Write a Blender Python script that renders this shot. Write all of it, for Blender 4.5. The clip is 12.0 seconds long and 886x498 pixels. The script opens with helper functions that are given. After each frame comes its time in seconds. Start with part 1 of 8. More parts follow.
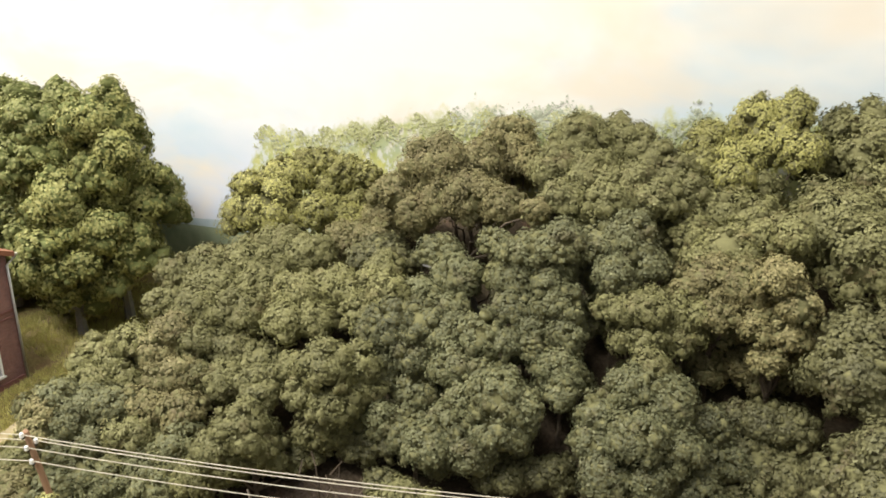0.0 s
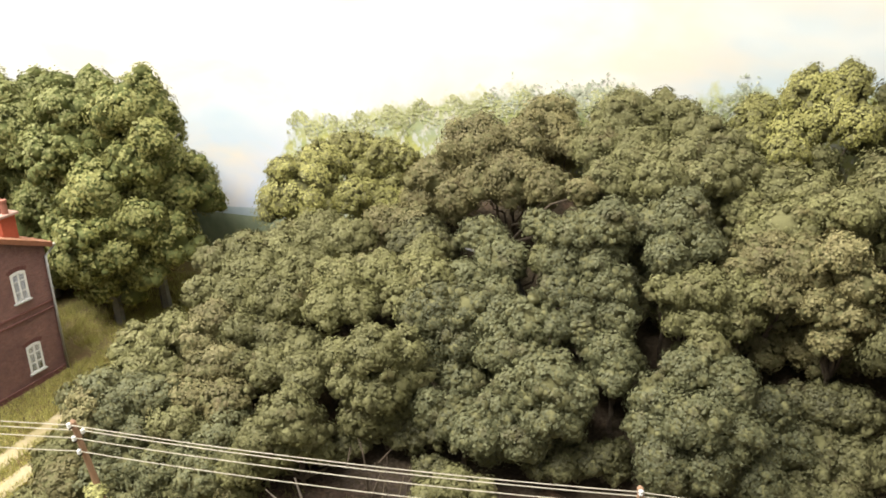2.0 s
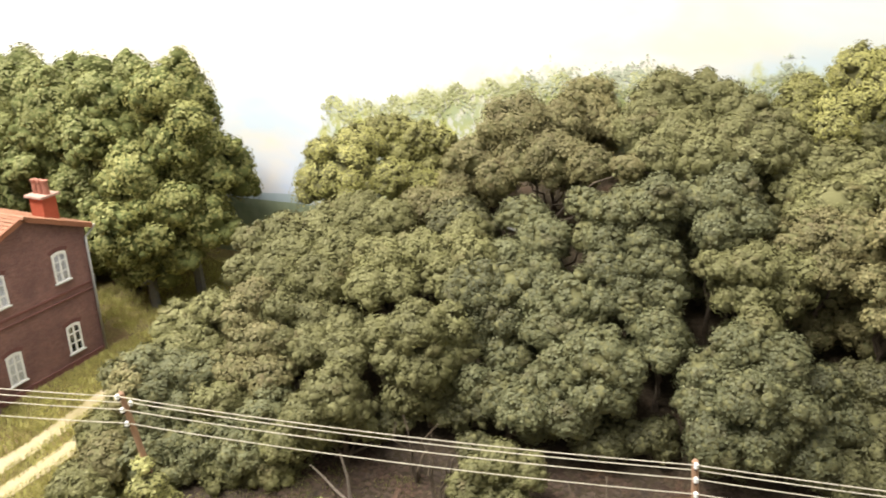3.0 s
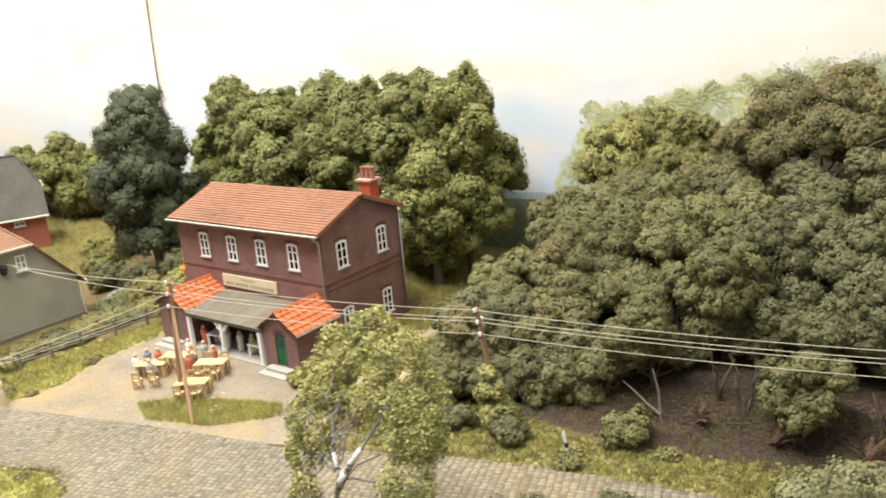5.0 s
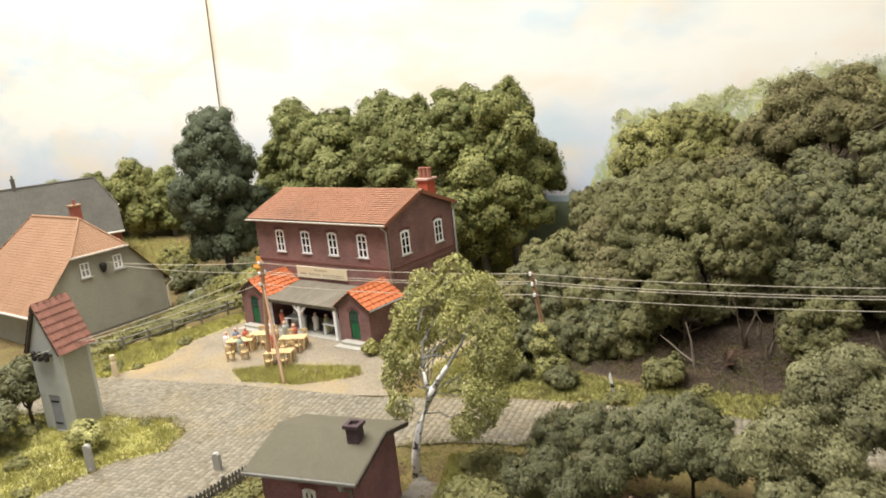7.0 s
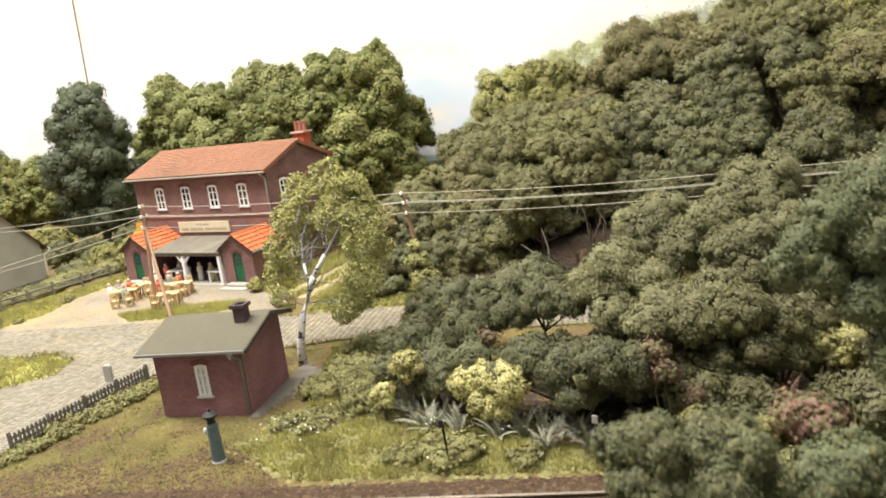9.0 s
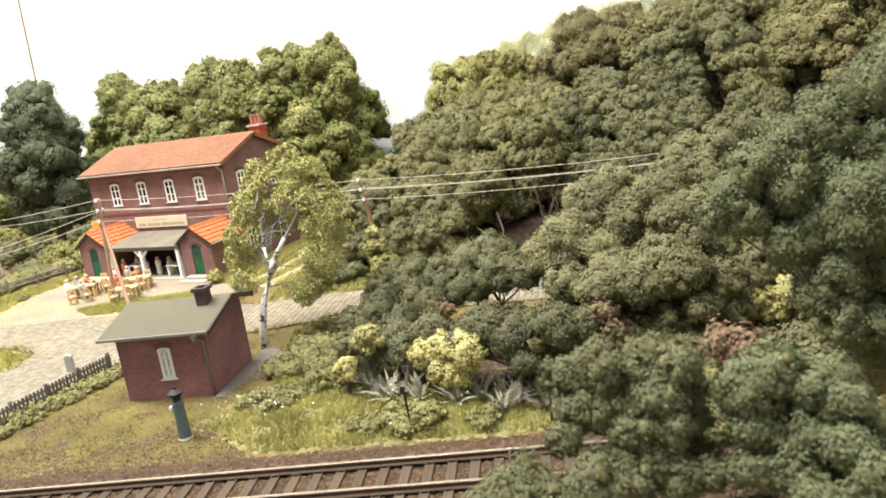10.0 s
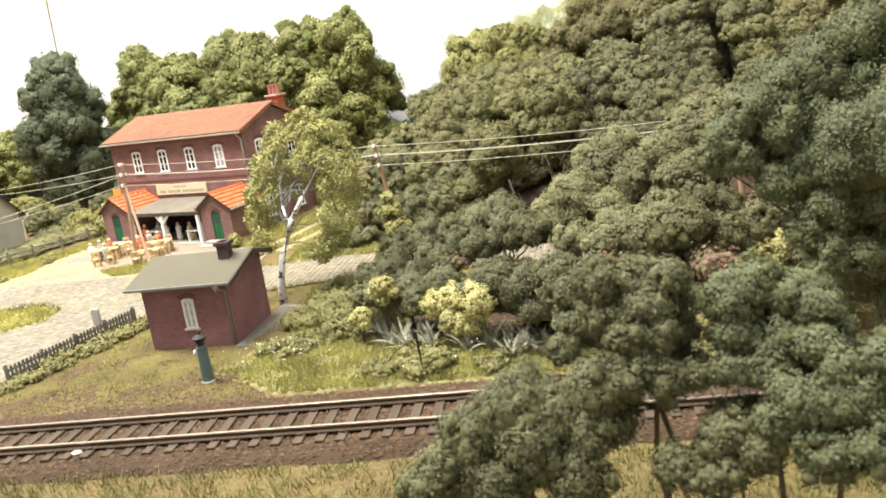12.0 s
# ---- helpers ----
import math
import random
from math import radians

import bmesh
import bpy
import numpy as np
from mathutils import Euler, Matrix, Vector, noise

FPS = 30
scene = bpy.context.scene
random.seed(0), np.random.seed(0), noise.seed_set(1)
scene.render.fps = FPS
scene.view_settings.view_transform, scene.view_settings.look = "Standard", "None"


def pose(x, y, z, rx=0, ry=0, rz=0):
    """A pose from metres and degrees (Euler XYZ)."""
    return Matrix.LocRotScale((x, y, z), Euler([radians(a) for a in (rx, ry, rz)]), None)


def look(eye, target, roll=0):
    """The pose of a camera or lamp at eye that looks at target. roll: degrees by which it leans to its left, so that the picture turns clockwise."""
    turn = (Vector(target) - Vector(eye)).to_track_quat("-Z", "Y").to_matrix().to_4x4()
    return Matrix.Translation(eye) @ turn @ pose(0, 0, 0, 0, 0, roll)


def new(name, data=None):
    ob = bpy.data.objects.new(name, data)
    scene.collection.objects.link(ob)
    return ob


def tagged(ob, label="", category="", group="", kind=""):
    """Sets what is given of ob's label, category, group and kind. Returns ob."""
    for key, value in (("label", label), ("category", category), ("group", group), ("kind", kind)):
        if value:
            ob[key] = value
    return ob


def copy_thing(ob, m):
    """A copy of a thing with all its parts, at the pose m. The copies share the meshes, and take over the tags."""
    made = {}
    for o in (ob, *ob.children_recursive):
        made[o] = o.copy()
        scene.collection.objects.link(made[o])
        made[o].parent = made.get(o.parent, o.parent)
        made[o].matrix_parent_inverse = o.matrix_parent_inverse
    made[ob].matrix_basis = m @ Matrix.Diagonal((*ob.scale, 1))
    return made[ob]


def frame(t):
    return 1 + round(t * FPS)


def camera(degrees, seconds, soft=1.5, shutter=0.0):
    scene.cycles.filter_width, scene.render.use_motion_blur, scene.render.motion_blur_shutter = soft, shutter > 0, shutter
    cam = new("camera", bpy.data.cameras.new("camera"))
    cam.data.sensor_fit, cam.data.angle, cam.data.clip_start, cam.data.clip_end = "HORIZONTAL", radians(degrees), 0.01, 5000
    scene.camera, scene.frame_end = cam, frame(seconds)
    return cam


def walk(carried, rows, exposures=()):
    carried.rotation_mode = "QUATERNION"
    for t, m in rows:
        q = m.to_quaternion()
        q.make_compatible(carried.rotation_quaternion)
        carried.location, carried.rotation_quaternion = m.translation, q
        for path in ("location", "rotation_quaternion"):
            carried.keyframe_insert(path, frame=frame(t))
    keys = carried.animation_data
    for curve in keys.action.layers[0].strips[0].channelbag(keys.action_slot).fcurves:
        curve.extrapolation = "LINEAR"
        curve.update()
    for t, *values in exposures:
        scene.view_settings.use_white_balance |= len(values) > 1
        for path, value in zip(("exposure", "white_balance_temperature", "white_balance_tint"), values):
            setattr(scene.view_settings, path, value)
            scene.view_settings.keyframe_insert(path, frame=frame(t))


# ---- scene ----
import itertools

cam = camera(58.70, 12.0, 1.7, 0.4)
cam.data.dof.use_dof, cam.data.dof.focus_distance, cam.data.dof.aperture_fstop = True, 0.5, 58.0
# seconds, eye (m), yaw to the left, pitch up, roll
PATH = [
    (0.0, 0.00010, -0.00277, 0.23776, 21.406, -19.842, 0.598),
    (0.5, -0.00476, -0.00247, 0.23688, 21.163, -20.528, 0.499),
    (1.0, -0.00704, -0.00191, 0.23551, 21.462, -20.779, 0.138),
    (1.5, -0.01090, -0.00089, 0.23477, 22.186, -20.966, -0.170),
    (2.0, -0.01221, 0.00012, 0.23264, 23.124, -20.718, -0.887),
    (2.5, -0.01572, 0.00033, 0.22433, 23.714, -20.682, -1.234),
    (3.0, -0.02308, -0.00673, 0.22223, 24.367, -20.651, -1.119),
    (3.5, -0.03805, -0.02568, 0.22080, 26.859, -20.563, 2.032),
    (3.7, -0.03870, -0.03517, 0.21670, 29.021, -20.061, 0.574),
    (5.3, -0.04574, -0.12366, 0.19537, 37.785, -15.126, -4.737),
    (5.5, -0.04332, -0.13108, 0.19528, 38.482, -14.660, -4.792),
    (6.0, -0.03623, -0.14514, 0.18882, 39.667, -13.868, -5.537),
    (6.5, -0.03019, -0.16290, 0.18753, 39.058, -13.304, -5.999),
    (6.7, -0.02629, -0.17033, 0.18611, 38.831, -13.085, -6.126),
    (8.3, 0.00606, -0.20951, 0.14255, 34.751, -12.042, -7.001),
    (8.5, 0.00697, -0.21303, 0.14048, 32.755, -12.362, -7.024),
    (9.0, 0.00966, -0.21925, 0.13224, 30.190, -12.643, -7.577),
    (9.5, 0.01209, -0.22463, 0.12555, 28.419, -12.964, -8.354),
    (10.0, 0.01531, -0.23022, 0.12480, 27.190, -13.035, -8.459),
    (10.5, 0.01757, -0.23497, 0.12274, 27.706, -13.081, -8.551),
    (11.0, 0.01864, -0.23864, 0.12119, 27.842, -13.436, -8.303),
    (11.5, 0.01908, -0.24112, 0.11840, 28.206, -13.708, -8.123),
    (12.0, 0.02138, -0.24423, 0.11626, 28.377, -14.074, -8.163),
]
walk(cam, [(t, pose(x, y, z, 0, 0, yaw) @ pose(0, 0, 0, 90 + pitch, 0, 0) @ pose(0, 0, 0, 0, 0, roll)) for t, x, y, z, yaw, pitch, roll in PATH],
     [(0.0, 0.12), (1.2, 0.23), (2.8, 0.35), (3.6, 0.47), (5.5, -0.08), (6.7, -0.13), (8.5, 0.06), (9.5, 0.41), (12.0, 0.6)])

# ---------------------------------------------------------------- light
world = bpy.data.worlds.new("room_light")
scene.world = world
world.use_nodes = True
wb = world.node_tree.nodes["Background"]
wb.inputs["Color"].default_value = (1.0, 0.98, 0.955, 1)
wb.inputs["Strength"].default_value = 0.39


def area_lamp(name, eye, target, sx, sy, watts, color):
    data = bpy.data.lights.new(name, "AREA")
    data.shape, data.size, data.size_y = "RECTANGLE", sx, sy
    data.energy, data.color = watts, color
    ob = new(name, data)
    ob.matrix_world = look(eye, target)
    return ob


# a strip light hung over the front edge of the layout, and an unseen broad fill lamp added high above it
area_lamp("strip_light", (-0.72, -0.05, 1.0), (-0.62, 0.22, 0.0), 1.4, 0.16, 30.0, (1.0, 0.96, 0.90))
area_lamp("overhead_fill", (-0.25, 0.30, 2.3), (-0.25, 0.25, 0.0), 2.6, 1.5, 27.0, (1.0, 0.97, 0.92))


# ---------------------------------------------------------------- helpers (all lengths below in centimetres)
CM = 0.01


class Mesher:
    """Collects faces in centimetres; the mesh is made in metres."""

    def __init__(self):
        self.v, self.f, self.mi, self.m, self.cur = [], [], [], Matrix(), 0

    def add(self, verts, faces):
        n = len(self.v)
        self.v += [tuple(self.m @ Vector(p)) for p in verts]
        self.f += [tuple(n + i for i in f) for f in faces]
        self.mi += [self.cur] * len(faces)
        return self

    def box(self, x0, x1, y0, y1, z0, z1):
        vs = [(x, y, z) for z in (z0, z1) for y in (y0, y1) for x in (x0, x1)]
        return self.add(vs, [(0, 2, 3, 1), (4, 5, 7, 6), (0, 1, 5, 4), (1, 3, 7, 5), (3, 2, 6, 7), (2, 0, 4, 6)])

    def prism(self, poly, a0, a1, axis="y"):
        """A polygon of (u, z) drawn out along an axis: u is x for axis y, and y for axis x; axis z takes (x, y)."""
        n = len(poly)

        def put(p, a):
            return {"y": (p[0], a, p[1]), "x": (a, p[0], p[1]), "z": (p[0], p[1], a)}[axis]

        vs = [put(p, a0) for p in poly] + [put(p, a1) for p in poly]
        fs = [tuple(range(n)), tuple(range(2 * n - 1, n - 1, -1))]
        fs += [(i, i + n, (i + 1) % n + n, (i + 1) % n) for i in range(n)]
        return self.add(vs, fs)

    def slab(self, a, b, c, d, thick):
        """A plate through four corners, thickened downwards along its normal."""
        a, b, c, d = (Vector(p) for p in (a, b, c, d))
        nrm = (b - a).cross(d - a).normalized() * thick
        vs = [a, b, c, d, a - nrm, b - nrm, c - nrm, d - nrm]
        return self.add(vs, [(0, 1, 2, 3), (7, 6, 5, 4), (0, 4, 5, 1), (1, 5, 6, 2), (2, 6, 7, 3), (3, 7, 4, 0)])

    def tube(self, pts, radii, n=7):
        pts = [Vector(p) for p in pts]
        if not hasattr(radii, "__len__"):
            radii = [radii] * len(pts)
        vs, fs = [], []
        for i, p in enumerate(pts):
            d = (pts[min(i + 1, len(pts) - 1)] - pts[max(i - 1, 0)]).normalized()
            side = d.cross(Vector((0, 0, 1)) if abs(d.z) < 0.9 else Vector((1, 0, 0))).normalized()
            up = side.cross(d)
            vs += [p + radii[i] * (math.cos(k * 2 * math.pi / n) * side + math.sin(k * 2 * math.pi / n) * up) for k in range(n)]
        for i in range(len(pts) - 1):
            fs += [(i * n + k, i * n + (k + 1) % n, (i + 1) * n + (k + 1) % n, (i + 1) * n + k) for k in range(n)]
        fs += [tuple(range(n - 1, -1, -1)), tuple(range((len(pts) - 1) * n, len(pts) * n))]
        return self.add(vs, fs)

    def ball(self, c, r, nu=10, nv=6, squash=(1, 1, 1)):
        vs, fs = [(c[0], c[1], c[2] + r * squash[2])], []
        for j in range(1, nv):
            b = math.pi * j / nv
            vs += [(c[0] + r * squash[0] * math.sin(b) * math.cos(2 * math.pi * i / nu), c[1] + r * squash[1] * math.sin(b) * math.sin(2 * math.pi * i / nu),
                    c[2] + r * squash[2] * math.cos(b)) for i in range(nu)]
        vs.append((c[0], c[1], c[2] - r * squash[2]))
        fs += [(0, 1 + i, 1 + (i + 1) % nu) for i in range(nu)]
        for j in range(nv - 2):
            fs += [(1 + j * nu + i, 1 + (j + 1) * nu + i, 1 + (j + 1) * nu + (i + 1) % nu, 1 + j * nu + (i + 1) % nu) for i in range(nu)]
        last = len(vs) - 1
        fs += [(last, 1 + (nv - 2) * nu + (i + 1) % nu, 1 + (nv - 2) * nu + i) for i in range(nu)]
        return self.add(vs, fs)

    def lathe(self, profile, n=14, c=(0, 0)):
        """A turned shape from (radius, z) pairs, bottom first."""
        vs, fs = [], []
        for r, z in profile:
            vs += [(c[0] + r * math.cos(2 * math.pi * i / n), c[1] + r * math.sin(2 * math.pi * i / n), z) for i in range(n)]
        for j in range(len(profile) - 1):
            fs += [(j * n + i, j * n + (i + 1) % n, (j + 1) * n + (i + 1) % n, (j + 1) * n + i) for i in range(n)]
        fs += [tuple(range(n - 1, -1, -1)), tuple(range((len(profile) - 1) * n, len(profile) * n))]
        return self.add(vs, fs)

    def mesh(self, name, mats, bevel=0.0, smooth=False):
        me = bpy.data.meshes.new(name)
        me.from_pydata([(x * CM, y * CM, z * CM) for x, y, z in self.v], [], self.f)
        for m in mats if isinstance(mats, (list, tuple)) else [mats]:
            me.materials.append(m)
        me.polygons.foreach_set("material_index", self.mi)
        if bevel or True:
            bm = bmesh.new()
            bm.from_mesh(me)
            bmesh.ops.recalc_face_normals(bm, faces=bm.faces)
            if bevel:
                es = [e for e in bm.edges if len(e.link_faces) == 2 and e.calc_face_angle(0) > 0.6]
                bmesh.ops.bevel(bm, geom=es, offset=bevel * CM, segments=1, affect="EDGES", clamp_overlap=True)
            bm.to_mesh(me)
            bm.free()
        if smooth:
            me.polygons.foreach_set("use_smooth", [True] * len(me.polygons))
        me.update()
        return me


def at(x, y, z=0.0, rz=0.0):
    return pose(x * CM, y * CM, z * CM, 0, 0, rz)


def thing(name, label, category, m=None, group="", kind=""):
    ob = new(name)
    ob.empty_display_size = 0.01
    if m is not None:
        ob.matrix_world = m
    return tagged(ob, label, category, group, kind)


def part(name, shape, material, parent, label="", bevel=0.0, smooth=False, m=None, kind=""):
    me = shape.mesh(name, material, bevel, smooth) if isinstance(shape, Mesher) else shape
    ob = new(name, me)
    ob.parent = parent
    if m is not None:
        ob.matrix_local = m
    return tagged(ob, label, kind=kind)


def single(name, shape, material, label, category, m=None, group="", kind="", bevel=0.0, smooth=False):
    me = shape.mesh(name, material, bevel, smooth) if isinstance(shape, Mesher) else shape
    ob = new(name, me)
    if m is not None:
        ob.matrix_world = m
    return tagged(ob, label, category, group, kind)


def quick_mesh(name, verts, faces, mats, mi=None):
    """A mesh from numpy arrays: verts (n, 3) in centimetres, faces (m, k)."""
    me = bpy.data.meshes.new(name)
    n, (m, k) = len(verts), faces.shape
    me.vertices.add(n)
    me.vertices.foreach_set("co", (np.asarray(verts, np.float32) * CM).ravel())
    me.loops.add(m * k)
    me.loops.foreach_set("vertex_index", faces.astype(np.int32).ravel())
    me.polygons.add(m)
    me.polygons.foreach_set("loop_start", np.arange(0, m * k, k, dtype=np.int32))
    for mt in mats if isinstance(mats, (list, tuple)) else [mats]:
        me.materials.append(mt)
    if mi is not None:
        me.polygons.foreach_set("material_index", np.asarray(mi, np.int32))
    me.update(calc_edges=True)
    me.validate()
    return me


# ---------------------------------------------------------------- materials
def shader(name):
    mt = bpy.data.materials.new(name)
    mt.use_nodes = True
    nt = mt.node_tree
    return mt, nt, nt.nodes["Principled BSDF"]


def noise_node(nt, scale, detail=4.0, rough=0.55, stretch=None):
    n = nt.nodes.new("ShaderNodeTexNoise")
    n.inputs["Scale"].default_value, n.inputs["Detail"].default_value, n.inputs["Roughness"].default_value = scale, detail, rough
    tc = nt.nodes.new("ShaderNodeTexCoord")
    out = tc.outputs["Object"]
    if stretch:
        mp = nt.nodes.new("ShaderNodeMapping")
        mp.inputs["Scale"].default_value = stretch
        nt.links.new(out, mp.inputs["Vector"])
        out = mp.outputs["Vector"]
    nt.links.new(out, n.inputs["Vector"])
    return n


def ramp(nt, source, stops):
    r = nt.nodes.new("ShaderNodeValToRGB")
    while len(r.color_ramp.elements) < len(stops):
        r.color_ramp.elements.new(0.5)
    for e, (p, c) in zip(r.color_ramp.elements, stops):
        e.position, e.color = p, (*c, 1)
    nt.links.new(source, r.inputs["Fac"])
    return r.outputs["Color"]


def mixc(nt, fac, a, b, mode="MIX"):
    n = nt.nodes.new("ShaderNodeMix")
    n.data_type, n.blend_type = "RGBA", mode
    for sock, val in ((n.inputs["Factor"], fac), (n.inputs["A"], a), (n.inputs["B"], b)):
        if hasattr(val, "links"):
            nt.links.new(val, sock)
        elif isinstance(val, (int, float)):
            sock.default_value = val
        else:
            sock.default_value = (*val, 1)
    return n.outputs["Result"]


def bump(nt, bs, height, strength, dist):
    b = nt.nodes.new("ShaderNodeBump")
    b.inputs["Strength"].default_value, b.inputs["Distance"].default_value = strength, dist
    nt.links.new(height, b.inputs["Height"])
    nt.links.new(b.outputs["Normal"], bs.inputs["Normal"])


def surface(name, dark, light, rough=0.7, fine=900.0, coarse=60.0, relief=0.35, metal=0.0, stain=None, stain_amt=0.35, stretch=None, vary=0.0):
    """Paint, plaster, wood or metal: a fine grain over broad patches, with stains and relief. vary: shift by piece."""
    mt, nt, bs = shader(name)
    f, c = noise_node(nt, fine, 3, 0.6, stretch=stretch), noise_node(nt, coarse, 4, 0.6, stretch=stretch)
    col = mixc(nt, 0.5, ramp(nt, f.outputs["Fac"], [(0.3, dark), (0.7, light)]), ramp(nt, c.outputs["Fac"], [(0.32, dark), (0.68, light)]))
    if stain:
        s = noise_node(nt, coarse * 0.45, 5, 0.7)
        k = ramp(nt, s.outputs["Fac"], [(0.48, (0, 0, 0)), (0.66, (stain_amt,) * 3)])
        col = mixc(nt, k, col, stain)
    if vary:
        oi = nt.nodes.new("ShaderNodeObjectInfo")
        gi = nt.nodes.new("ShaderNodeNewGeometry")
        ad = nt.nodes.new("ShaderNodeMath")
        ad.operation = "ADD"
        nt.links.new(oi.outputs["Random"], ad.inputs[0])
        nt.links.new(gi.outputs["Random Per Island"], ad.inputs[1])
        fr = nt.nodes.new("ShaderNodeMath")
        fr.operation = "FRACT"
        nt.links.new(ad.outputs[0], fr.inputs[0])
        k = ramp(nt, fr.outputs[0], [(0.0, (1 - vary,) * 3), (1.0, (1 + vary,) * 3)])
        col = mixc(nt, 1.0, col, k, "MULTIPLY")
    nt.links.new(col, bs.inputs["Base Color"])
    bs.inputs["Roughness"].default_value, bs.inputs["Metallic"].default_value = rough, metal
    bs.inputs["Specular IOR Level"].default_value = 0.3
    if relief:
        bump(nt, bs, f.outputs["Fac"], relief, 0.0002)
    return mt


def grain(nt, col, node, lo, hi, a=0.3, b=0.7):
    """Multiplies a colour by a noise stretched to lo..hi."""
    mr = nt.nodes.new("ShaderNodeMapRange")
    mr.inputs["From Min"].default_value, mr.inputs["From Max"].default_value = a, b
    mr.inputs["To Min"].default_value, mr.inputs["To Max"].default_value = lo, hi
    nt.links.new(node, mr.inputs["Value"])
    return mixc(nt, 1.0, col, mr.outputs["Result"], "MULTIPLY")


def foliage(name, low, mid, high, brown=None, brown_amt=0.3, rough=0.6):
    """Flocked leaves: each leaf has its own tone, with fleck and broad drifts of colour over the crown."""
    mt, nt, bs = shader(name)
    gi = nt.nodes.new("ShaderNodeNewGeometry")
    col = ramp(nt, gi.outputs["Random Per Island"], [(0.0, tuple((p + 2 * q) / 3 for p, q in zip(low, mid))), (0.5, mid), (0.9, tuple((p + 2 * q) / 3 for p, q in zip(high, mid))), (1.0, high)])
    c, f = noise_node(nt, 45.0, 3, 0.6), noise_node(nt, 1100.0, 2, 0.6)
    col = grain(nt, col, c.outputs["Fac"], 0.75, 1.3)
    col = grain(nt, col, f.outputs["Fac"], 0.78, 1.2)
    if brown:
        s = noise_node(nt, 70.0, 4, 0.65)
        kk = ramp(nt, s.outputs["Fac"], [(0.56, (0, 0, 0)), (0.7, (brown_amt,) * 3)])
        col = mixc(nt, kk, col, brown)
    oi = nt.nodes.new("ShaderNodeObjectInfo")
    col = grain(nt, col, oi.outputs["Random"], 0.8, 1.2, 0.0, 1.0)
    nt.links.new(col, bs.inputs["Base Color"])
    bs.inputs["Roughness"].default_value = rough
    bs.inputs["Specular IOR Level"].default_value = 0.3
    bump(nt, bs, f.outputs["Fac"], 0.7, 0.0006)
    return mt


def brickwork(name, a, b, mortar, lx=0.28, lz=0.085):
    """Printed brick courses with narrow joints, on walls whose length runs along x or y."""
    mt, nt, bs = shader(name)
    tc = nt.nodes.new("ShaderNodeTexCoord")
    sp = nt.nodes.new("ShaderNodeSeparateXYZ")
    nt.links.new(tc.outputs["Object"], sp.inputs[0])
    ad = nt.nodes.new("ShaderNodeMath")
    ad.operation = "ADD"
    nt.links.new(sp.outputs["X"], ad.inputs[0])
    nt.links.new(sp.outputs["Y"], ad.inputs[1])
    cb = nt.nodes.new("ShaderNodeCombineXYZ")
    nt.links.new(ad.outputs[0], cb.inputs["X"])
    nt.links.new(sp.outputs["Z"], cb.inputs["Y"])
    br = nt.nodes.new("ShaderNodeTexBrick")
    nt.links.new(cb.outputs[0], br.inputs["Vector"])
    br.inputs["Scale"].default_value = 1.0
    br.inputs["Brick Width"].default_value, br.inputs["Row Height"].default_value = lx * CM, lz * CM
    br.inputs["Mortar Size"].default_value = 0.00007
    br.inputs["Color1"].default_value, br.inputs["Color2"].default_value, br.inputs["Mortar"].default_value = (*a, 1), (*b, 1), (*mortar, 1)
    c = noise_node(nt, 55.0, 5, 0.65)
    k = ramp(nt, c.outputs["Fac"], [(0.3, (0.72, 0.70, 0.74)), (0.7, (1.2, 1.18, 1.14))])
    col = mixc(nt, 1.0, br.outputs["Color"], k, "MULTIPLY")
    f = noise_node(nt, 700.0, 3, 0.6)
    kf = ramp(nt, f.outputs["Fac"], [(0.3, (0.85,) * 3), (0.7, (1.13,) * 3)])
    col = mixc(nt, 1.0, col, kf, "MULTIPLY")
    nt.links.new(col, bs.inputs["Base Color"])
    bs.inputs["Roughness"].default_value = 0.75
    bs.inputs["Specular IOR Level"].default_value = 0.25
    bump(nt, bs, br.outputs["Fac"], -0.4, 0.0001)
    return mt


# Core colours: tree and yellow ones darker, painting shade into the leaf gaps
INNER = surface("inner_fibre_gap", (0.132, 0.128, 0.056), (0.198, 0.188, 0.084), 0.95, 500, 60, 0.5)
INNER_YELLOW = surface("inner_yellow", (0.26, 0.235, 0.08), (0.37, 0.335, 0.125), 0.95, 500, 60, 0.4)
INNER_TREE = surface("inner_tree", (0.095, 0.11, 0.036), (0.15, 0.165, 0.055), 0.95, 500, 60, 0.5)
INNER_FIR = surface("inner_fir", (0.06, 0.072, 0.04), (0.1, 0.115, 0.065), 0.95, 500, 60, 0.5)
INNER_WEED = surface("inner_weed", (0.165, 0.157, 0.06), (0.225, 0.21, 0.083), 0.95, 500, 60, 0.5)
LEAF_HILL = foliage("leaf_hill", (0.100, 0.098, 0.035), (0.157, 0.152, 0.058), (0.244, 0.230, 0.106), (0.13, 0.075, 0.04), 0.45)
LEAF_PALE = foliage("leaf_pale", (0.174, 0.170, 0.050), (0.266, 0.255, 0.078), (0.397, 0.372, 0.139), (0.14, 0.09, 0.04), 0.25)
LEAF_DARK = foliage("leaf_dark", (0.073, 0.075, 0.034), (0.115, 0.118, 0.055), (0.184, 0.182, 0.092), (0.12, 0.065, 0.035), 0.3)
LEAF_NEAR = foliage("leaf_near", (0.066, 0.069, 0.029), (0.103, 0.107, 0.049), (0.154, 0.155, 0.081))
LEAF_NEAR_BLUE = foliage("leaf_near_blue", (0.065, 0.077, 0.035), (0.107, 0.122, 0.058), (0.164, 0.177, 0.092))
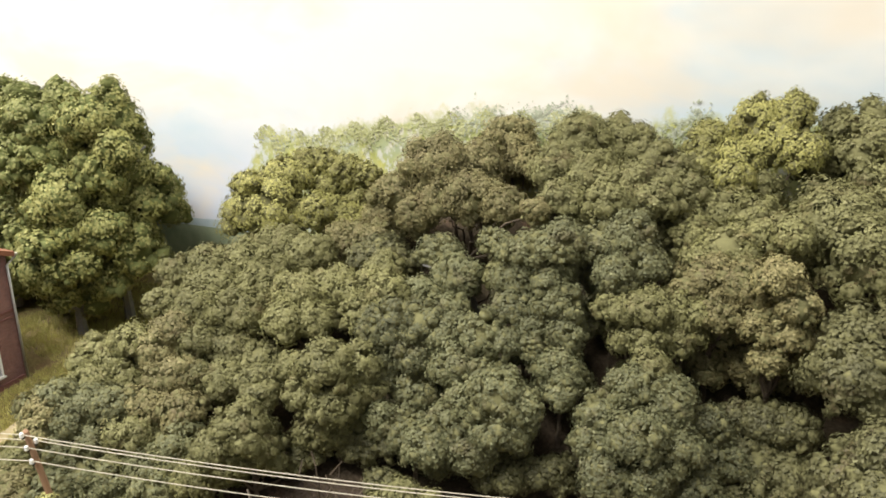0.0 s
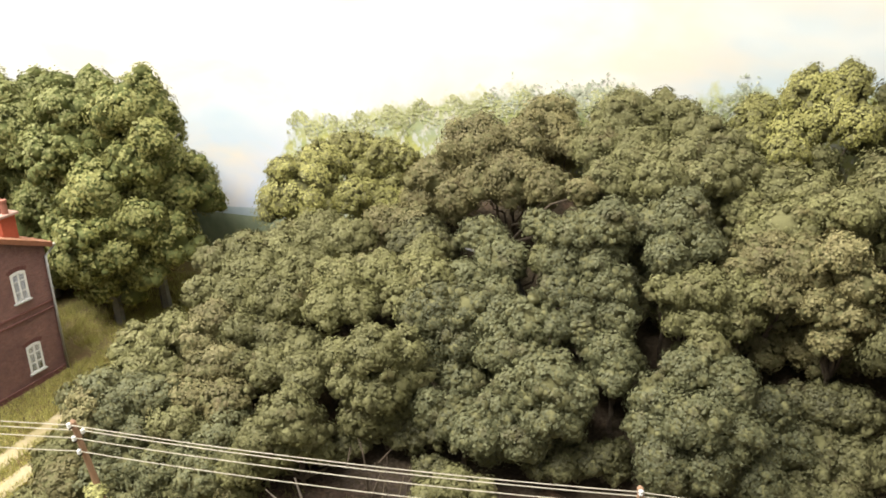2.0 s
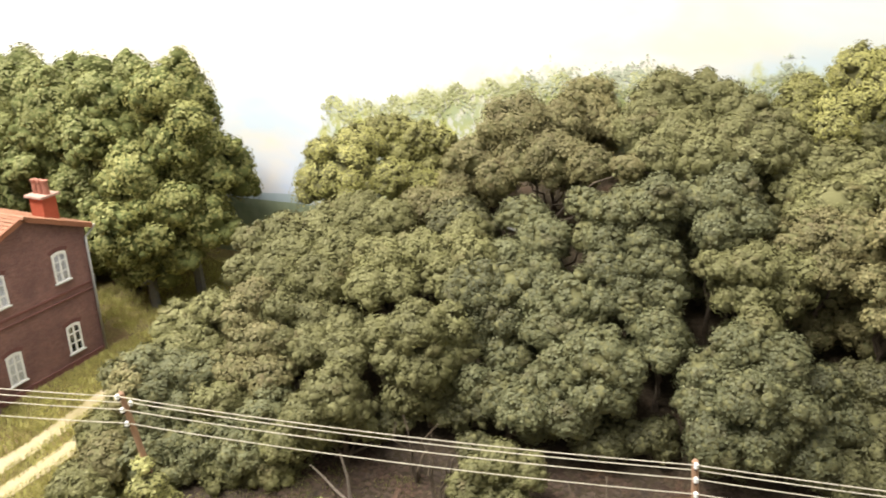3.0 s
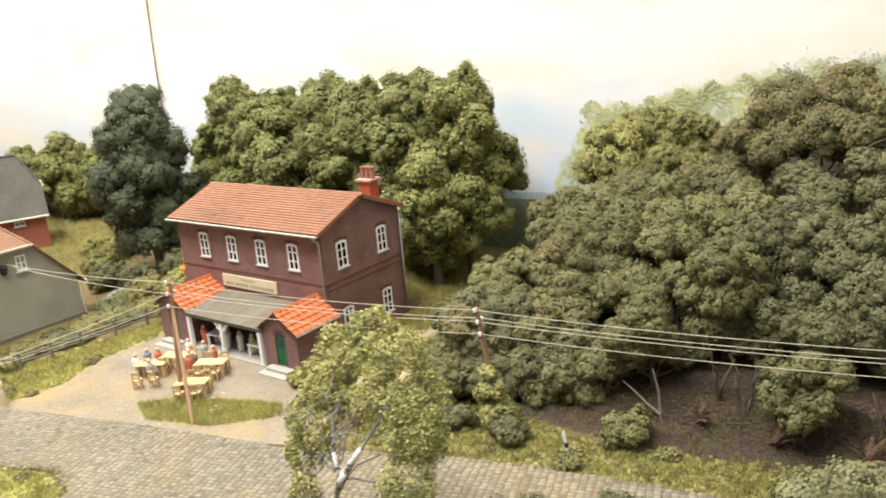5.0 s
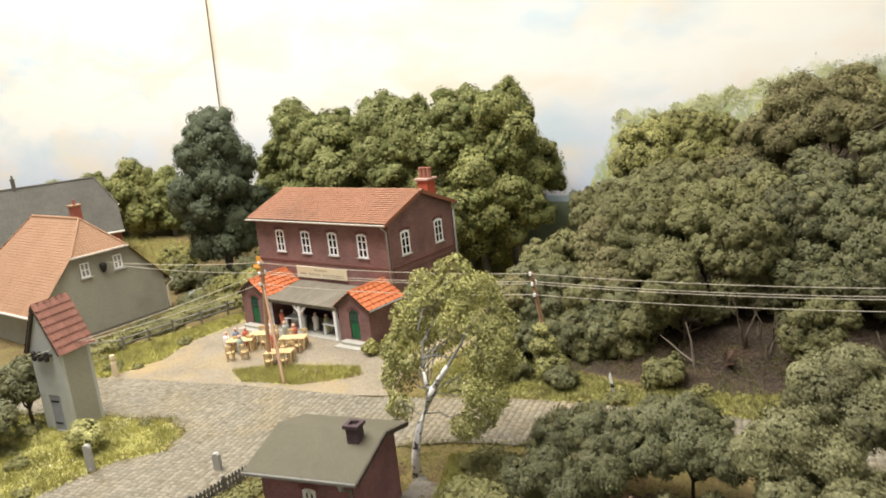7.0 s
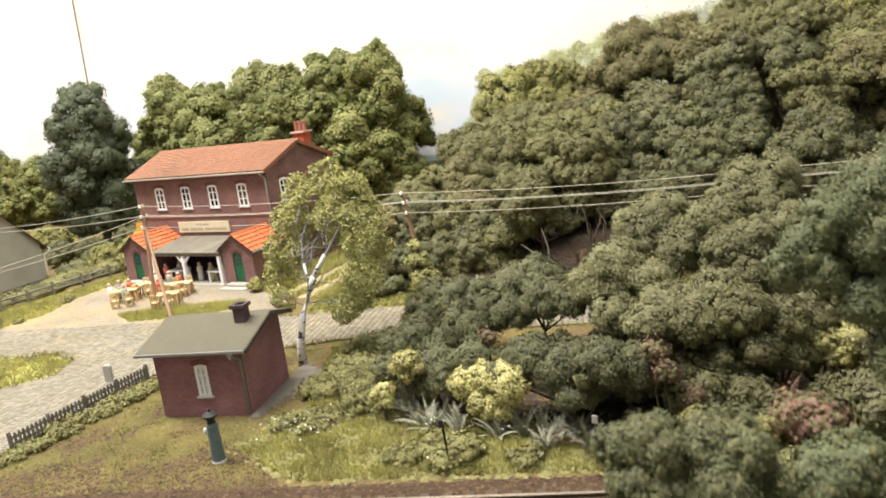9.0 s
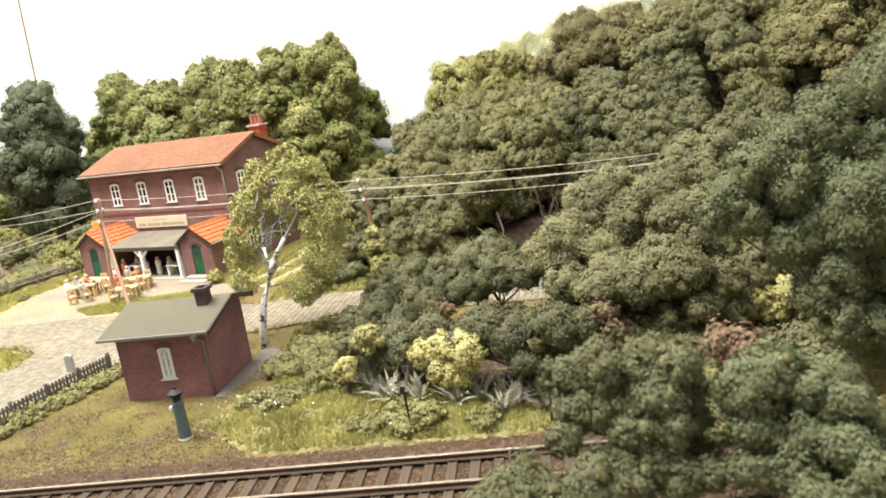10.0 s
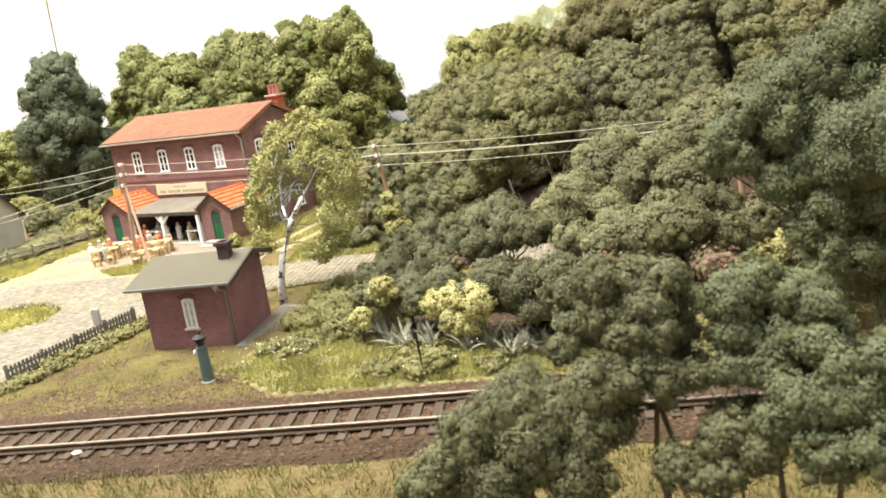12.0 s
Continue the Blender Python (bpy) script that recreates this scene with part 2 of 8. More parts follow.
LEAF_OLIVE = foliage("leaf_olive_brown", (0.115, 0.102, 0.041), (0.180, 0.158, 0.066), (0.268, 0.232, 0.112), (0.13, 0.08, 0.045), 0.4)
# Darker copy of leaf_hill: shade low on the bank put into the colour
LEAF_HILL_SHADED = foliage("leaf_hill_shaded", (0.062, 0.062, 0.024), (0.098, 0.094, 0.040), (0.153, 0.147, 0.069), (0.11, 0.065, 0.038), 0.4)
LEAF_MID = foliage("leaf_mid", (0.107, 0.106, 0.049), (0.170, 0.165, 0.078), (0.256, 0.246, 0.128), (0.12, 0.065, 0.035), 0.3)
LEAF_TREE = foliage("leaf_tree", (0.127, 0.135, 0.042), (0.178, 0.184, 0.059), (0.262, 0.262, 0.1))
# Lighter, yellower copy of leaf_tree: stronger light put into the colour
LEAF_TREE_LIT = foliage("leaf_tree_lit", (0.152, 0.155, 0.046), (0.22, 0.219, 0.066), (0.325, 0.312, 0.115))
LEAF_FIR = foliage("leaf_fir", (0.053, 0.070, 0.036), (0.090, 0.108, 0.058), (0.151, 0.175, 0.095))
LEAF_BIRCH = foliage("leaf_birch", (0.193, 0.198, 0.057), (0.358, 0.348, 0.114), (0.618, 0.575, 0.261))
WEED_OLIVE = foliage("weed_olive", (0.165, 0.16, 0.06), (0.205, 0.195, 0.077), (0.265, 0.25, 0.112), (0.14, 0.105, 0.045), 0.4, 0.8)
WEED_STRAW = foliage("weed_straw", (0.195, 0.183, 0.066), (0.25, 0.23, 0.088), (0.32, 0.295, 0.13), (0.15, 0.11, 0.045), 0.4, 0.8)
LEAF_YELLOW = foliage("leaf_yellow", (0.31, 0.285, 0.1), (0.46, 0.425, 0.17), (0.62, 0.575, 0.3))
LEAF_IVY = foliage("leaf_ivy", (0.19, 0.195, 0.06), (0.37, 0.36, 0.13), (0.55, 0.51, 0.23))
LEAF_SAGE = foliage("leaf_sage", (0.160, 0.167, 0.116), (0.303, 0.296, 0.218), (0.479, 0.451, 0.349))
LEAF_RUST = foliage("leaf_rust", (0.1, 0.06, 0.04), (0.17, 0.1, 0.066), (0.26, 0.165, 0.115))
BARK = surface("bark", (0.06, 0.045, 0.032), (0.15, 0.115, 0.08), 0.9, 500, 90, 0.6)
BARK_SNAG = surface("bark_snag", (0.16, 0.13, 0.1), (0.3, 0.25, 0.2), 0.9, 500, 90, 0.6)
# Brown leaf litter, its colour lowered further for canopy shade
LITTER_SHADED = surface("leaf_litter_shaded", (0.034, 0.026, 0.02), (0.085, 0.06, 0.042), 0.95, 500, 60, 0.4, stain=(0.11, 0.05, 0.03), vary=0.35)
BARK_GREY = surface("bark_grey", (0.15, 0.145, 0.14), (0.29, 0.28, 0.27), 0.9, 500, 90, 0.6)
GRASS = foliage("grass_blades", (0.202, 0.198, 0.052), (0.361, 0.339, 0.100), (0.502, 0.458, 0.176), (0.25, 0.215, 0.06), 0.4, 0.7)
GRASS_OLIVE = foliage("grass_olive", (0.157, 0.154, 0.043), (0.271, 0.257, 0.077), (0.399, 0.366, 0.135), (0.18, 0.12, 0.04), 0.6, 0.7)
LAWN = foliage("trodden_lawn", (0.082, 0.070, 0.020), (0.112, 0.093, 0.025), (0.140, 0.117, 0.037), (0.1, 0.058, 0.026), 0.9, 0.9)
GRASS_DEEP = foliage("grass_deep", (0.1, 0.105, 0.032), (0.175, 0.175, 0.054), (0.265, 0.255, 0.095), (0.15, 0.105, 0.04), 0.5, 0.7)
WEED_PALE = foliage("weed_pale", (0.185, 0.176, 0.061), (0.299, 0.282, 0.106), (0.422, 0.391, 0.174), (0.17, 0.12, 0.05), 0.3, 0.75)
FLOWER = surface("flower_white", (0.75, 0.72, 0.6), (0.85, 0.84, 0.78), 0.7, 300, 60, 0.0)
BRICK_HOUSE = brickwork("brick_house", (0.193, 0.103, 0.095), (0.25, 0.132, 0.12), (0.262, 0.182, 0.168))
BRICK_HUT = brickwork("brick_hut", (0.235, 0.112, 0.12), (0.29, 0.14, 0.148), (0.3, 0.19, 0.195))
BRICK_TRIM = surface("brick_trim", (0.15, 0.065, 0.058), (0.2, 0.09, 0.078), 0.8, 700, 80, 0.4)
TILE = surface("roof_tile", (0.265, 0.128, 0.075), (0.36, 0.182, 0.112), 0.65, 600, 35, 0.3, stain=(0.16, 0.095, 0.065), stain_amt=0.6, vary=0.1)
TILE_BRIGHT = surface("roof_tile_bright", (0.418, 0.113, 0.039), (0.574, 0.174, 0.065), 0.55, 600, 60, 0.3, stain=(0.25, 0.08, 0.04), vary=0.12)
TILE_TAN = surface("roof_tile_tan", (0.273, 0.154, 0.088), (0.361, 0.211, 0.128), 0.75, 600, 30, 0.3, stain=(0.25, 0.14, 0.085), vary=0.06)
TILE_TOWER = surface("roof_tile_tower", (0.235, 0.105, 0.078), (0.32, 0.152, 0.112), 0.7, 600, 60, 0.3, stain=(0.2, 0.11, 0.08), vary=0.14)
SLATE = surface("slate", (0.075, 0.07, 0.058), (0.112, 0.105, 0.088), 0.75, 500, 40, 0.25, stain=(0.062, 0.058, 0.047), vary=0.06)
FELT = surface("roof_felt", (0.105, 0.094, 0.064), (0.142, 0.128, 0.09), 0.85, 1200, 45, 0.5, stain=(0.08, 0.072, 0.055))
CANOPY = surface("canopy_felt", (0.12, 0.105, 0.08), (0.22, 0.195, 0.15), 0.9, 500, 60, 0.4, stretch=(1, 0.25, 1), stain=(0.10, 0.085, 0.06))
WHITE = surface("white_paint", (0.83, 0.83, 0.83), (0.89, 0.89, 0.89), 0.55, 500, 60, 0.1)
CURTAIN = surface("curtain", (0.8, 0.81, 0.86), (0.87, 0.88, 0.91), 0.9, 700, 120, 0.2)
ZINC = surface("zinc", (0.34, 0.34, 0.33), (0.48, 0.48, 0.46), 0.5, 600, 60, 0.2, 0.3)
ZINC_PALE = surface("gutter_pale", (0.52, 0.48, 0.42), (0.66, 0.62, 0.54), 0.5, 600, 60, 0.15, 0.1)
ZINC_DARK = surface("zinc_dark", (0.19, 0.185, 0.165), (0.27, 0.262, 0.235), 0.7, 600, 60, 0.2)
SILL = surface("stone_sill", (0.42, 0.41, 0.39), (0.58, 0.57, 0.54), 0.8, 700, 80, 0.3)
GREEN = surface("green_paint", (0.012, 0.10, 0.042), (0.022, 0.155, 0.062), 0.45, 500, 60, 0.1)
BOARD = surface("sign_board", (0.60, 0.51, 0.34), (0.70, 0.61, 0.43), 0.7, 500, 40, 0.1)
LETTER = surface("sign_letters", (0.33, 0.27, 0.18), (0.43, 0.36, 0.25), 0.8, 500, 40, 0.0)
PLASTER = surface("plaster_grey", (0.285, 0.28, 0.228), (0.40, 0.39, 0.325), 0.9, 700, 22, 0.5, stain=(0.235, 0.225, 0.17), stain_amt=0.6)
PLASTER_PALE = surface("plaster_pale", (0.44, 0.455, 0.44), (0.54, 0.55, 0.52), 0.9, 900, 40, 0.3, stain=(0.36, 0.37, 0.34))
BRICK_RED = surface("brick_red", (0.27, 0.085, 0.06), (0.36, 0.12, 0.085), 0.8, 700, 60, 0.3)
CHIM_RED = surface("chimney_red", (0.33, 0.07, 0.035), (0.45, 0.11, 0.06), 0.75, 700, 60, 0.3)
CHIM_POT = surface("pot_clay", (0.27, 0.11, 0.075), (0.36, 0.16, 0.11), 0.75, 700, 60, 0.3)
WOOD_PALE = surface("pale_wood", (0.56, 0.40, 0.20), (0.70, 0.52, 0.28), 0.6, 500, 80, 0.2, stretch=(0.3, 1, 1))
WOOD_POLE = surface("pole_wood", (0.3, 0.18, 0.11), (0.45, 0.285, 0.185), 0.75, 500, 80, 0.4, stretch=(1, 1, 0.15))
WOOD_GREY = surface("grey_wood", (0.13, 0.12, 0.10), (0.25, 0.235, 0.20), 0.85, 500, 80, 0.4, stretch=(1, 1, 0.2), vary=0.15)
WOOD_DARK = surface("dark_wood", (0.05, 0.04, 0.034), (0.10, 0.08, 0.065), 0.8, 500, 80, 0.4)
# near-black colour stands in for the unlit rooms behind windows
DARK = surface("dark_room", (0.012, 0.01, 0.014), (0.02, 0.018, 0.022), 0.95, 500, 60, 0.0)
PORCELAIN = surface("insulator", (0.75, 0.75, 0.72), (0.85, 0.85, 0.82), 0.3, 300, 60, 0.0)
WIRE = surface("wire", (0.42, 0.38, 0.30), (0.55, 0.50, 0.40), 0.5, 300, 60, 0.0)
RAIL_SIDE = surface("rail_rust", (0.054, 0.035, 0.022), (0.096, 0.064, 0.040), 0.8, 700, 80, 0.3)
RAIL_TOP = surface("rail_polished", (0.3, 0.25, 0.2), (0.43, 0.37, 0.3), 0.45, 900, 60, 0.05, 1.0)
SLEEPER = surface("sleeper", (0.063, 0.045, 0.030), (0.108, 0.081, 0.056), 0.85, 600, 100, 0.4, stretch=(1, 0.2, 1), vary=0.15)
PUMP = surface("pump_paint", (0.085, 0.125, 0.128), (0.125, 0.17, 0.17), 0.5, 500, 60, 0.15)
IRON = surface("black_iron", (0.015, 0.014, 0.013), (0.03, 0.028, 0.025), 0.6, 500, 60, 0.2)
CONCRETE = surface("concrete", (0.33, 0.32, 0.29), (0.47, 0.45, 0.41), 0.9, 700, 60, 0.4)
STONE_STEP = surface("step_stone", (0.30, 0.285, 0.245), (0.42, 0.40, 0.35), 0.9, 700, 60, 0.4)
COBBLE = surface("cobble", (0.182, 0.162, 0.122), (0.272, 0.246, 0.19), 0.85, 700, 26, 0.3, stain=(0.29, 0.23, 0.13), stain_amt=0.6, vary=0.2)
JOINT = surface("road_joint", (0.115, 0.098, 0.068), (0.175, 0.15, 0.106), 0.95, 700, 26, 0.4, stain=(0.18, 0.14, 0.075), stain_amt=0.7)
CHIP = surface("gravel_chips", (0.18, 0.15, 0.108), (0.33, 0.28, 0.21), 0.95, 500, 30, 0.3, stain=(0.35, 0.26, 0.125), stain_amt=0.75, vary=0.25)
STONE_WHITE = surface("white_stone", (0.6, 0.58, 0.52), (0.78, 0.76, 0.7), 0.8, 500, 60, 0.3)
GRAVEL = surface("yard_gravel", (0.175, 0.145, 0.102), (0.325, 0.275, 0.205), 0.95, 420, 30, 0.7, stain=(0.34, 0.25, 0.12), stain_amt=0.8)
DIRT_PATH = surface("path_dirt", (0.33, 0.27, 0.15), (0.48, 0.40, 0.26), 0.95, 500, 40, 0.6, stain=(0.26, 0.22, 0.09), stain_amt=0.6)
ASH = surface("ash_heap", (0.154, 0.137, 0.113), (0.227, 0.203, 0.170), 0.95, 800, 40, 0.6)
BALLAST = surface("ballast", (0.051, 0.031, 0.017), (0.117, 0.073, 0.041), 0.95, 500, 60, 0.5, vary=0.5)
SILVER = surface("silver_paint", (0.6, 0.6, 0.58), (0.75, 0.75, 0.73), 0.3, 400, 60, 0.05, 0.5)


def glass(name):
    """Thin clear glazing: see-through, with a gloss that grows towards grazing view."""
    mt, nt, bs = shader(name)
    out = [n for n in nt.nodes if n.type == "OUTPUT_MATERIAL"][0]
    clear, gloss, mix, fr = (nt.nodes.new(k) for k in ("ShaderNodeBsdfTransparent", "ShaderNodeBsdfGlossy", "ShaderNodeMixShader", "ShaderNodeFresnel"))
    clear.inputs["Color"].default_value = (0.95, 0.96, 0.98, 1)
    gloss.inputs["Roughness"].default_value = 0.06
    fr.inputs["IOR"].default_value = 1.45
    nt.links.new(fr.outputs[0], mix.inputs[0])
    nt.links.new(clear.outputs[0], mix.inputs[1])
    nt.links.new(gloss.outputs[0], mix.inputs[2])
    nt.links.new(mix.outputs[0], out.inputs["Surface"])
    nt.nodes.remove(bs)
    return mt


GLASS = glass("window_glass")


def ground_material():
    """Earth, dry grass and leaf litter in broad drifts, darker and browner up the wooded bank, where the litter also
    carries canopy shade.
    """
    mt, nt, bs = shader("scenic_ground")
    a, b, f = noise_node(nt, 14, 5, 0.65), noise_node(nt, 55, 4, 0.6), noise_node(nt, 650, 3, 0.65)
    base = ramp(nt, a.outputs["Fac"], [(0.30, (0.10, 0.08, 0.04)), (0.5, (0.155, 0.125, 0.052)), (0.68, (0.19, 0.165, 0.052))])
    base = mixc(nt, ramp(nt, b.outputs["Fac"], [(0.42, (0, 0, 0)), (0.66, (0.6,) * 3)]), base, (0.135, 0.08, 0.045))
    tc = nt.nodes.new("ShaderNodeTexCoord")
    sp = nt.nodes.new("ShaderNodeSeparateXYZ")
    nt.links.new(tc.outputs["Object"], sp.inputs[0])
    wob = noise_node(nt, 90, 4, 0.6)
    yy = nt.nodes.new("ShaderNodeMath")
    yy.operation = "MULTIPLY_ADD"
    nt.links.new(wob.outputs["Fac"], yy.inputs[0])
    yy.inputs[1].default_value = 0.02
    nt.links.new(sp.outputs["Y"], yy.inputs[2])
    deep = ramp(nt, yy.outputs[0], [(0.208, (0, 0, 0)), (0.219, (0.9,) * 3)])
    ax = nt.nodes.new("ShaderNodeMath")
    ax.operation = "ADD"
    ax.inputs[1].default_value = 0.5
    nt.links.new(sp.outputs["X"], ax.inputs[0])
    wood = mixc(nt, 1.0, deep, ramp(nt, ax.outputs[0], [(0.19, (0, 0, 0)), (0.235, (1, 1, 1))]), "MULTIPLY")
    litter = ramp(nt, b.outputs["Fac"], [(0.35, (0.036, 0.028, 0.021)), (0.6, (0.06, 0.045, 0.033)), (0.75, (0.095, 0.056, 0.037))])
    base = mixc(nt, wood, base, litter)
    grain = ramp(nt, f.outputs["Fac"], [(0.3, (0.6,) * 3), (0.7, (1.4,) * 3)])
    nt.links.new(mixc(nt, 1.0, base, grain, "MULTIPLY"), bs.inputs["Base Color"])
    bs.inputs["Roughness"].default_value = 0.95
    bs.inputs["Specular IOR Level"].default_value = 0.1
    bump(nt, bs, f.outputs["Fac"], 0.8, 0.0006)
    return mt


def sky_paint():
    """The painted sky of the backdrop: pale haze at the skyline, cream cloud with drifts of blue and peach above."""
    mt, nt, bs = shader("painted_sky")
    tc = nt.nodes.new("ShaderNodeTexCoord")
    sp = nt.nodes.new("ShaderNodeSeparateXYZ")
    nt.links.new(tc.outputs["Object"], sp.inputs[0])
    up = nt.nodes.new("ShaderNodeMapRange")
    up.inputs["From Min"].default_value, up.inputs["From Max"].default_value = 0.05, 0.30
    nt.links.new(sp.outputs["Z"], up.inputs["Value"])
    col = ramp(nt, up.outputs["Result"], [(0.0, (0.52, 0.59, 0.72)), (0.22, (0.66, 0.69, 0.75)), (0.42, (0.80, 0.79, 0.745)), (1.0, (0.82, 0.79, 0.69))])
    n1 = noise_node(nt, 5.0, 4, 0.55, stretch=(1, 1, 2.0))
    col = mixc(nt, ramp(nt, n1.outputs["Fac"], [(0.5, (0, 0, 0)), (0.66, (0.85,) * 3)]), col, (0.53, 0.64, 0.71))
    n2 = noise_node(nt, 6.5, 4, 0.55, stretch=(1, 1, 2.4))
    n2.inputs["Distortion"].default_value = 0.4
    col = mixc(nt, ramp(nt, n2.outputs["Fac"], [(0.48, (0, 0, 0)), (0.66, (0.75,) * 3)]), col, (0.78, 0.69, 0.56))
    # soft hazy woods painted above the bank: a crest along x, blurred with noise
    def math_node(op, a, b):
        n = nt.nodes.new("ShaderNodeMath")
        n.operation = op
        for sock, val in zip(n.inputs, (a, b)):
            if isinstance(val, (int, float)):
                sock.default_value = val
            else:
                nt.links.new(val, sock)
        return n.outputs[0]

    def span(value, a, b, c=0.0, d=1.0):
        n = nt.nodes.new("ShaderNodeMapRange")
        n.inputs["From Min"].default_value, n.inputs["From Max"].default_value = a, b
        n.inputs["To Min"].default_value, n.inputs["To Max"].default_value = c, d
        nt.links.new(value, n.inputs["Value"])
        return n.outputs["Result"]

    crest = ramp(nt, span(sp.outputs["X"], -0.37, 0.23), [(p, (h / 20,) * 3) for p, h in ((0.0, 1.0), (0.035, 8.0), (0.08, 12.4), (0.14, 12.8), (0.25, 14.3), (0.36, 15.2), (0.5, 15.2), (0.72, 16.8), (1.0, 18.5))])
    edge = noise_node(nt, 60.0, 4, 0.6)
    tuft = noise_node(nt, 190.0, 4, 0.65, stretch=(1, 1, 0.7))
    haze = noise_node(nt, 24.0, 3, 0.5)
    top = math_node("ADD", math_node("MULTIPLY", crest, 0.2), span(edge.outputs["Fac"], 0.3, 0.7, -0.009, 0.008))
    body = span(math_node("SUBTRACT", top, sp.outputs["Z"]), -0.003, 0.006)
    body = math_node("MULTIPLY", body, span(tuft.outputs["Fac"], 0.4, 0.52, 0.35, 1.0))
    body = math_node("MULTIPLY", body, span(haze.outputs["Fac"], 0.28, 0.5, 0.7, 1.0))
    wood = mixc(nt, span(edge.outputs["Fac"], 0.35, 0.65), (0.3, 0.36, 0.15), (0.55, 0.54, 0.15))
    wood = mixc(nt, span(haze.outputs["Fac"], 0.5, 0.75), wood, (0.44, 0.49, 0.36))
    col = mixc(nt, body, col, wood)
    nt.links.new(col, bs.inputs["Base Color"])
    bs.inputs["Roughness"].default_value = 0.9
    bs.inputs["Specular IOR Level"].default_value = 0.1
    return mt


GROUND = ground_material()
SKY = sky_paint()
PAINT_DARK = foliage("painted_leaves_dark", (0.24, 0.27, 0.2), (0.4, 0.43, 0.32), (0.58, 0.59, 0.46), rough=0.9)
PAINT_LEAF = foliage("painted_leaves_pale", (0.4, 0.43, 0.2), (0.56, 0.57, 0.28), (0.72, 0.72, 0.5), rough=0.9)
PAINT_FIELD = surface("painted_field", (0.15, 0.19, 0.12), (0.27, 0.31, 0.21), 0.9, 120, 25, 0.0)
PAINT_HILL = surface("painted_hill", (0.34, 0.42, 0.46), (0.42, 0.49, 0.52), 0.9, 200, 20, 0.0)

# ---------------------------------------------------------------- structure: ground, backdrop, road, yard, track bed
def smooth01(a, b, x):
    t = np.clip((x - a) / (b - a), 0, 1)
    return t * t * (3 - 2 * t)


def ground_z(x, y):
    """Height of the ground in centimetres: level round the road and the track, a wooded bank rising to the rear."""
    bank = smooth01(-33, -22, x) * np.maximum(0, y - 21.0) * 0.38
    wob = 0.03 * np.sin(x * 0.9 + 1.3 * np.sin(y * 0.5)) * np.cos(y * 0.8 + 0.4 * x)
    return bank * smooth01(19.5, 24, y) + wob - 0.04


def build_ground():
    xs, ys = np.arange(-150, 70.1, 1.0), np.arange(-45, 60.1, 0.75)
    gx, gy = np.meshgrid(xs, ys)
    v = np.stack([gx, gy, ground_z(gx, gy)], -1).reshape(-1, 3)
    w, i = len(xs), np.arange((len(xs) - 1) * (len(ys) - 1))
    q = (i // (w - 1)) * w + i % (w - 1)
    me = quick_mesh("ground", v, np.stack([q, q + 1, q + w + 1, q + w], -1), GROUND)
    me.polygons.foreach_set("use_smooth", [True] * len(me.polygons))
    single("ground", me, GROUND, "scenic ground of earth, litter and dry grass with a wooded bank", "ground", kind="structure")


build_ground()


def board_y(x):
    """Where the backdrop board stands: straight behind the village, curving forward at both ends."""
    return float(46.8 - 42 * max(0.0, (-60 - x) / 115) ** 3 - 32 * max(0.0, (x - 20) / 50) ** 3)


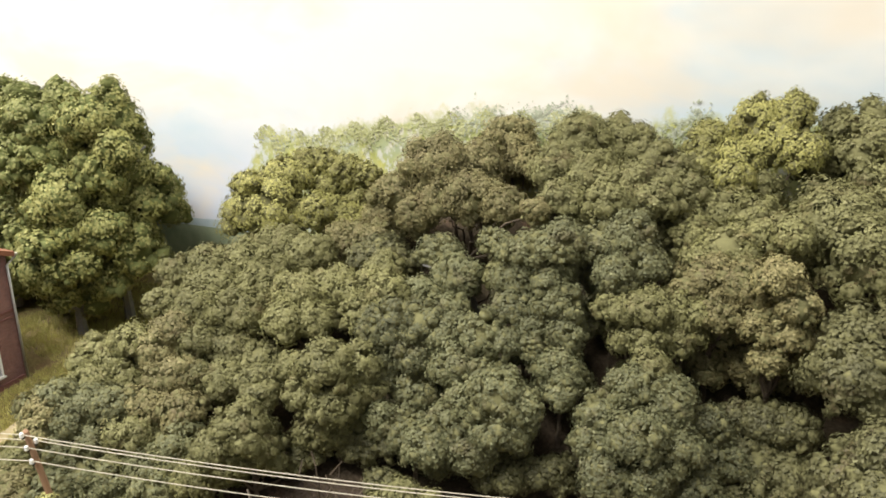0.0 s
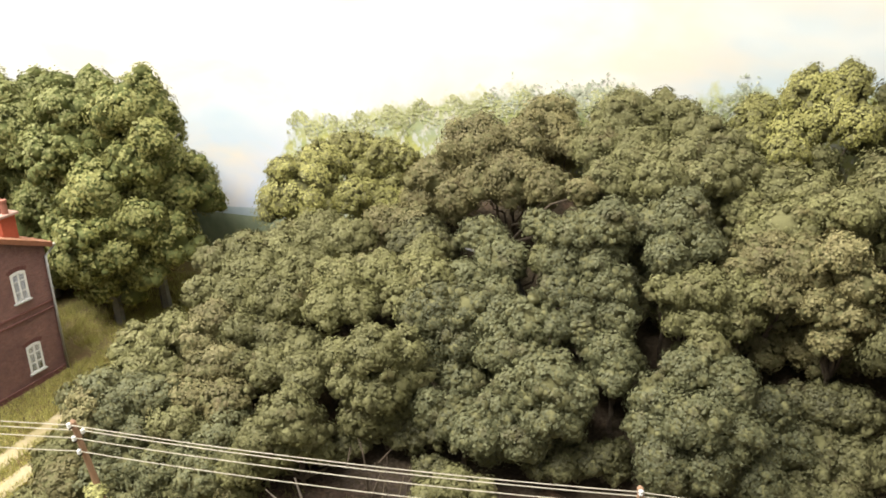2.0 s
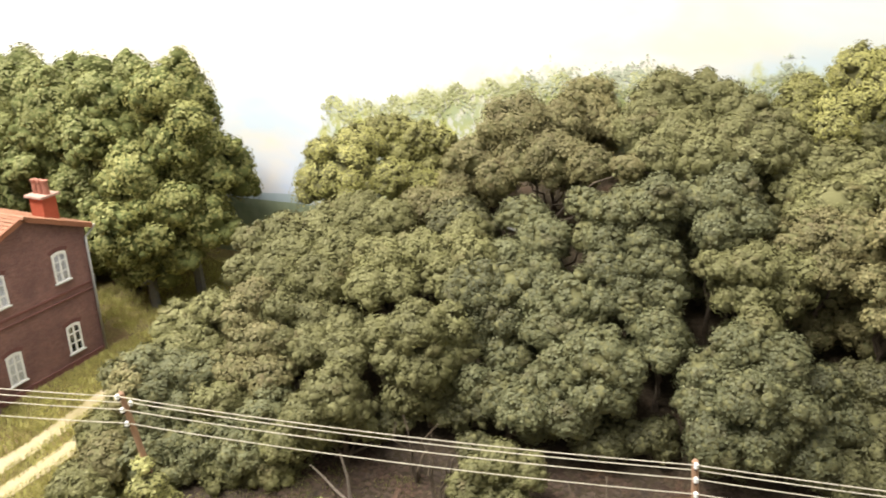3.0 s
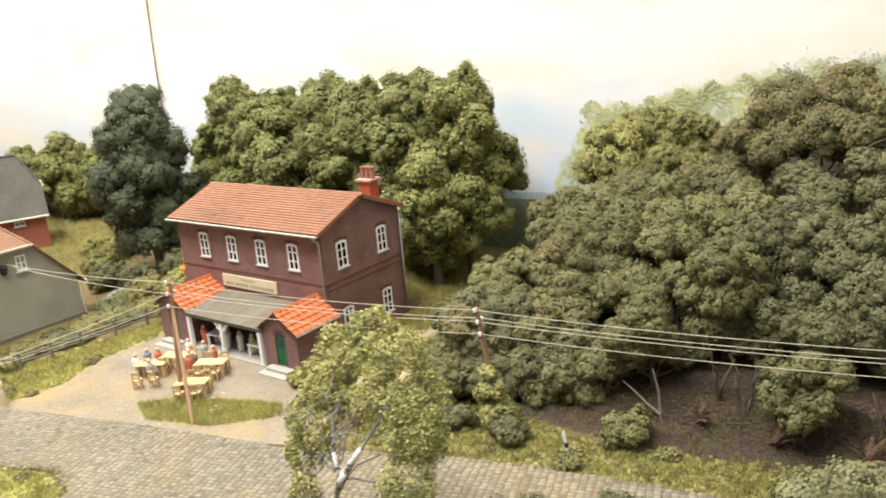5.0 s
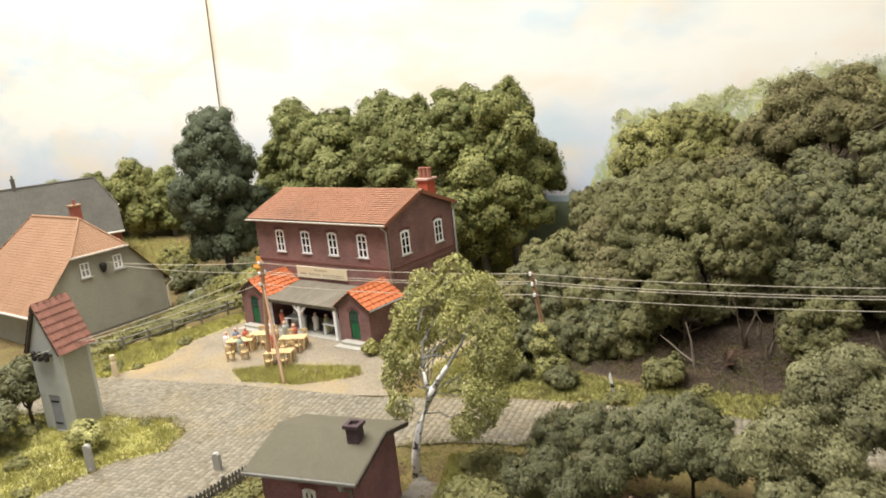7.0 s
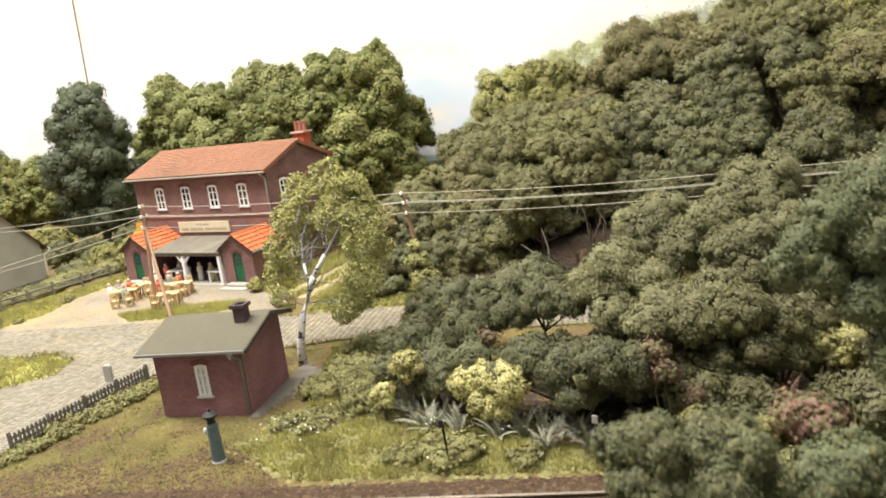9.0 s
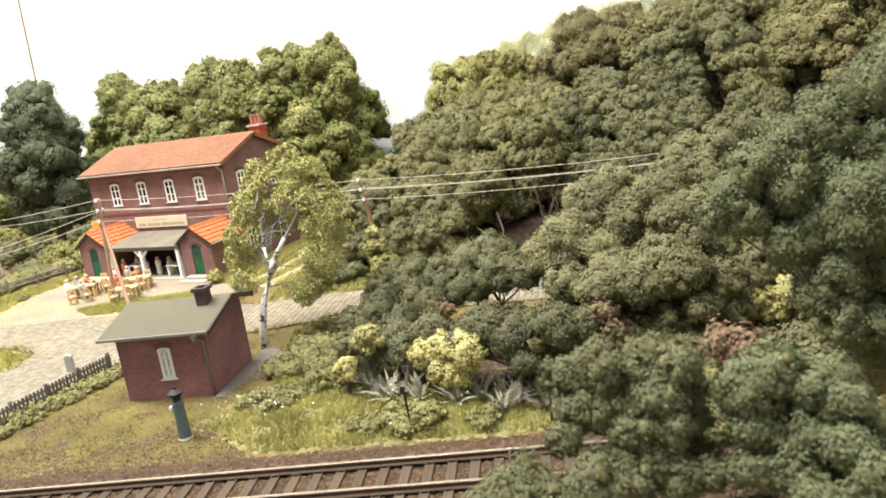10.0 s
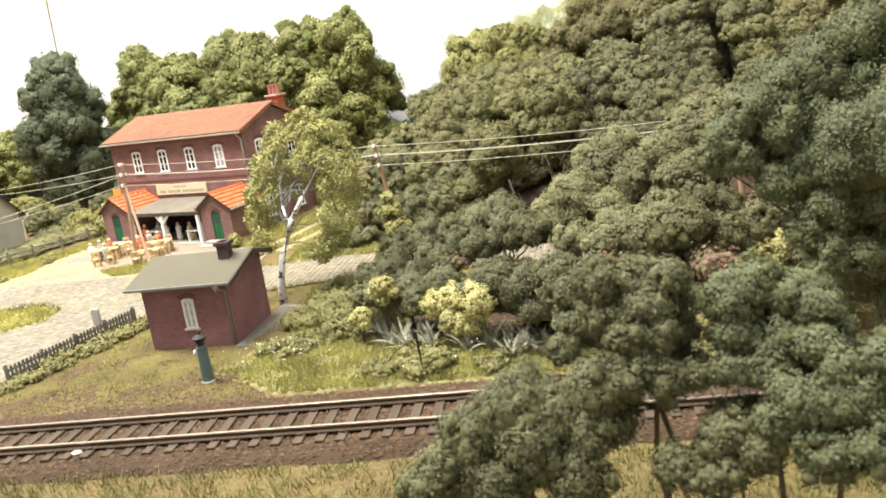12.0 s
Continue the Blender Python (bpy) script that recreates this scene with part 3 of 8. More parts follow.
def build_backdrop():
    """A painted board behind the scenery, bending forward at both ends."""
    me = Mesher()
    pts = [(float(x), board_y(x)) for x in np.concatenate([np.linspace(-175, -60, 48), np.linspace(-55, 15, 8), np.linspace(20, 72, 26)])]
    back = [(x * 1.004, y + 0.6) for x, y in pts]
    me.prism(pts + back[::-1], -3, 62, "z")
    single("backdrop", me.mesh("backdrop", SKY, smooth=False), SKY, "painted backdrop board of cream and pale blue sky", "backdrop", kind="structure")
    # skyline: a hazy hill and field painted on the board
    rng = np.random.default_rng(3)
    b = bpy.data.objects["backdrop"]
    hill = Mesher()
    xs = np.linspace(-150, 30, 90)
    top = 5.1 + 0.25 * np.sin(xs * 0.11) + 0.15 * np.sin(xs * 0.37 + 1) + 0.06 * rng.standard_normal(90)
    for k in range(89):
        yb = [board_y(xs[k]) - 0.05, board_y(xs[k + 1]) - 0.05]
        hill.add([(xs[k], yb[0], 4.2), (xs[k + 1], yb[1], 4.2), (xs[k + 1], yb[1], top[k + 1]), (xs[k], yb[0], top[k])], [(0, 1, 2, 3)])
    part("painted_hill", hill, PAINT_HILL, b, "hazy blue painted skyline")
    field = Mesher()
    top = 4.55 + 0.12 * np.sin(xs * 0.2 + 2)
    for k in range(89):
        yb = [board_y(xs[k]) - 0.1, board_y(xs[k + 1]) - 0.1]
        field.add([(xs[k], yb[0], -1), (xs[k + 1], yb[1], -1), (xs[k + 1], yb[1], top[k + 1]), (xs[k], yb[0], top[k])], [(0, 1, 2, 3)])
    part("painted_field", field, PAINT_FIELD, b, "dull green painted field")
    # twigs and leaves dabbed with a small brush over the painted woods
    def dabs(name, x, z, size, material, label):
        n = len(x)
        a, ln = rng.uniform(0, math.pi, n), size * rng.uniform(0.4, 1.3, n)
        c = np.stack([x, np.full(n, 46.76) - rng.uniform(0, 0.05, n), z], -1)
        du = np.stack([np.cos(a) * ln, 0 * a, np.sin(a) * ln], -1)
        dv = np.stack([-np.sin(a) * ln * 0.5, 0 * a, np.cos(a) * ln * 0.5], -1)
        v = np.stack([c - du, c + dv, c + du, c - dv], 1).reshape(-1, 3)
        part(name, quick_mesh(name, v, np.arange(4 * n).reshape(-1, 4), material), material, b, label, kind="stuff")

    x = rng.choice([-12.6, -11.2, -9.9, -3.0, -4.2, -15.5, -17.0], 900) + rng.normal(0, 0.75, 900)
    z = np.interp(x, [-20, -15, -11.8, -9.5, -7, -4.3, -3, -1], [14.4, 14.9, 15.3, 15.5, 14.6, 14.6, 16.0, 15.0]) + rng.normal(-0.2, 0.42, 900)
    dabs("painted_twigs", x, z, 0.11, PAINT_DARK, "dark green twigs dabbed on the board")
    x = rng.choice(np.linspace(-31.8, -9, 15) + rng.normal(0, 0.4, 15), 2600) + rng.normal(0, 0.55, 2600)
    z = np.interp(x, [-36.5, -35.5, -33.5, -28, -22, -15, -9], [7.0, 9.6, 12.6, 12.8, 14.1, 15.0, 15.2]) - np.abs(rng.normal(0, 0.8, 2600)) + 0.35 * np.sin(x * 2.7)
    dabs("painted_leaves", x, z, 0.13, PAINT_LEAF, "pale yellow-green leaves dabbed on the board")


build_backdrop()

ROAD = [(-90, -6), (-75, -0.5), (-60, 4.4), (-53.3, 6.5), (-48, 8.3), (-42.5, 9.8), (-37.6, 11), (-32.4, 12.2), (-25.7, 15.0), (-21.3, 16.3), (-18.8, 16.9), (-13, 17.9), (-5, 19.4), (30, 26),
        (30, 21), (0, 16.6), (-12.2, 13.9), (-21, 11.2), (-24.8, 9.7), (-30, 6.2), (-31.9, 3.4), (-31.4, -4.6), (-32.6, -14), (-40.5, -14), (-39.9, -3), (-39.7, 0.1), (-38.1, 2.3), (-39.2, 4.3), (-41.6, 4.9),
        (-45.7, 3.5), (-56, -0.6), (-75, -6), (-90, -11)]
YARD = [(-52.2, 7.0), (-51.4, 11), (-52.8, 14), (-52.6, 18.8), (-53.5, 22.6), (-38.6, 22.6), (-36.2, 18.5), (-33.2, 16.2), (-31.6, 12.8), (-37.6, 10.4), (-42.5, 9.3), (-48, 7.8)]
ISLAND = [(-44.4, 11.5), (-42.5, 13.3), (-39.5, 14.4), (-36.4, 15.4), (-35.3, 14.4), (-38.1, 11.7), (-42.1, 10.5)]


def inside(poly, x, y):
    x, y = np.asarray(x, float), np.asarray(y, float)
    hit = np.zeros(x.shape, bool)
    for (x0, y0), (x1, y1) in zip(poly, poly[1:] + poly[:1]):
        cross = (y0 > y) != (y1 > y)
        hit ^= cross & (x < (x1 - x0) * (y - y0) / ((y1 - y0) if y1 != y0 else 1e-9) + x0)
    return hit


def sheet(name, poly, z, material, label, category, thick=0.3):
    me = Mesher().prism(poly, z - thick, z, "z")
    bm_me = me.mesh(name, material)
    return single(name, bm_me, material, label, category, kind="structure")


sheet("yard", YARD, 0.012, GRAVEL, "beige gravel yard in front of the inn", "yard")
road = sheet("road", ROAD, 0.03, JOINT, "pale sandy cobbled village road", "road")
for strip, pts in enumerate(([(-34.9, 16.4), (-33.8, 16.2), (-33.7, 21), (-34.2, 26), (-35.0, 31), (-36.2, 31), (-35.3, 26), (-34.8, 21)],
                             [(-33.0, 16.4), (-31.9, 16.6), (-31.8, 21), (-32.3, 26), (-33.4, 31), (-34.4, 31), (-33.4, 26), (-32.9, 21)])):
    sheet("wheel_track", pts, 0.0 + 0.004 * strip, DIRT_PATH, "sandy wheel rut of a grassy farm track", "path")

TRACK_A, TRACK_DIR = Vector((-18.9, -7.0, 0)), math.radians(19.6)
TU = Vector((math.cos(TRACK_DIR), math.sin(TRACK_DIR), 0))
TN = Vector((-TU.y, TU.x, 0))


def along(s, n, z):
    p = TRACK_A + TU * s + TN * n
    return (p.x, p.y, z)


bed = Mesher()
prof = [(-3.1, -0.25), (-2.2, 0.08), (-1.6, 0.13), (1.6, 0.13), (2.3, 0.08), (3.3, -0.25)]
vs = [along(s, n, z) for s in np.linspace(-75, 65, 71) for n, z in prof]
bed.add(vs, [(i * 6 + k, i * 6 + k + 1, i * 6 + k + 7, i * 6 + k + 6) for i in range(70) for k in range(5)])
ballast_bed = single("ballast_bed", bed, BALLAST, "brown stone ballast bed under the track", "ballast", kind="structure")


def stones(name, rng, pts, size, material, flat=0.7):
    """Loose chippings: little five-sided lumps."""
    n = len(pts)
    base = np.array([(1, 0, 0), (0.2, 0.9, 0.1), (-0.9, 0.3, 0), (-0.5, -0.8, 0.1), (0.5, -0.8, 0), (0.05, 0.05, 0.9)])
    fs = np.array([(0, 1, 5), (1, 2, 5), (2, 3, 5), (3, 4, 5), (4, 0, 5)])
    a, s = rng.uniform(0, 6.28, n), size * rng.uniform(0.55, 1.35, n)
    c, d = np.cos(a), np.sin(a)
    b = base[None] * s[:, None, None] * np.array([1, 1, flat]) * rng.uniform(0.7, 1.3, (n, 6, 3))
    v = np.stack([b[..., 0] * c[:, None] - b[..., 1] * d[:, None], b[..., 0] * d[:, None] + b[..., 1] * c[:, None], b[..., 2]], -1) + pts[:, None]
    f = (fs[None] + 6 * np.arange(n)[:, None, None]).reshape(-1, 3)
    return quick_mesh(name, v.reshape(-1, 3), f, material)


def build_ballast():
    rng = np.random.default_rng(11)
    n = 17500
    s, o = rng.uniform(-14, 28, n), rng.normal(0, 1.6, n).clip(-3.2, 3.4)
    z = np.interp(o, [-3.1, -2.2, -1.6, 1.6, 2.3, 3.3], [-0.22, 0.08, 0.13, 0.13, 0.08, -0.22])
    p = np.array([along(a, b, 0)[:2] for a, b in zip(s, o)])
    part("chippings", stones("chippings", rng, np.column_stack([p, z + 0.008]), 0.07, BALLAST), BALLAST, ballast_bed, kind="stuff")


build_ballast()

# ---------------------------------------------------------------- plants
def unit(rng, n, low=-1.0):
    z = rng.uniform(low, 1, n)
    a = rng.uniform(0, 2 * math.pi, n)
    r = np.sqrt(np.maximum(0, 1 - z * z))
    return np.stack([r * np.cos(a), r * np.sin(a), z], -1)


def even_dirs(rng, n, low):
    i = np.arange(n)
    z = 1 - (i + 0.5) / n * (1 - low)
    a = i * 2.39996 + rng.uniform(0, 6.28)
    r = np.sqrt(1 - z * z)
    d = np.stack([r * np.cos(a), r * np.sin(a), z], -1) + rng.normal(0, 0.13, (n, 3))
    return d / np.linalg.norm(d, axis=1, keepdims=True)


def ball_arrays(level):
    bm = bmesh.new()
    bmesh.ops.create_icosphere(bm, subdivisions=level, radius=1)
    v = np.array([p.co for p in bm.verts])
    f = np.array([[q.index for q in t.verts] for t in bm.faces])
    bm.free()
    return v, f


BALLS = {1: ball_arrays(1), 2: ball_arrays(2)}


def loose_crown(name, rng, lobes, radii, leaves, leaf, material, sub=26, sub_size=0.28, sparse=0.0, low=-0.45):
    """An airy crown: every lobe swells into small heads, and these carry loose hanging leaves."""
    lobes, radii = np.asarray(lobes, float), np.asarray(radii, float)
    cs, rs, own = [], [], []
    mid = lobes.mean(0)
    for j, (c, r) in enumerate(zip(lobes, radii)):
        d = even_dirs(rng, sub, low)
        size = rng.uniform(0.6, 1.35, sub)
        cs.append(c + d * r * (0.70 + 0.22 * rng.random((sub, 1))))
        rs.append(r * sub_size * size)
        own.append(np.full(sub, j))
    cs, rs, own = np.concatenate(cs), np.concatenate(rs), np.concatenate(own)
    away = np.linalg.norm(cs[:, None] - lobes[None], axis=-1) / radii[None]
    away[np.arange(len(cs)), own] = 9
    keep = away.min(1) > 0.84
    cs, rs = cs[keep], rs[keep]
    pick = rng.choice(len(cs), leaves, p=rs ** 2 / (rs ** 2).sum())
    out = cs[pick] - mid
    out /= np.linalg.norm(out, axis=1, keepdims=True) + 1e-9
    d = unit(rng, leaves) + 0.7 * out + np.array([0, 0, 0.25])
    d /= np.linalg.norm(d, axis=1, keepdims=True)
    p = cs[pick] + d * (rs[pick] * rng.uniform(0.88, 1.22 + sparse, leaves))[:, None]
    deep = np.zeros(leaves, bool)
    for c, r in zip(lobes, radii):
        deep |= ((p - c) ** 2).sum(1) < (0.72 * r) ** 2
    p, d = p[~deep], d[~deep]
    n = len(p)
    nrm = 0.7 * d + rng.normal(0, 0.6, (n, 3)) + (0, 0, 0.4)
    nrm /= np.linalg.norm(nrm, axis=1, keepdims=True)
    t = np.cross(nrm, rng.normal(0, 1, (n, 3)))
    t /= np.linalg.norm(t, axis=1, keepdims=True) + 1e-9
    b = np.cross(nrm, t)
    s = (leaf * rng.uniform(0.55, 1.3, n))[:, None]
    tri = np.stack([p - t * s, p + t * s * 0.7 + b * s * 0.75, p + t * s * 0.7 - b * s * 0.75], 1).reshape(-1, 3)
    return quick_mesh(name, tri, np.arange(3 * n).reshape(-1, 3), material)


def clump_crown(name, rng, heads, radii, leaf, material, lump=0.26, squash=0.86, low=-0.55, cover=1.0, spread=0.2, inner=None):
    """A crown of rounded heads: each head swells into small fibre lumps, whose tone shades the gaps, and these carry
    the flocked leaves.
    """
    heads, radii = np.asarray(heads, float), np.asarray(radii, float)
    n = int(4.6 / lump ** 2 * (1 - low) / 2)
    cs, rs, out, own = [], [], [], []
    for j, (c, r) in enumerate(zip(heads, radii)):
        d = even_dirs(rng, n, low)
        shape = rng.uniform(0.86, 1.14, 3) * (1, 1, squash)
        swell = 1 + 0.1 * np.sin(3.1 * d[:, 0] + 2.3 * d[:, 1] + j) + 0.08 * np.sin(5.3 * d[:, 2] + 4.1 * d[:, 0] + 2 * j)
        cs.append(c + d * shape * (r * swell * rng.uniform(0.68, 0.93, n))[:, None])
        rs.append(r * lump * rng.uniform(0.5, 1.45, n))
        out.append(d)
        own.append(np.full(n, j))
    cs, rs, out, own = np.concatenate(cs), np.concatenate(rs), np.concatenate(out), np.concatenate(own)
    if len(heads) > 1:
        away = np.linalg.norm((cs[:, None] - heads[None]) / (1, 1, squash), axis=-1) / radii[None]
        away[np.arange(len(cs)), own] = 9
        keep = away.min(1) > 0.78
        cs, rs, out = cs[keep], rs[keep], out[keep]
    leaves = int(cover * 3.3 * (rs ** 2).sum() / leaf ** 2)
    pick = rng.choice(len(cs), leaves, p=rs ** 2 / (rs ** 2).sum())
    d = unit(rng, leaves) + 0.8 * out[pick] + np.array([0, 0, 0.2])
    d /= np.linalg.norm(d, axis=1, keepdims=True)
    p = cs[pick] + d * (rs[pick] * rng.uniform(0.8, 1.12 + spread, leaves))[:, None]
    if len(heads) > 1:
        sunk = np.zeros(leaves, bool)
        for c, r in zip(heads, radii):
            sunk |= (((p - c) / (1, 1, squash)) ** 2).sum(1) < (0.78 * r) ** 2
        p, d, pick = p[~sunk], d[~sunk], pick[~sunk]
        leaves = len(p)
    nrm = 0.65 * d + 0.65 * out[pick] + rng.normal(0, 0.26, (leaves, 3)) + np.array([0, 0, 0.1])
    nrm /= np.linalg.norm(nrm, axis=1, keepdims=True)
    t = np.cross(nrm, rng.normal(0, 1, (leaves, 3)))
    t /= np.linalg.norm(t, axis=1, keepdims=True) + 1e-9
    b = np.cross(nrm, t)
    s = (leaf * rng.uniform(0.55, 1.35, leaves))[:, None]
    tri = np.stack([p - t * s, p + t * s * 0.75 + b * s * 0.8, p + t * s * 0.75 - b * s * 0.8], 1).reshape(-1, 3)
    hv, hf = BALLS[1]
    iv, jf = BALLS[2]
    m, k, m2, k2 = len(cs), len(hv), len(heads), len(iv)
    lumps = cs[:, None] + hv[None] * (rs[:, None] * rng.normal(0.84, 0.16, (m, k)))[..., None]
    core = heads[:, None] + iv[None] * np.array([1, 1, squash]) * (radii[:, None] * 0.74 * rng.normal(1, 0.05, (m2, k2)))[..., None]
    f = np.arange(3 * leaves).reshape(-1, 3)
    lf = (hf[None] + (3 * leaves + k * np.arange(m))[:, None, None]).reshape(-1, 3)
    cf = (jf[None] + (3 * leaves + k * m + k2 * np.arange(m2))[:, None, None]).reshape(-1, 3)
    mi = np.concatenate([np.zeros(leaves), np.ones(len(lf) + len(cf))])
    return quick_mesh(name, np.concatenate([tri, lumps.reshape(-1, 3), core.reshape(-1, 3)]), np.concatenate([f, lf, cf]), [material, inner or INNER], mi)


def limb(me, rng, a, b, r0, r1, kink=0.12, n=5):
    a, b = Vector(a), Vector(b)
    ln = (b - a).length
    pts = [a.lerp(b, i / (n - 1)) + (Vector(rng.normal(0, kink, 3)) * ln * 0.25 if 0 < i < n - 1 else Vector()) for i in range(n)]
    me.tube(pts, [r0 + (r1 - r0) * i / (n - 1) for i in range(n)], 6)
    return pts


def stems(rng, heads, radii, base, r0, material, parent, joint=0.45):
    """A short trunk that forks to every head of a crown."""
    st = Mesher()
    mid = np.average(heads, axis=0, weights=radii)
    fork = (base[0] + (mid[0] - base[0]) * 0.5, base[1] + (mid[1] - base[1]) * 0.5, base[2] + max(0.15, (min(h[2] for h in heads) - base[2]) * joint))
    limb(st, rng, (base[0], base[1], base[2] - 0.2), fork, r0, r0 * 0.75, 0.1)
    for h, r in zip(heads, radii):
        limb(st, rng, fork, (h[0], h[1], max(h[2] - 0.2 * r, fork[2] + 0.05)), r0 * 0.6, r0 * 0.25, 0.18)
    part("stem", st, material, parent)


def plant(name, label, heads, material, group, leaf, seed, bark=BARK, stem=0.16, category="bush", joint=0.45, foot=None, **look_args):
    """A bush or small tree given by the heads (x, y, z, radius) of its crown; it stands on the ground below them."""
    rng = np.random.default_rng(seed)
    hs = np.array([h[:3] for h in heads], float)
    rad = np.array([h[3] for h in heads], float)
    x, y = foot or tuple(np.average(hs[:, :2], axis=0, weights=rad))
    g = float(ground_z(np.array(x), np.array(y)))
    ob = thing(name, label, category, at(x, y, g), group)
    hs = hs - (x, y, g)
    part("crown", clump_crown("crown", rng, hs, rad, leaf, material, **look_args), material, ob)
    stems(rng, hs, rad, (0, 0, 0), stem, bark, ob, joint)
    return ob


def bush(x, y, z, r, material, label, leaf=0.07, seed=0, squash=0.86, group="bushes on the wooded bank", name="bush", lobes=5, lump=0.27, cover=1.0):
    """A rounded shrub: a dome of heads round a middle at height z."""
    rng = np.random.default_rng(seed)
    d = even_dirs(rng, lobes, -0.35)
    hs = [(x + a * r * 0.55, y + b * r * 0.55, z + c * r * 0.5 * squash, r * rng.uniform(0.48, 0.62)) for a, b, c in d]
    return plant(name, label, hs, material, group, leaf, seed, stem=0.1 + 0.015 * r, lump=lump, squash=squash, cover=cover)


SEEDS = itertools.count(100)
TONES = {LEAF_PALE: "pale olive", LEAF_OLIVE: "brownish olive", LEAF_HILL: "olive-green", LEAF_DARK: "grey-green", LEAF_HILL_SHADED: "deep shaded green", LEAF_MID: "grey-green"}


def hill_bush(material, heads):
    mean = [sum(h[i] for h in heads) / len(heads) for i in range(4)]
    heads = [(x, y, z, r * 1.02) for x, y, z, r in heads] + [(x + 0.2, y + 1.2, z - 1.25 * r, r * 0.9) for x, y, z, r in heads[::3] if z > 2.2]
    heads.append((mean[0], mean[1] + 0.5 * mean[3], mean[2] - 0.3 * mean[3], 1.3 * mean[3]))
    plant("bush", TONES[material] + " flocked bush with rounded heads on the wooded bank", heads, material, "bushes on the wooded bank", 0.074, next(SEEDS), stem=0.14, low=-0.55, squash=0.84, cover=0.72)


hill_bush(LEAF_PALE, [(-26.2, 37.3, 10.0, 1.98), (-26.8, 36.7, 11.6, 0.89), (-25.7, 39.2, 11.5, 1.38)])
hill_bush(LEAF_PALE, [(-25.3, 41.2, 12.1, 1.02), (-24.3, 41.6, 12.1, 0.95), (-22.7, 41.4, 11.8, 1.07), (-21.3, 41.5, 11.7, 0.86), (-23.8, 40.8, 10.6, 1.27), (-22.1, 41.6, 9.7, 1.52)])
hill_bush(LEAF_PALE, [(-21.4, 40.4, 9.0, 1.26), (-23.4, 38.3, 9.9, 1.16)])
hill_bush(LEAF_OLIVE, [(-15.7, 39.0, 13.4, 1.82), (-13.9, 40.2, 12.9, 1.64), (-15.0, 38.4, 11.9, 1.7), (-12.7, 38.3, 12.1, 1.2), (-16.2, 37.2, 11.0, 1.17), (-11.1, 36.7, 12.2, 1.04), (-8.9, 34.3, 12.9, 0.75)])
hill_bush(LEAF_OLIVE, [(-18.2, 39.5, 11.3, 1.55), (-19.7, 40.3, 9.7, 1.29)])
hill_bush(LEAF_OLIVE, [(-18.6, 37.1, 9.0, 1.39), (-21.2, 37.5, 9.0, 0.94)])
hill_bush(LEAF_OLIVE, [(-13.4, 45.1, 13.7, 1.62), (-14.1, 43.0, 13.6, 1.11), (-11.6, 43.0, 12.9, 1.0)])
hill_bush(LEAF_HILL, [(-8.9, 43.6, 14.3, 1.69), (-6.9, 44.4, 14.2, 1.75), (-9.6, 40.7, 13.3, 1.45)])
hill_bush(LEAF_HILL, [(-7.3, 39.8, 13.3, 1.55), (-4.9, 37.3, 13.7, 1.33), (-7.9, 35.7, 13.1, 1.15), (-5.6, 35.0, 13.4, 1.17), (-3.6, 36.7, 13.4, 1.15)])
hill_bush(LEAF_HILL, [(-4.6, 41.3, 14.2, 1.33), (-3.4, 40.8, 13.8, 1.09), (-2.5, 39.3, 13.3, 0.95)])
hill_bush(LEAF_PALE, [(-1.9, 45.0, 14.9, 1.23), (-1.9, 42.7, 13.8, 1.18)])
hill_bush(LEAF_PALE, [(0.3, 43.2, 16.4, 1.36), (1.7, 43.1, 16.7, 1.28), (1.2, 42.7, 15.3, 1.47), (-0.2, 42.4, 14.5, 1.23), (2.5, 41.4, 15.3, 1.16), (-0.4, 40.4, 14.0, 0.95)])
hill_bush(LEAF_HILL, [(-0.9, 39.5, 12.2, 1.51), (0.6, 38.5, 12.2, 1.38)])
hill_bush(LEAF_HILL, [(-2.0, 36.9, 11.7, 1.25), (-0.3, 35.8, 11.6, 1.24), (1.4, 35.7, 12.6, 1.07), (2.3, 34.7, 13.0, 1.0), (-1.4, 34.9, 11.1, 0.95)])
hill_bush(LEAF_OLIVE, [(-0.8, 34.1, 10.7, 1.3), (0.6, 33.7, 10.9, 1.35), (-1.8, 33.3, 10.4, 0.97), (-0.1, 32.9, 9.9, 1.08)])
hill_bush(LEAF_OLIVE, [(1.9, 32.7, 11.7, 1.03), (2.7, 32.5, 10.7, 0.96), (1.3, 32.6, 9.5, 0.93), (2.5, 32.5, 9.4, 1.0), (2.0, 32.3, 8.3, 0.89)])
hill_bush(LEAF_DARK, [(-5.7, 33.7, 11.7, 1.34), (-4.4, 33.9, 12.3, 1.23), (-3.5, 33.5, 11.3, 1.08), (-4.7, 32.6, 11.0, 1.07)])
hill_bush(LEAF_DARK, [(-8.6, 32.5, 11.5, 1.16), (-7.2, 32.7, 11.9, 1.24), (-9.0, 32.2, 10.1, 1.12), (-7.5, 31.6, 10.5, 0.85)])
hill_bush(LEAF_DARK, [(-6.9, 31.2, 9.7, 1.03), (-9.0, 31.3, 9.1, 1.06), (-6.3, 30.9, 8.6, 0.94), (-8.7, 29.8, 8.1, 0.8), (-7.6, 30.0, 8.0, 0.7)])
hill_bush(LEAF_DARK, [(-6.4, 30.0, 7.4, 1.06), (-6.0, 28.9, 6.7, 0.81)])
hill_bush(LEAF_HILL, [(-4.3, 31.1, 10.0, 0.86), (-3.1, 31.4, 10.1, 0.99), (-3.0, 31.1, 8.8, 1.04), (-2.5, 30.1, 8.2, 0.88)])
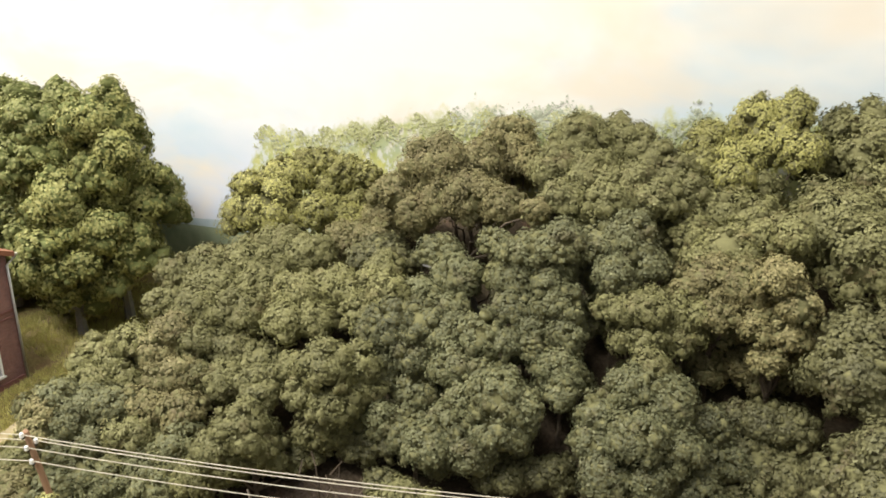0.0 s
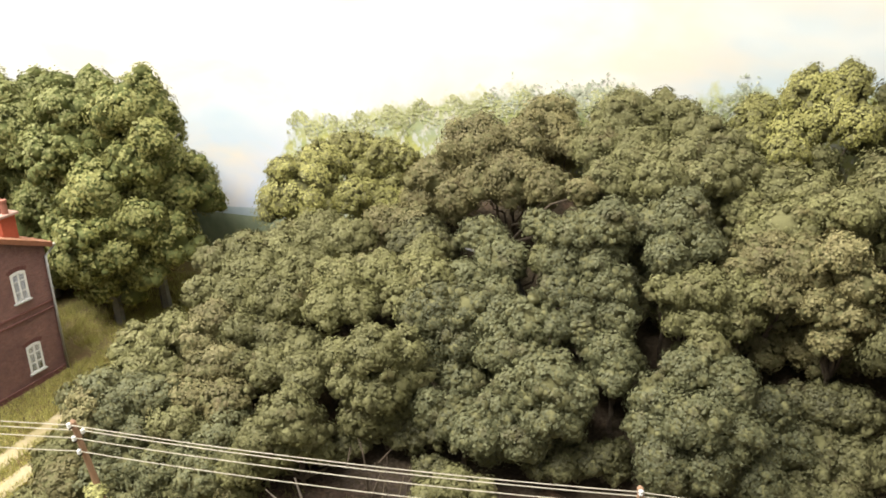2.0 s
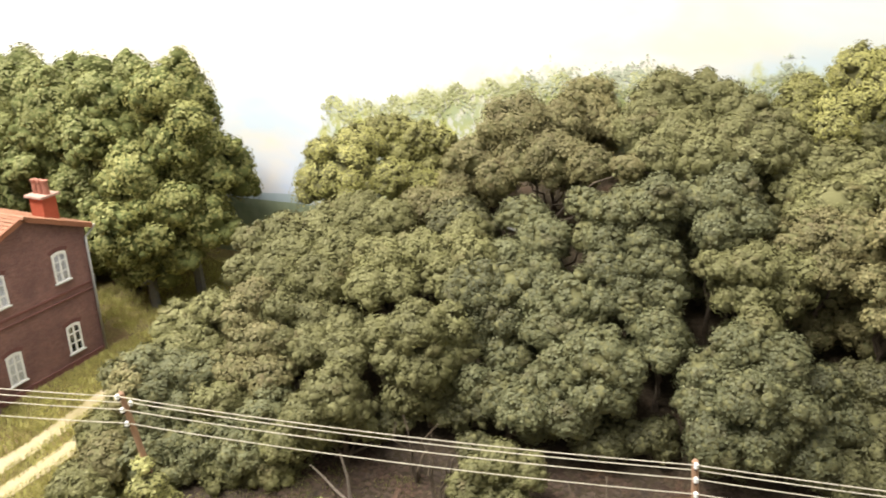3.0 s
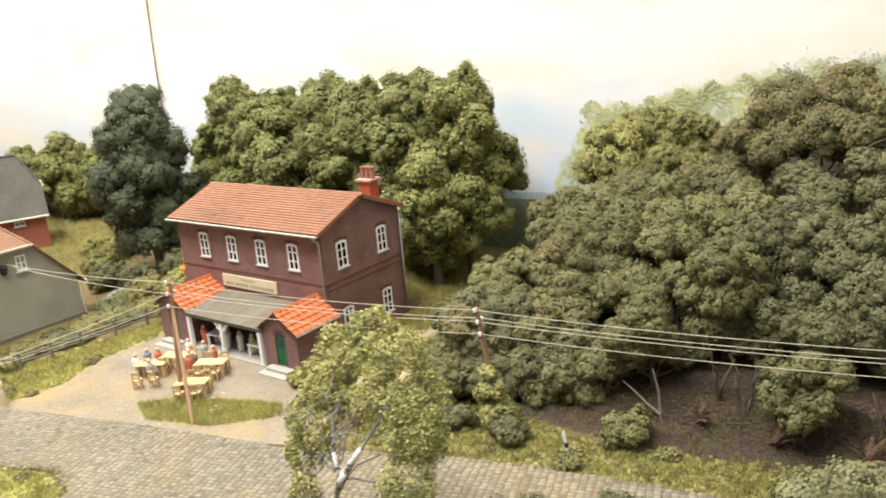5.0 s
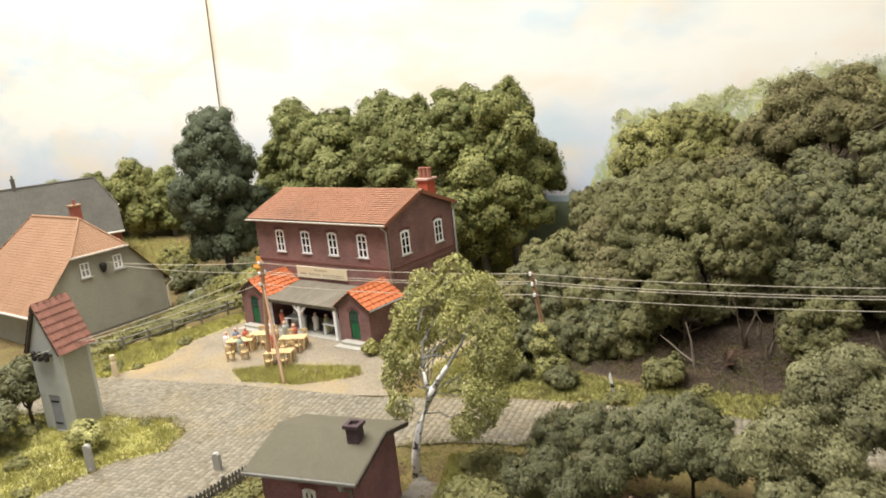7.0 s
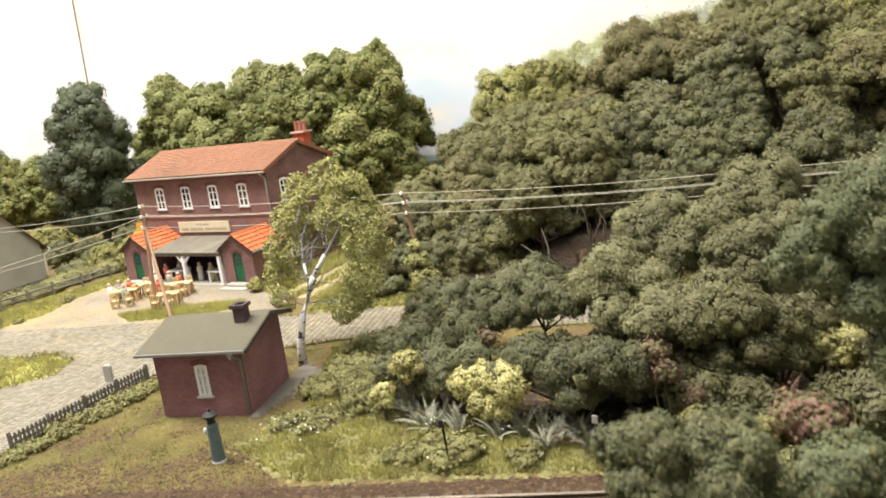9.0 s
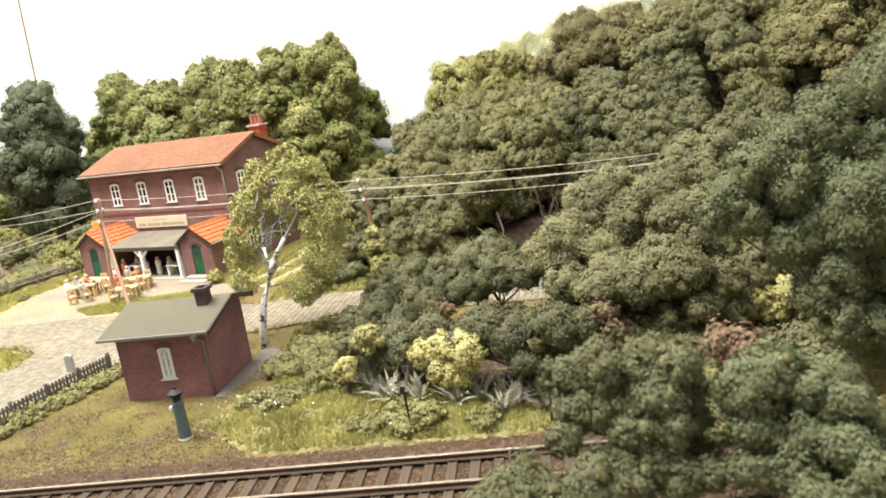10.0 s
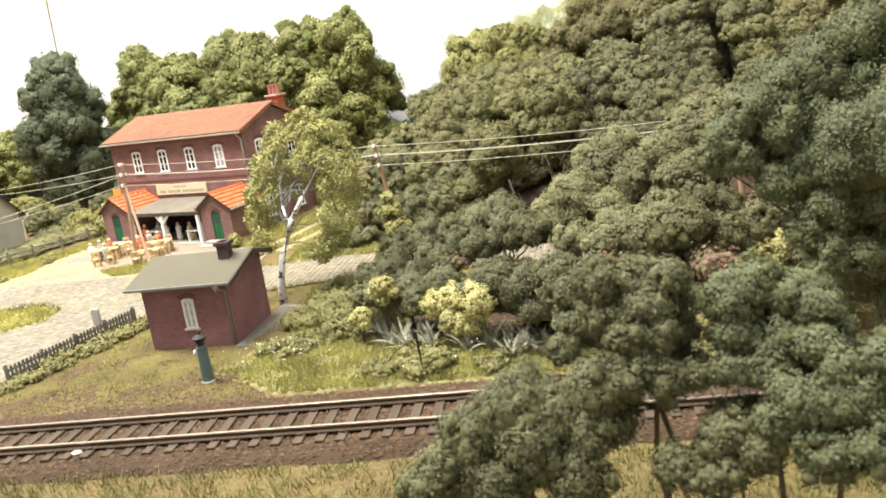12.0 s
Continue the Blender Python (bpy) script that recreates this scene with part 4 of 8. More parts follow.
hill_bush(LEAF_HILL, [(-2.1, 32.3, 9.7, 1.0), (-1.8, 31.7, 8.7, 0.82), (-1.1, 32.6, 9.7, 0.91)])
hill_bush(LEAF_DARK, [(-3.1, 29.0, 7.5, 1.12), (-1.7, 29.1, 7.1, 1.24), (-1.1, 28.1, 5.8, 1.17)])
hill_bush(LEAF_DARK, [(-4.0, 28.3, 6.4, 1.08), (-2.6, 27.4, 6.3, 1.24), (-4.2, 27.4, 5.5, 0.99), (-3.5, 26.7, 4.6, 1.18), (-1.9, 26.9, 4.8, 1.15)])
hill_bush(LEAF_DARK, [(-0.0, 30.2, 5.8, 0.92), (-0.3, 28.0, 3.9, 1.18), (1.0, 29.9, 4.2, 1.01)])
hill_bush(LEAF_HILL_SHADED, [(2.2, 31.9, 5.5, 1.17), (3.3, 31.7, 5.7, 1.01), (1.1, 31.6, 5.6, 0.82), (1.9, 30.7, 4.1, 1.24)])
hill_bush(LEAF_HILL_SHADED, [(3.3, 30.5, 4.0, 1.21), (1.0, 28.5, 2.9, 1.11), (2.8, 29.3, 2.9, 1.2)])
hill_bush(LEAF_DARK, [(-14.0, 35.1, 9.7, 1.16), (-12.1, 33.8, 9.0, 0.96), (-13.8, 32.3, 8.7, 0.94), (-10.8, 34.4, 11.0, 0.89), (-12.0, 31.3, 8.6, 0.86)])
hill_bush(LEAF_HILL, [(-23.6, 35.2, 8.6, 1.7), (-21.5, 34.7, 8.8, 1.36), (-24.8, 33.7, 8.0, 1.5), (-22.8, 32.1, 7.5, 1.49)])
hill_bush(LEAF_HILL, [(-27.3, 33.3, 7.9, 1.28), (-28.3, 31.9, 7.6, 1.09), (-25.6, 32.1, 7.1, 1.42), (-26.9, 29.1, 7.2, 1.01), (-25.4, 29.7, 6.7, 1.3), (-23.1, 30.4, 6.7, 1.4)])
hill_bush(LEAF_HILL, [(-20.1, 31.4, 8.2, 1.26), (-20.2, 29.9, 7.0, 1.23), (-18.8, 30.6, 7.0, 1.18)])
hill_bush(LEAF_HILL, [(-18.5, 32.0, 8.5, 1.15), (-16.5, 33.8, 9.0, 1.0), (-17.7, 32.0, 8.1, 1.09), (-15.3, 31.6, 8.6, 1.2), (-16.5, 31.1, 7.5, 1.11)])
hill_bush(LEAF_DARK, [(-13.9, 29.2, 8.2, 1.22), (-12.7, 29.6, 8.4, 1.12), (-15.3, 29.7, 7.5, 0.91), (-12.8, 28.9, 7.1, 1.16), (-14.2, 28.3, 6.4, 0.93)])
hill_bush(LEAF_DARK, [(-11.4, 29.6, 8.1, 1.1), (-10.0, 29.6, 8.3, 1.08), (-10.8, 28.9, 7.1, 1.18), (-9.4, 28.6, 7.1, 0.88), (-12.4, 28.4, 5.7, 1.06)])
hill_bush(LEAF_HILL, [(-15.9, 26.3, 7.2, 1.31), (-14.9, 27.5, 6.8, 1.1), (-17.0, 26.2, 5.6, 0.96), (-15.4, 26.2, 5.7, 1.18), (-14.5, 27.1, 5.8, 0.91), (-16.0, 26.2, 4.1, 1.06)])
hill_bush(LEAF_HILL, [(-18.5, 27.5, 6.0, 0.71)])
hill_bush(LEAF_DARK, [(-8.3, 27.3, 6.9, 1.28), (-7.2, 27.3, 6.5, 0.92), (-9.5, 27.3, 6.3, 1.08), (-10.2, 27.1, 5.2, 1.1), (-7.9, 26.8, 5.6, 1.19), (-9.2, 26.5, 4.4, 1.21)])
hill_bush(LEAF_DARK, [(-10.9, 25.9, 4.7, 1.12), (-12.1, 27.1, 4.8, 0.9), (-13.5, 27.1, 4.6, 0.96)])
hill_bush(LEAF_HILL, [(-18.6, 23.6, 5.1, 1.15), (-19.4, 23.0, 4.1, 1.07), (-18.0, 23.8, 4.2, 0.98), (-17.5, 24.3, 3.1, 0.67)])
hill_bush(LEAF_HILL, [(-23.5, 29.2, 5.3, 1.38), (-21.3, 28.9, 5.2, 1.19), (-24.5, 28.6, 5.7, 1.16), (-23.5, 27.2, 4.7, 1.02)])
hill_bush(LEAF_HILL, [(-19.0, 27.6, 5.7, 0.72), (-21.7, 26.9, 4.9, 1.09), (-19.1, 25.8, 5.3, 0.98)])
hill_bush(LEAF_OLIVE, [(-25.7, 28.2, 6.3, 1.15), (-26.1, 27.2, 5.4, 1.14), (-25.0, 26.5, 4.4, 1.12), (-24.3, 24.4, 4.2, 1.06), (-22.9, 25.0, 3.9, 1.17)])
hill_bush(LEAF_HILL, [(-27.6, 27.1, 5.8, 0.99), (-29.4, 26.8, 5.0, 1.01), (-29.5, 25.7, 4.9, 0.72), (-27.5, 26.5, 4.2, 1.15), (-28.3, 25.1, 4.2, 1.13)])
hill_bush(LEAF_DARK, [(-28.4, 23.1, 4.6, 0.92), (-25.7, 23.7, 4.3, 1.06), (-27.5, 23.0, 3.7, 1.07)])
hill_bush(LEAF_OLIVE, [(-28.5, 22.4, 4.2, 0.81), (-28.4, 21.8, 3.5, 0.9)])
hill_bush(LEAF_HILL, [(-24.5, 23.4, 3.5, 1.15), (-23.0, 24.1, 2.9, 1.06), (-23.3, 23.4, 1.8, 1.15), (-24.7, 22.9, 2.0, 1.15), (-20.9, 23.2, 2.2, 1.02), (-23.6, 22.4, 0.5, 1.14), (-21.5, 22.9, 0.8, 1.03)])
hill_bush(LEAF_DARK, [(-26.2, 22.9, 2.8, 1.06), (-26.3, 22.1, 1.8, 1.05), (-27.4, 22.0, 2.5, 1.01), (-27.0, 21.0, 1.2, 1.14), (-25.3, 21.8, 0.8, 1.14)])
hill_bush(LEAF_OLIVE, [(-28.4, 19.8, 1.5, 0.97)])
hill_bush(LEAF_HILL, [(-10.8, 22.9, 4.1, 0.88), (-9.7, 23.1, 3.9, 0.75), (-11.7, 22.7, 3.6, 0.68), (-11.9, 22.6, 2.6, 0.85), (-10.3, 22.4, 2.7, 0.9), (-11.0, 22.2, 2.1, 0.8)])
hill_bush(LEAF_DARK, [(-30.5, 24.0, 3.0, 1.3), (-28.7, 23.0, 1.8, 1.2), (-26.7, 23.5, 2.4, 1.3)])
hill_bush(LEAF_DARK, [(-24.7, 24.0, 2.8, 1.3), (-22.5, 24.0, 2.8, 1.3), (-24.7, 22.5, 1.5, 1.2), (-22.6, 22.5, 1.6, 1.2)])
hill_bush(LEAF_HILL, [(-20.8, 23.4, 2.4, 1.1), (-19.9, 24.2, 2.9, 1.1), (-19.0, 23.4, 3.4, 1.0)])
hill_bush(LEAF_DARK, [(-26.6, 22.0, 0.9, 1.15), (-28.6, 21.5, 0.8, 1.15), (-29.4, 21.2, 0.2, 0.8)])
# rear fill; the low ones take the shade-darkened leaf colour
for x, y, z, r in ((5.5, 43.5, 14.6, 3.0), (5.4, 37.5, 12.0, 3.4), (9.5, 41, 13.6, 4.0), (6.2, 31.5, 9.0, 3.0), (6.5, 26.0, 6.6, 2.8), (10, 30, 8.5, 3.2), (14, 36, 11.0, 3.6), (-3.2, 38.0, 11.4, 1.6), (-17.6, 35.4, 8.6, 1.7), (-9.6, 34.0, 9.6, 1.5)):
    bush(x, y, z, r, LEAF_HILL_SHADED if z < 9.5 else LEAF_HILL, "olive-green flocked bush filling the rear of the bank", seed=next(SEEDS), lobes=6, leaf=0.1)


# undergrowth added to darken the gaps below the crowns, shade in its leaf colour
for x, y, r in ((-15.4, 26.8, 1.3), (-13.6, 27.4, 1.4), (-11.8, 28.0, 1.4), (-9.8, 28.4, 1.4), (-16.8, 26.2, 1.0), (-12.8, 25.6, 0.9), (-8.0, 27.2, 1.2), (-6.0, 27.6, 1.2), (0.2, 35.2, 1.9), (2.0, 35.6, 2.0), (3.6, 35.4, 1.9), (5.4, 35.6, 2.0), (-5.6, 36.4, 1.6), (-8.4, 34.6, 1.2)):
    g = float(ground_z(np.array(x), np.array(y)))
    bush(x, y, g + 0.75 * r, r, LEAF_OLIVE if x > -3 else LEAF_HILL_SHADED, "shaded brownish-green undergrowth beneath the bushes of the bank", seed=next(SEEDS), leaf=0.08, group="undergrowth on the bank", lump=0.33)
hill_bush(LEAF_HILL, [(-1.6, 41.8, 12.4, 1.4), (0.6, 41.6, 12.6, 1.4)])


# shrubs and small trees between the road and the track
def track_shrub(material, heads):
    mean = [sum(h[i] for h in heads) / len(heads) for i in range(4)]
    heads = heads + [(mean[0], mean[1] + 0.4 * mean[3], mean[2] - 0.25 * mean[3], 1.2 * mean[3])]
    plant("bush", TONES[material] + " flocked shrub beside the railway track", heads, material, "shrubs between road and track", 0.05, next(SEEDS), stem=0.09, low=-0.5, squash=0.85)


track_shrub(LEAF_DARK, [(-18.1, 8.8, 2.1, 1.16), (-17.6, 6.7, 1.7, 0.95), (-18.5, 6.4, 1.2, 0.95), (-16.4, 6.7, 1.1, 1.08)])
track_shrub(LEAF_DARK, [(-16.8, 9.0, 2.5, 1.15), (-15.5, 9.2, 2.5, 1.23), (-15.4, 7.2, 2.0, 1.14), (-13.9, 8.8, 2.3, 1.0)])
track_shrub(LEAF_DARK, [(-14.1, 9.9, 3.1, 1.23), (-12.8, 9.6, 3.7, 1.1), (-12.0, 8.8, 2.9, 1.27), (-10.6, 8.1, 3.1, 0.89)])
track_shrub(LEAF_MID, [(-7.8, 10.2, 5.3, 1.33), (-6.4, 9.5, 4.8, 1.1)])
track_shrub(LEAF_MID, [(-8.5, 7.3, 4.9, 1.07), (-9.2, 7.2, 4.1, 1.08), (-7.4, 7.5, 4.2, 1.15), (-8.2, 6.4, 3.3, 0.96)])
track_shrub(LEAF_MID, [(-6.0, 5.3, 3.9, 1.15), (-4.6, 4.8, 3.8, 1.03), (-6.4, 4.2, 3.6, 0.83), (-4.2, 5.6, 4.4, 0.91)])
track_shrub(LEAF_MID, [(-4.5, 9.1, 5.1, 1.01), (-3.6, 9.4, 5.5, 0.96), (-3.6, 9.0, 4.4, 1.05), (-2.7, 9.1, 3.9, 0.96)])
track_shrub(LEAF_MID, [(-8.2, 10.0, 6.0, 0.88), (-7.1, 10.7, 6.2, 1.04), (-5.6, 10.5, 5.9, 1.01)])
track_shrub(LEAF_MID, [(-4.7, 10.5, 6.2, 0.85), (-4.2, 12.7, 7.1, 1.14), (-3.0, 12.6, 7.2, 1.03), (-4.7, 11.5, 6.6, 0.87), (-3.2, 12.0, 6.4, 1.02), (-2.2, 10.6, 5.6, 1.01)])
track_shrub(LEAF_DARK, [(-10.7, 3.3, 2.4, 1.09), (-9.2, 3.1, 2.3, 1.14), (-11.5, 2.9, 1.8, 0.96), (-7.4, 2.5, 2.7, 1.01), (-8.5, 2.8, 1.5, 0.92), (-6.1, 2.7, 2.7, 0.88)])
track_shrub(LEAF_DARK, [(-13.0, 3.4, 2.1, 0.95), (-14.3, 3.2, 1.4, 0.88), (-15.7, 3.6, 1.4, 0.91), (-16.8, 3.2, 1.6, 0.77)])
track_shrub(LEAF_HILL_SHADED, [(-2.1, 5.2, 3.6, 0.92), (-1.1, 5.9, 3.7, 0.85), (-3.1, 4.4, 4.2, 0.91), (-1.8, 5.2, 2.5, 0.93), (-2.6, 4.3, 2.9, 0.75)])
for x, y, z, r in ((1.2, 8.0, 5.2, 2.2), (4.8, 9.0, 6.0, 2.6), (0.8, 3.6, 1.6, 1.5), (1.6, 13.0, 5.6, 2.4)):
    bush(x, y, z, r, LEAF_MID, "grey-green flocked shrub beside the railway track", seed=next(SEEDS), group="shrubs between road and track", leaf=0.075)

# undergrowth in shade-darkened leaves, hiding bright ground under the shrubs
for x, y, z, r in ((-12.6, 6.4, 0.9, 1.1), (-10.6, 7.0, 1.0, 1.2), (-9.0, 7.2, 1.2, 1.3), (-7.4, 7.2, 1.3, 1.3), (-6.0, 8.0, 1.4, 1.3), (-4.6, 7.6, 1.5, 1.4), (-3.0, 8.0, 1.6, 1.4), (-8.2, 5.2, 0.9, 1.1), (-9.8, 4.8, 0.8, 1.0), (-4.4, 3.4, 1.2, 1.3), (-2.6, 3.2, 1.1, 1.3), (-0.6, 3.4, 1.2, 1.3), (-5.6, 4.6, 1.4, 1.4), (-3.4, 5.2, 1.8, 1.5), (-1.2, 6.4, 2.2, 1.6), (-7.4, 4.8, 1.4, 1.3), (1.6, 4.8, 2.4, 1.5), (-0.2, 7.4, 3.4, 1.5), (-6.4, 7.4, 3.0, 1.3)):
    bush(x, y, z, r, LEAF_HILL_SHADED, "deep shaded green undergrowth between road and track", seed=next(SEEDS), group="undergrowth beside the track", leaf=0.07)


# small trees standing close to the front edge
def small_tree(material, heads, foot=None):
    tone = "olive-green" if material == LEAF_NEAR else "bluish-green"
    heads = heads + [(x + 0.1, y + 0.75, z - 0.15, r * 1.1) for x, y, z, r in heads[::2]]
    plant("small_tree", tone + " flocked small tree at the front of the layout", heads, material, "small trees at the front", 0.032, next(SEEDS), category="tree", stem=0.07, lump=0.3, low=-0.8, squash=0.95, spread=0.35, cover=0.85, joint=0.88, foot=foot)


small_tree(LEAF_NEAR, [(-3.2, -9.5, 6.3, 0.4), (-2.2, -10.4, 6.9, 0.45), (-1.5, -10.3, 6.9, 0.44), (-0.9, -10.4, 7.0, 0.39), (-2.9, -9.7, 5.7, 0.46), (-2.0, -10.5, 6.3, 0.49), (-1.2, -10.6, 6.5, 0.47), (-1.6, -10.9, 6.0, 0.45), (-1.0, -10.8, 6.1, 0.41), (-3.0, -10.5, 5.5, 0.33), (-1.2, -11.0, 5.6, 0.37)], (-1.1, -9.9))
small_tree(LEAF_NEAR, [(-2.2, -11.4, 5.1, 0.52), (-1.6, -11.3, 5.3, 0.43), (-0.9, -11.0, 5.3, 0.43), (-0.4, -11.0, 5.4, 0.28)], (-1.1, -9.8))
small_tree(LEAF_NEAR_BLUE, [(0.2, -10.3, 6.6, 0.5), (0.6, -10.2, 6.9, 0.42), (1.2, -10.2, 6.6, 0.45), (1.6, -10.4, 6.5, 0.4), (0.3, -10.5, 6.0, 0.42), (1.0, -10.4, 5.9, 0.49), (1.6, -10.9, 6.0, 0.39), (0.2, -10.9, 5.5, 0.36), (0.8, -10.8, 5.5, 0.41), (2.0, -11.2, 5.8, 0.38)], (0.9, -9.6))
small_tree(LEAF_NEAR_BLUE, [(1.5, -11.3, 5.1, 0.51), (2.1, -11.3, 5.3, 0.47), (2.4, -11.5, 4.6, 0.5), (1.2, -11.2, 5.3, 0.39), (1.8, -11.6, 4.4, 0.47), (1.0, -11.4, 4.8, 0.36), (2.6, -11.0, 5.8, 0.41)], (1.9, -10.6))
small_tree(LEAF_NEAR, [(0.2, -11.4, 4.4, 0.51), (0.7, -11.5, 4.3, 0.44), (0.0, -11.7, 3.9, 0.45), (-0.6, -11.7, 3.9, 0.42)], (0.1, -10.9))
small_tree(LEAF_NEAR, [(-3.6, -12.1, 4.9, 0.65), (-2.9, -11.8, 4.7, 0.52), (-4.3, -12.6, 4.5, 0.56), (-3.2, -12.2, 4.2, 0.66), (-2.3, -11.7, 4.4, 0.52), (-2.4, -12.1, 3.7, 0.57), (-3.8, -12.8, 3.8, 0.57), (-4.7, -13.1, 4.1, 0.45), (-5.0, -13.4, 3.9, 0.43)], (-3.4, -11.6))
small_tree(LEAF_NEAR_BLUE, [(1.5, -3.5, 9.9, 0.78), (2.4, -3.5, 10.7, 0.71), (2.8, -3.6, 11.1, 0.57), (0.7, -3.7, 9.6, 0.66), (-0.0, -3.9, 9.2, 0.62), (1.9, -3.7, 8.9, 0.78), (2.7, -3.6, 9.3, 0.71), (-0.5, -4.0, 8.6, 0.57), (0.7, -4.0, 8.7, 0.66), (-0.9, -4.1, 8.1, 0.45), (-0.2, -4.1, 8.1, 0.51), (1.3, -3.9, 7.8, 0.74), (2.4, -3.9, 7.8, 0.72), (0.6, -4.2, 7.4, 0.57), (1.8, -4.2, 6.8, 0.68), (2.7, -4.2, 6.8, 0.66), (1.2, -4.2, 6.3, 0.56), (2.5, -4.3, 5.6, 0.63), (1.8, -4.4, 5.7, 0.56)], (3.6, -3.4))
bush(3.8, -3.3, 8.2, 2.6, LEAF_NEAR_BLUE, "bluish-green flocked small tree behind the front one", leaf=0.04, seed=next(SEEDS), group="small trees at the front", name="small_tree", lobes=8)
bush(4.0, -2.1, 4.5, 2.3, LEAF_NEAR_BLUE, "bluish-green flocked small tree behind the front one", leaf=0.04, seed=next(SEEDS), group="small trees at the front", name="small_tree", lobes=8)


def tall_tree(x, y, h, r, material, label, seed, leaf=0.12, base=0.22, taper=0.55, group="", trunk=0.38, bark=BARK_GREY, tag="tree"):
    """A tall tree with stacked heads of leaves round a trunk that shows below."""
    rng = np.random.default_rng(seed)
    g = float(ground_z(np.array(x), np.array(y)))
    ob = thing(tag, label, "tree", at(x, y, g), group)
    zc, hz = h * (1 + base) / 2, h * (1 - base) / 2
    n = 36
    d = even_dirs(rng, n, -0.95)
    f = (d[:, 2] + 1) / 2
    wide = np.interp(f, [0, 0.15, 0.45, 1], [0.7, 1.0, 0.98 if taper < 0.7 else 0.78, 1 - taper * 0.85])
    rad = r * rng.uniform(0.14, 0.36, n)
    lob = d * np.stack([r * wide, r * wide, np.full(n, hz)], -1) * ((1 - 0.75 * rad / r) * rng.uniform(0.74, 1.14, n))[:, None]
    mids = np.linspace(-0.6, 0.55, 5)
    lob = np.vstack([lob, [(0, 0, q * hz) for q in mids]]) + (0, 0, zc)
    rad = np.append(rad, [r * 0.5] * 5)
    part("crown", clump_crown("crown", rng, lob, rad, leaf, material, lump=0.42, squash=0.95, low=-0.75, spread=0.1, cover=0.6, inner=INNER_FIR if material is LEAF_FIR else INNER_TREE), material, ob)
    st = Mesher()
    limb(st, rng, (0, 0, -0.3), (0, 0, h * 0.7), trunk, trunk * 0.4, 0.03)
    for k in range(6):
        a, z = rng.uniform(0, 6.28), h * rng.uniform(base * 0.9, 0.6)
        limb(st, rng, (0, 0, z), (r * 0.6 * math.cos(a), r * 0.6 * math.sin(a), z + h * 0.14), trunk * 0.4, 0.06)
    part("trunk", st, bark, ob, "grey-brown trunk and limbs")
    return ob


# trees 5 and 6 get the leaf colour lightened as if lit
for k, (x, y, h, r) in enumerate([(-64.8, 38.6, 16.6, 4.4), (-59.6, 38.0, 15.9, 4.2), (-53.4, 39.0, 16.7, 4.6), (-48.2, 37.6, 16.0, 4.4), (-43.8, 38.4, 17.0, 4.4), (-39.1, 39.0, 17.0, 4.5), (-40.3, 35.8, 11.6, 3.5), (-68.6, 39.0, 13.0, 3.6), (-56.5, 35.4, 11.5, 3.4), (-62.0, 41.5, 15.6, 3.8), (-56.6, 41.5, 15.6, 4.0), (-50.8, 41.5, 15.9, 4.0), (-46.0, 41.8, 15.9, 3.8)]):
    tall_tree(x, y, h, r, LEAF_TREE_LIT if k in (5, 6) else LEAF_TREE, "tall yellow-green tree beyond the inn's gable with lit-toned leaves" if k in (5, 6) else "tall leafy green tree behind the brick inn", 500 + k, group="trees behind the inn", base=0.03 if k not in (5, 6) else 0.12)
tall_tree(-67.6, 29.6, 16.7, 5.3, LEAF_FIR, "tall dark green tapering tree beside the inn", 520, leaf=0.11, taper=0.7, base=0.06, group="", trunk=0.5)
for k, (x, y, h, r) in enumerate([(-100, 40, 10.0, 4.4), (-108.5, 39, 8.8, 3.8), (-95.5, 42, 9.0, 3.2), (-116, 37, 8, 3.6)]):
    tall_tree(x, y, h, r, LEAF_PALE if k == 0 else LEAF_TREE, "yellow-green round tree at the edge of the meadow", 530 + k, group="trees round the meadow", taper=0.5, base=0.06, leaf=0.12)


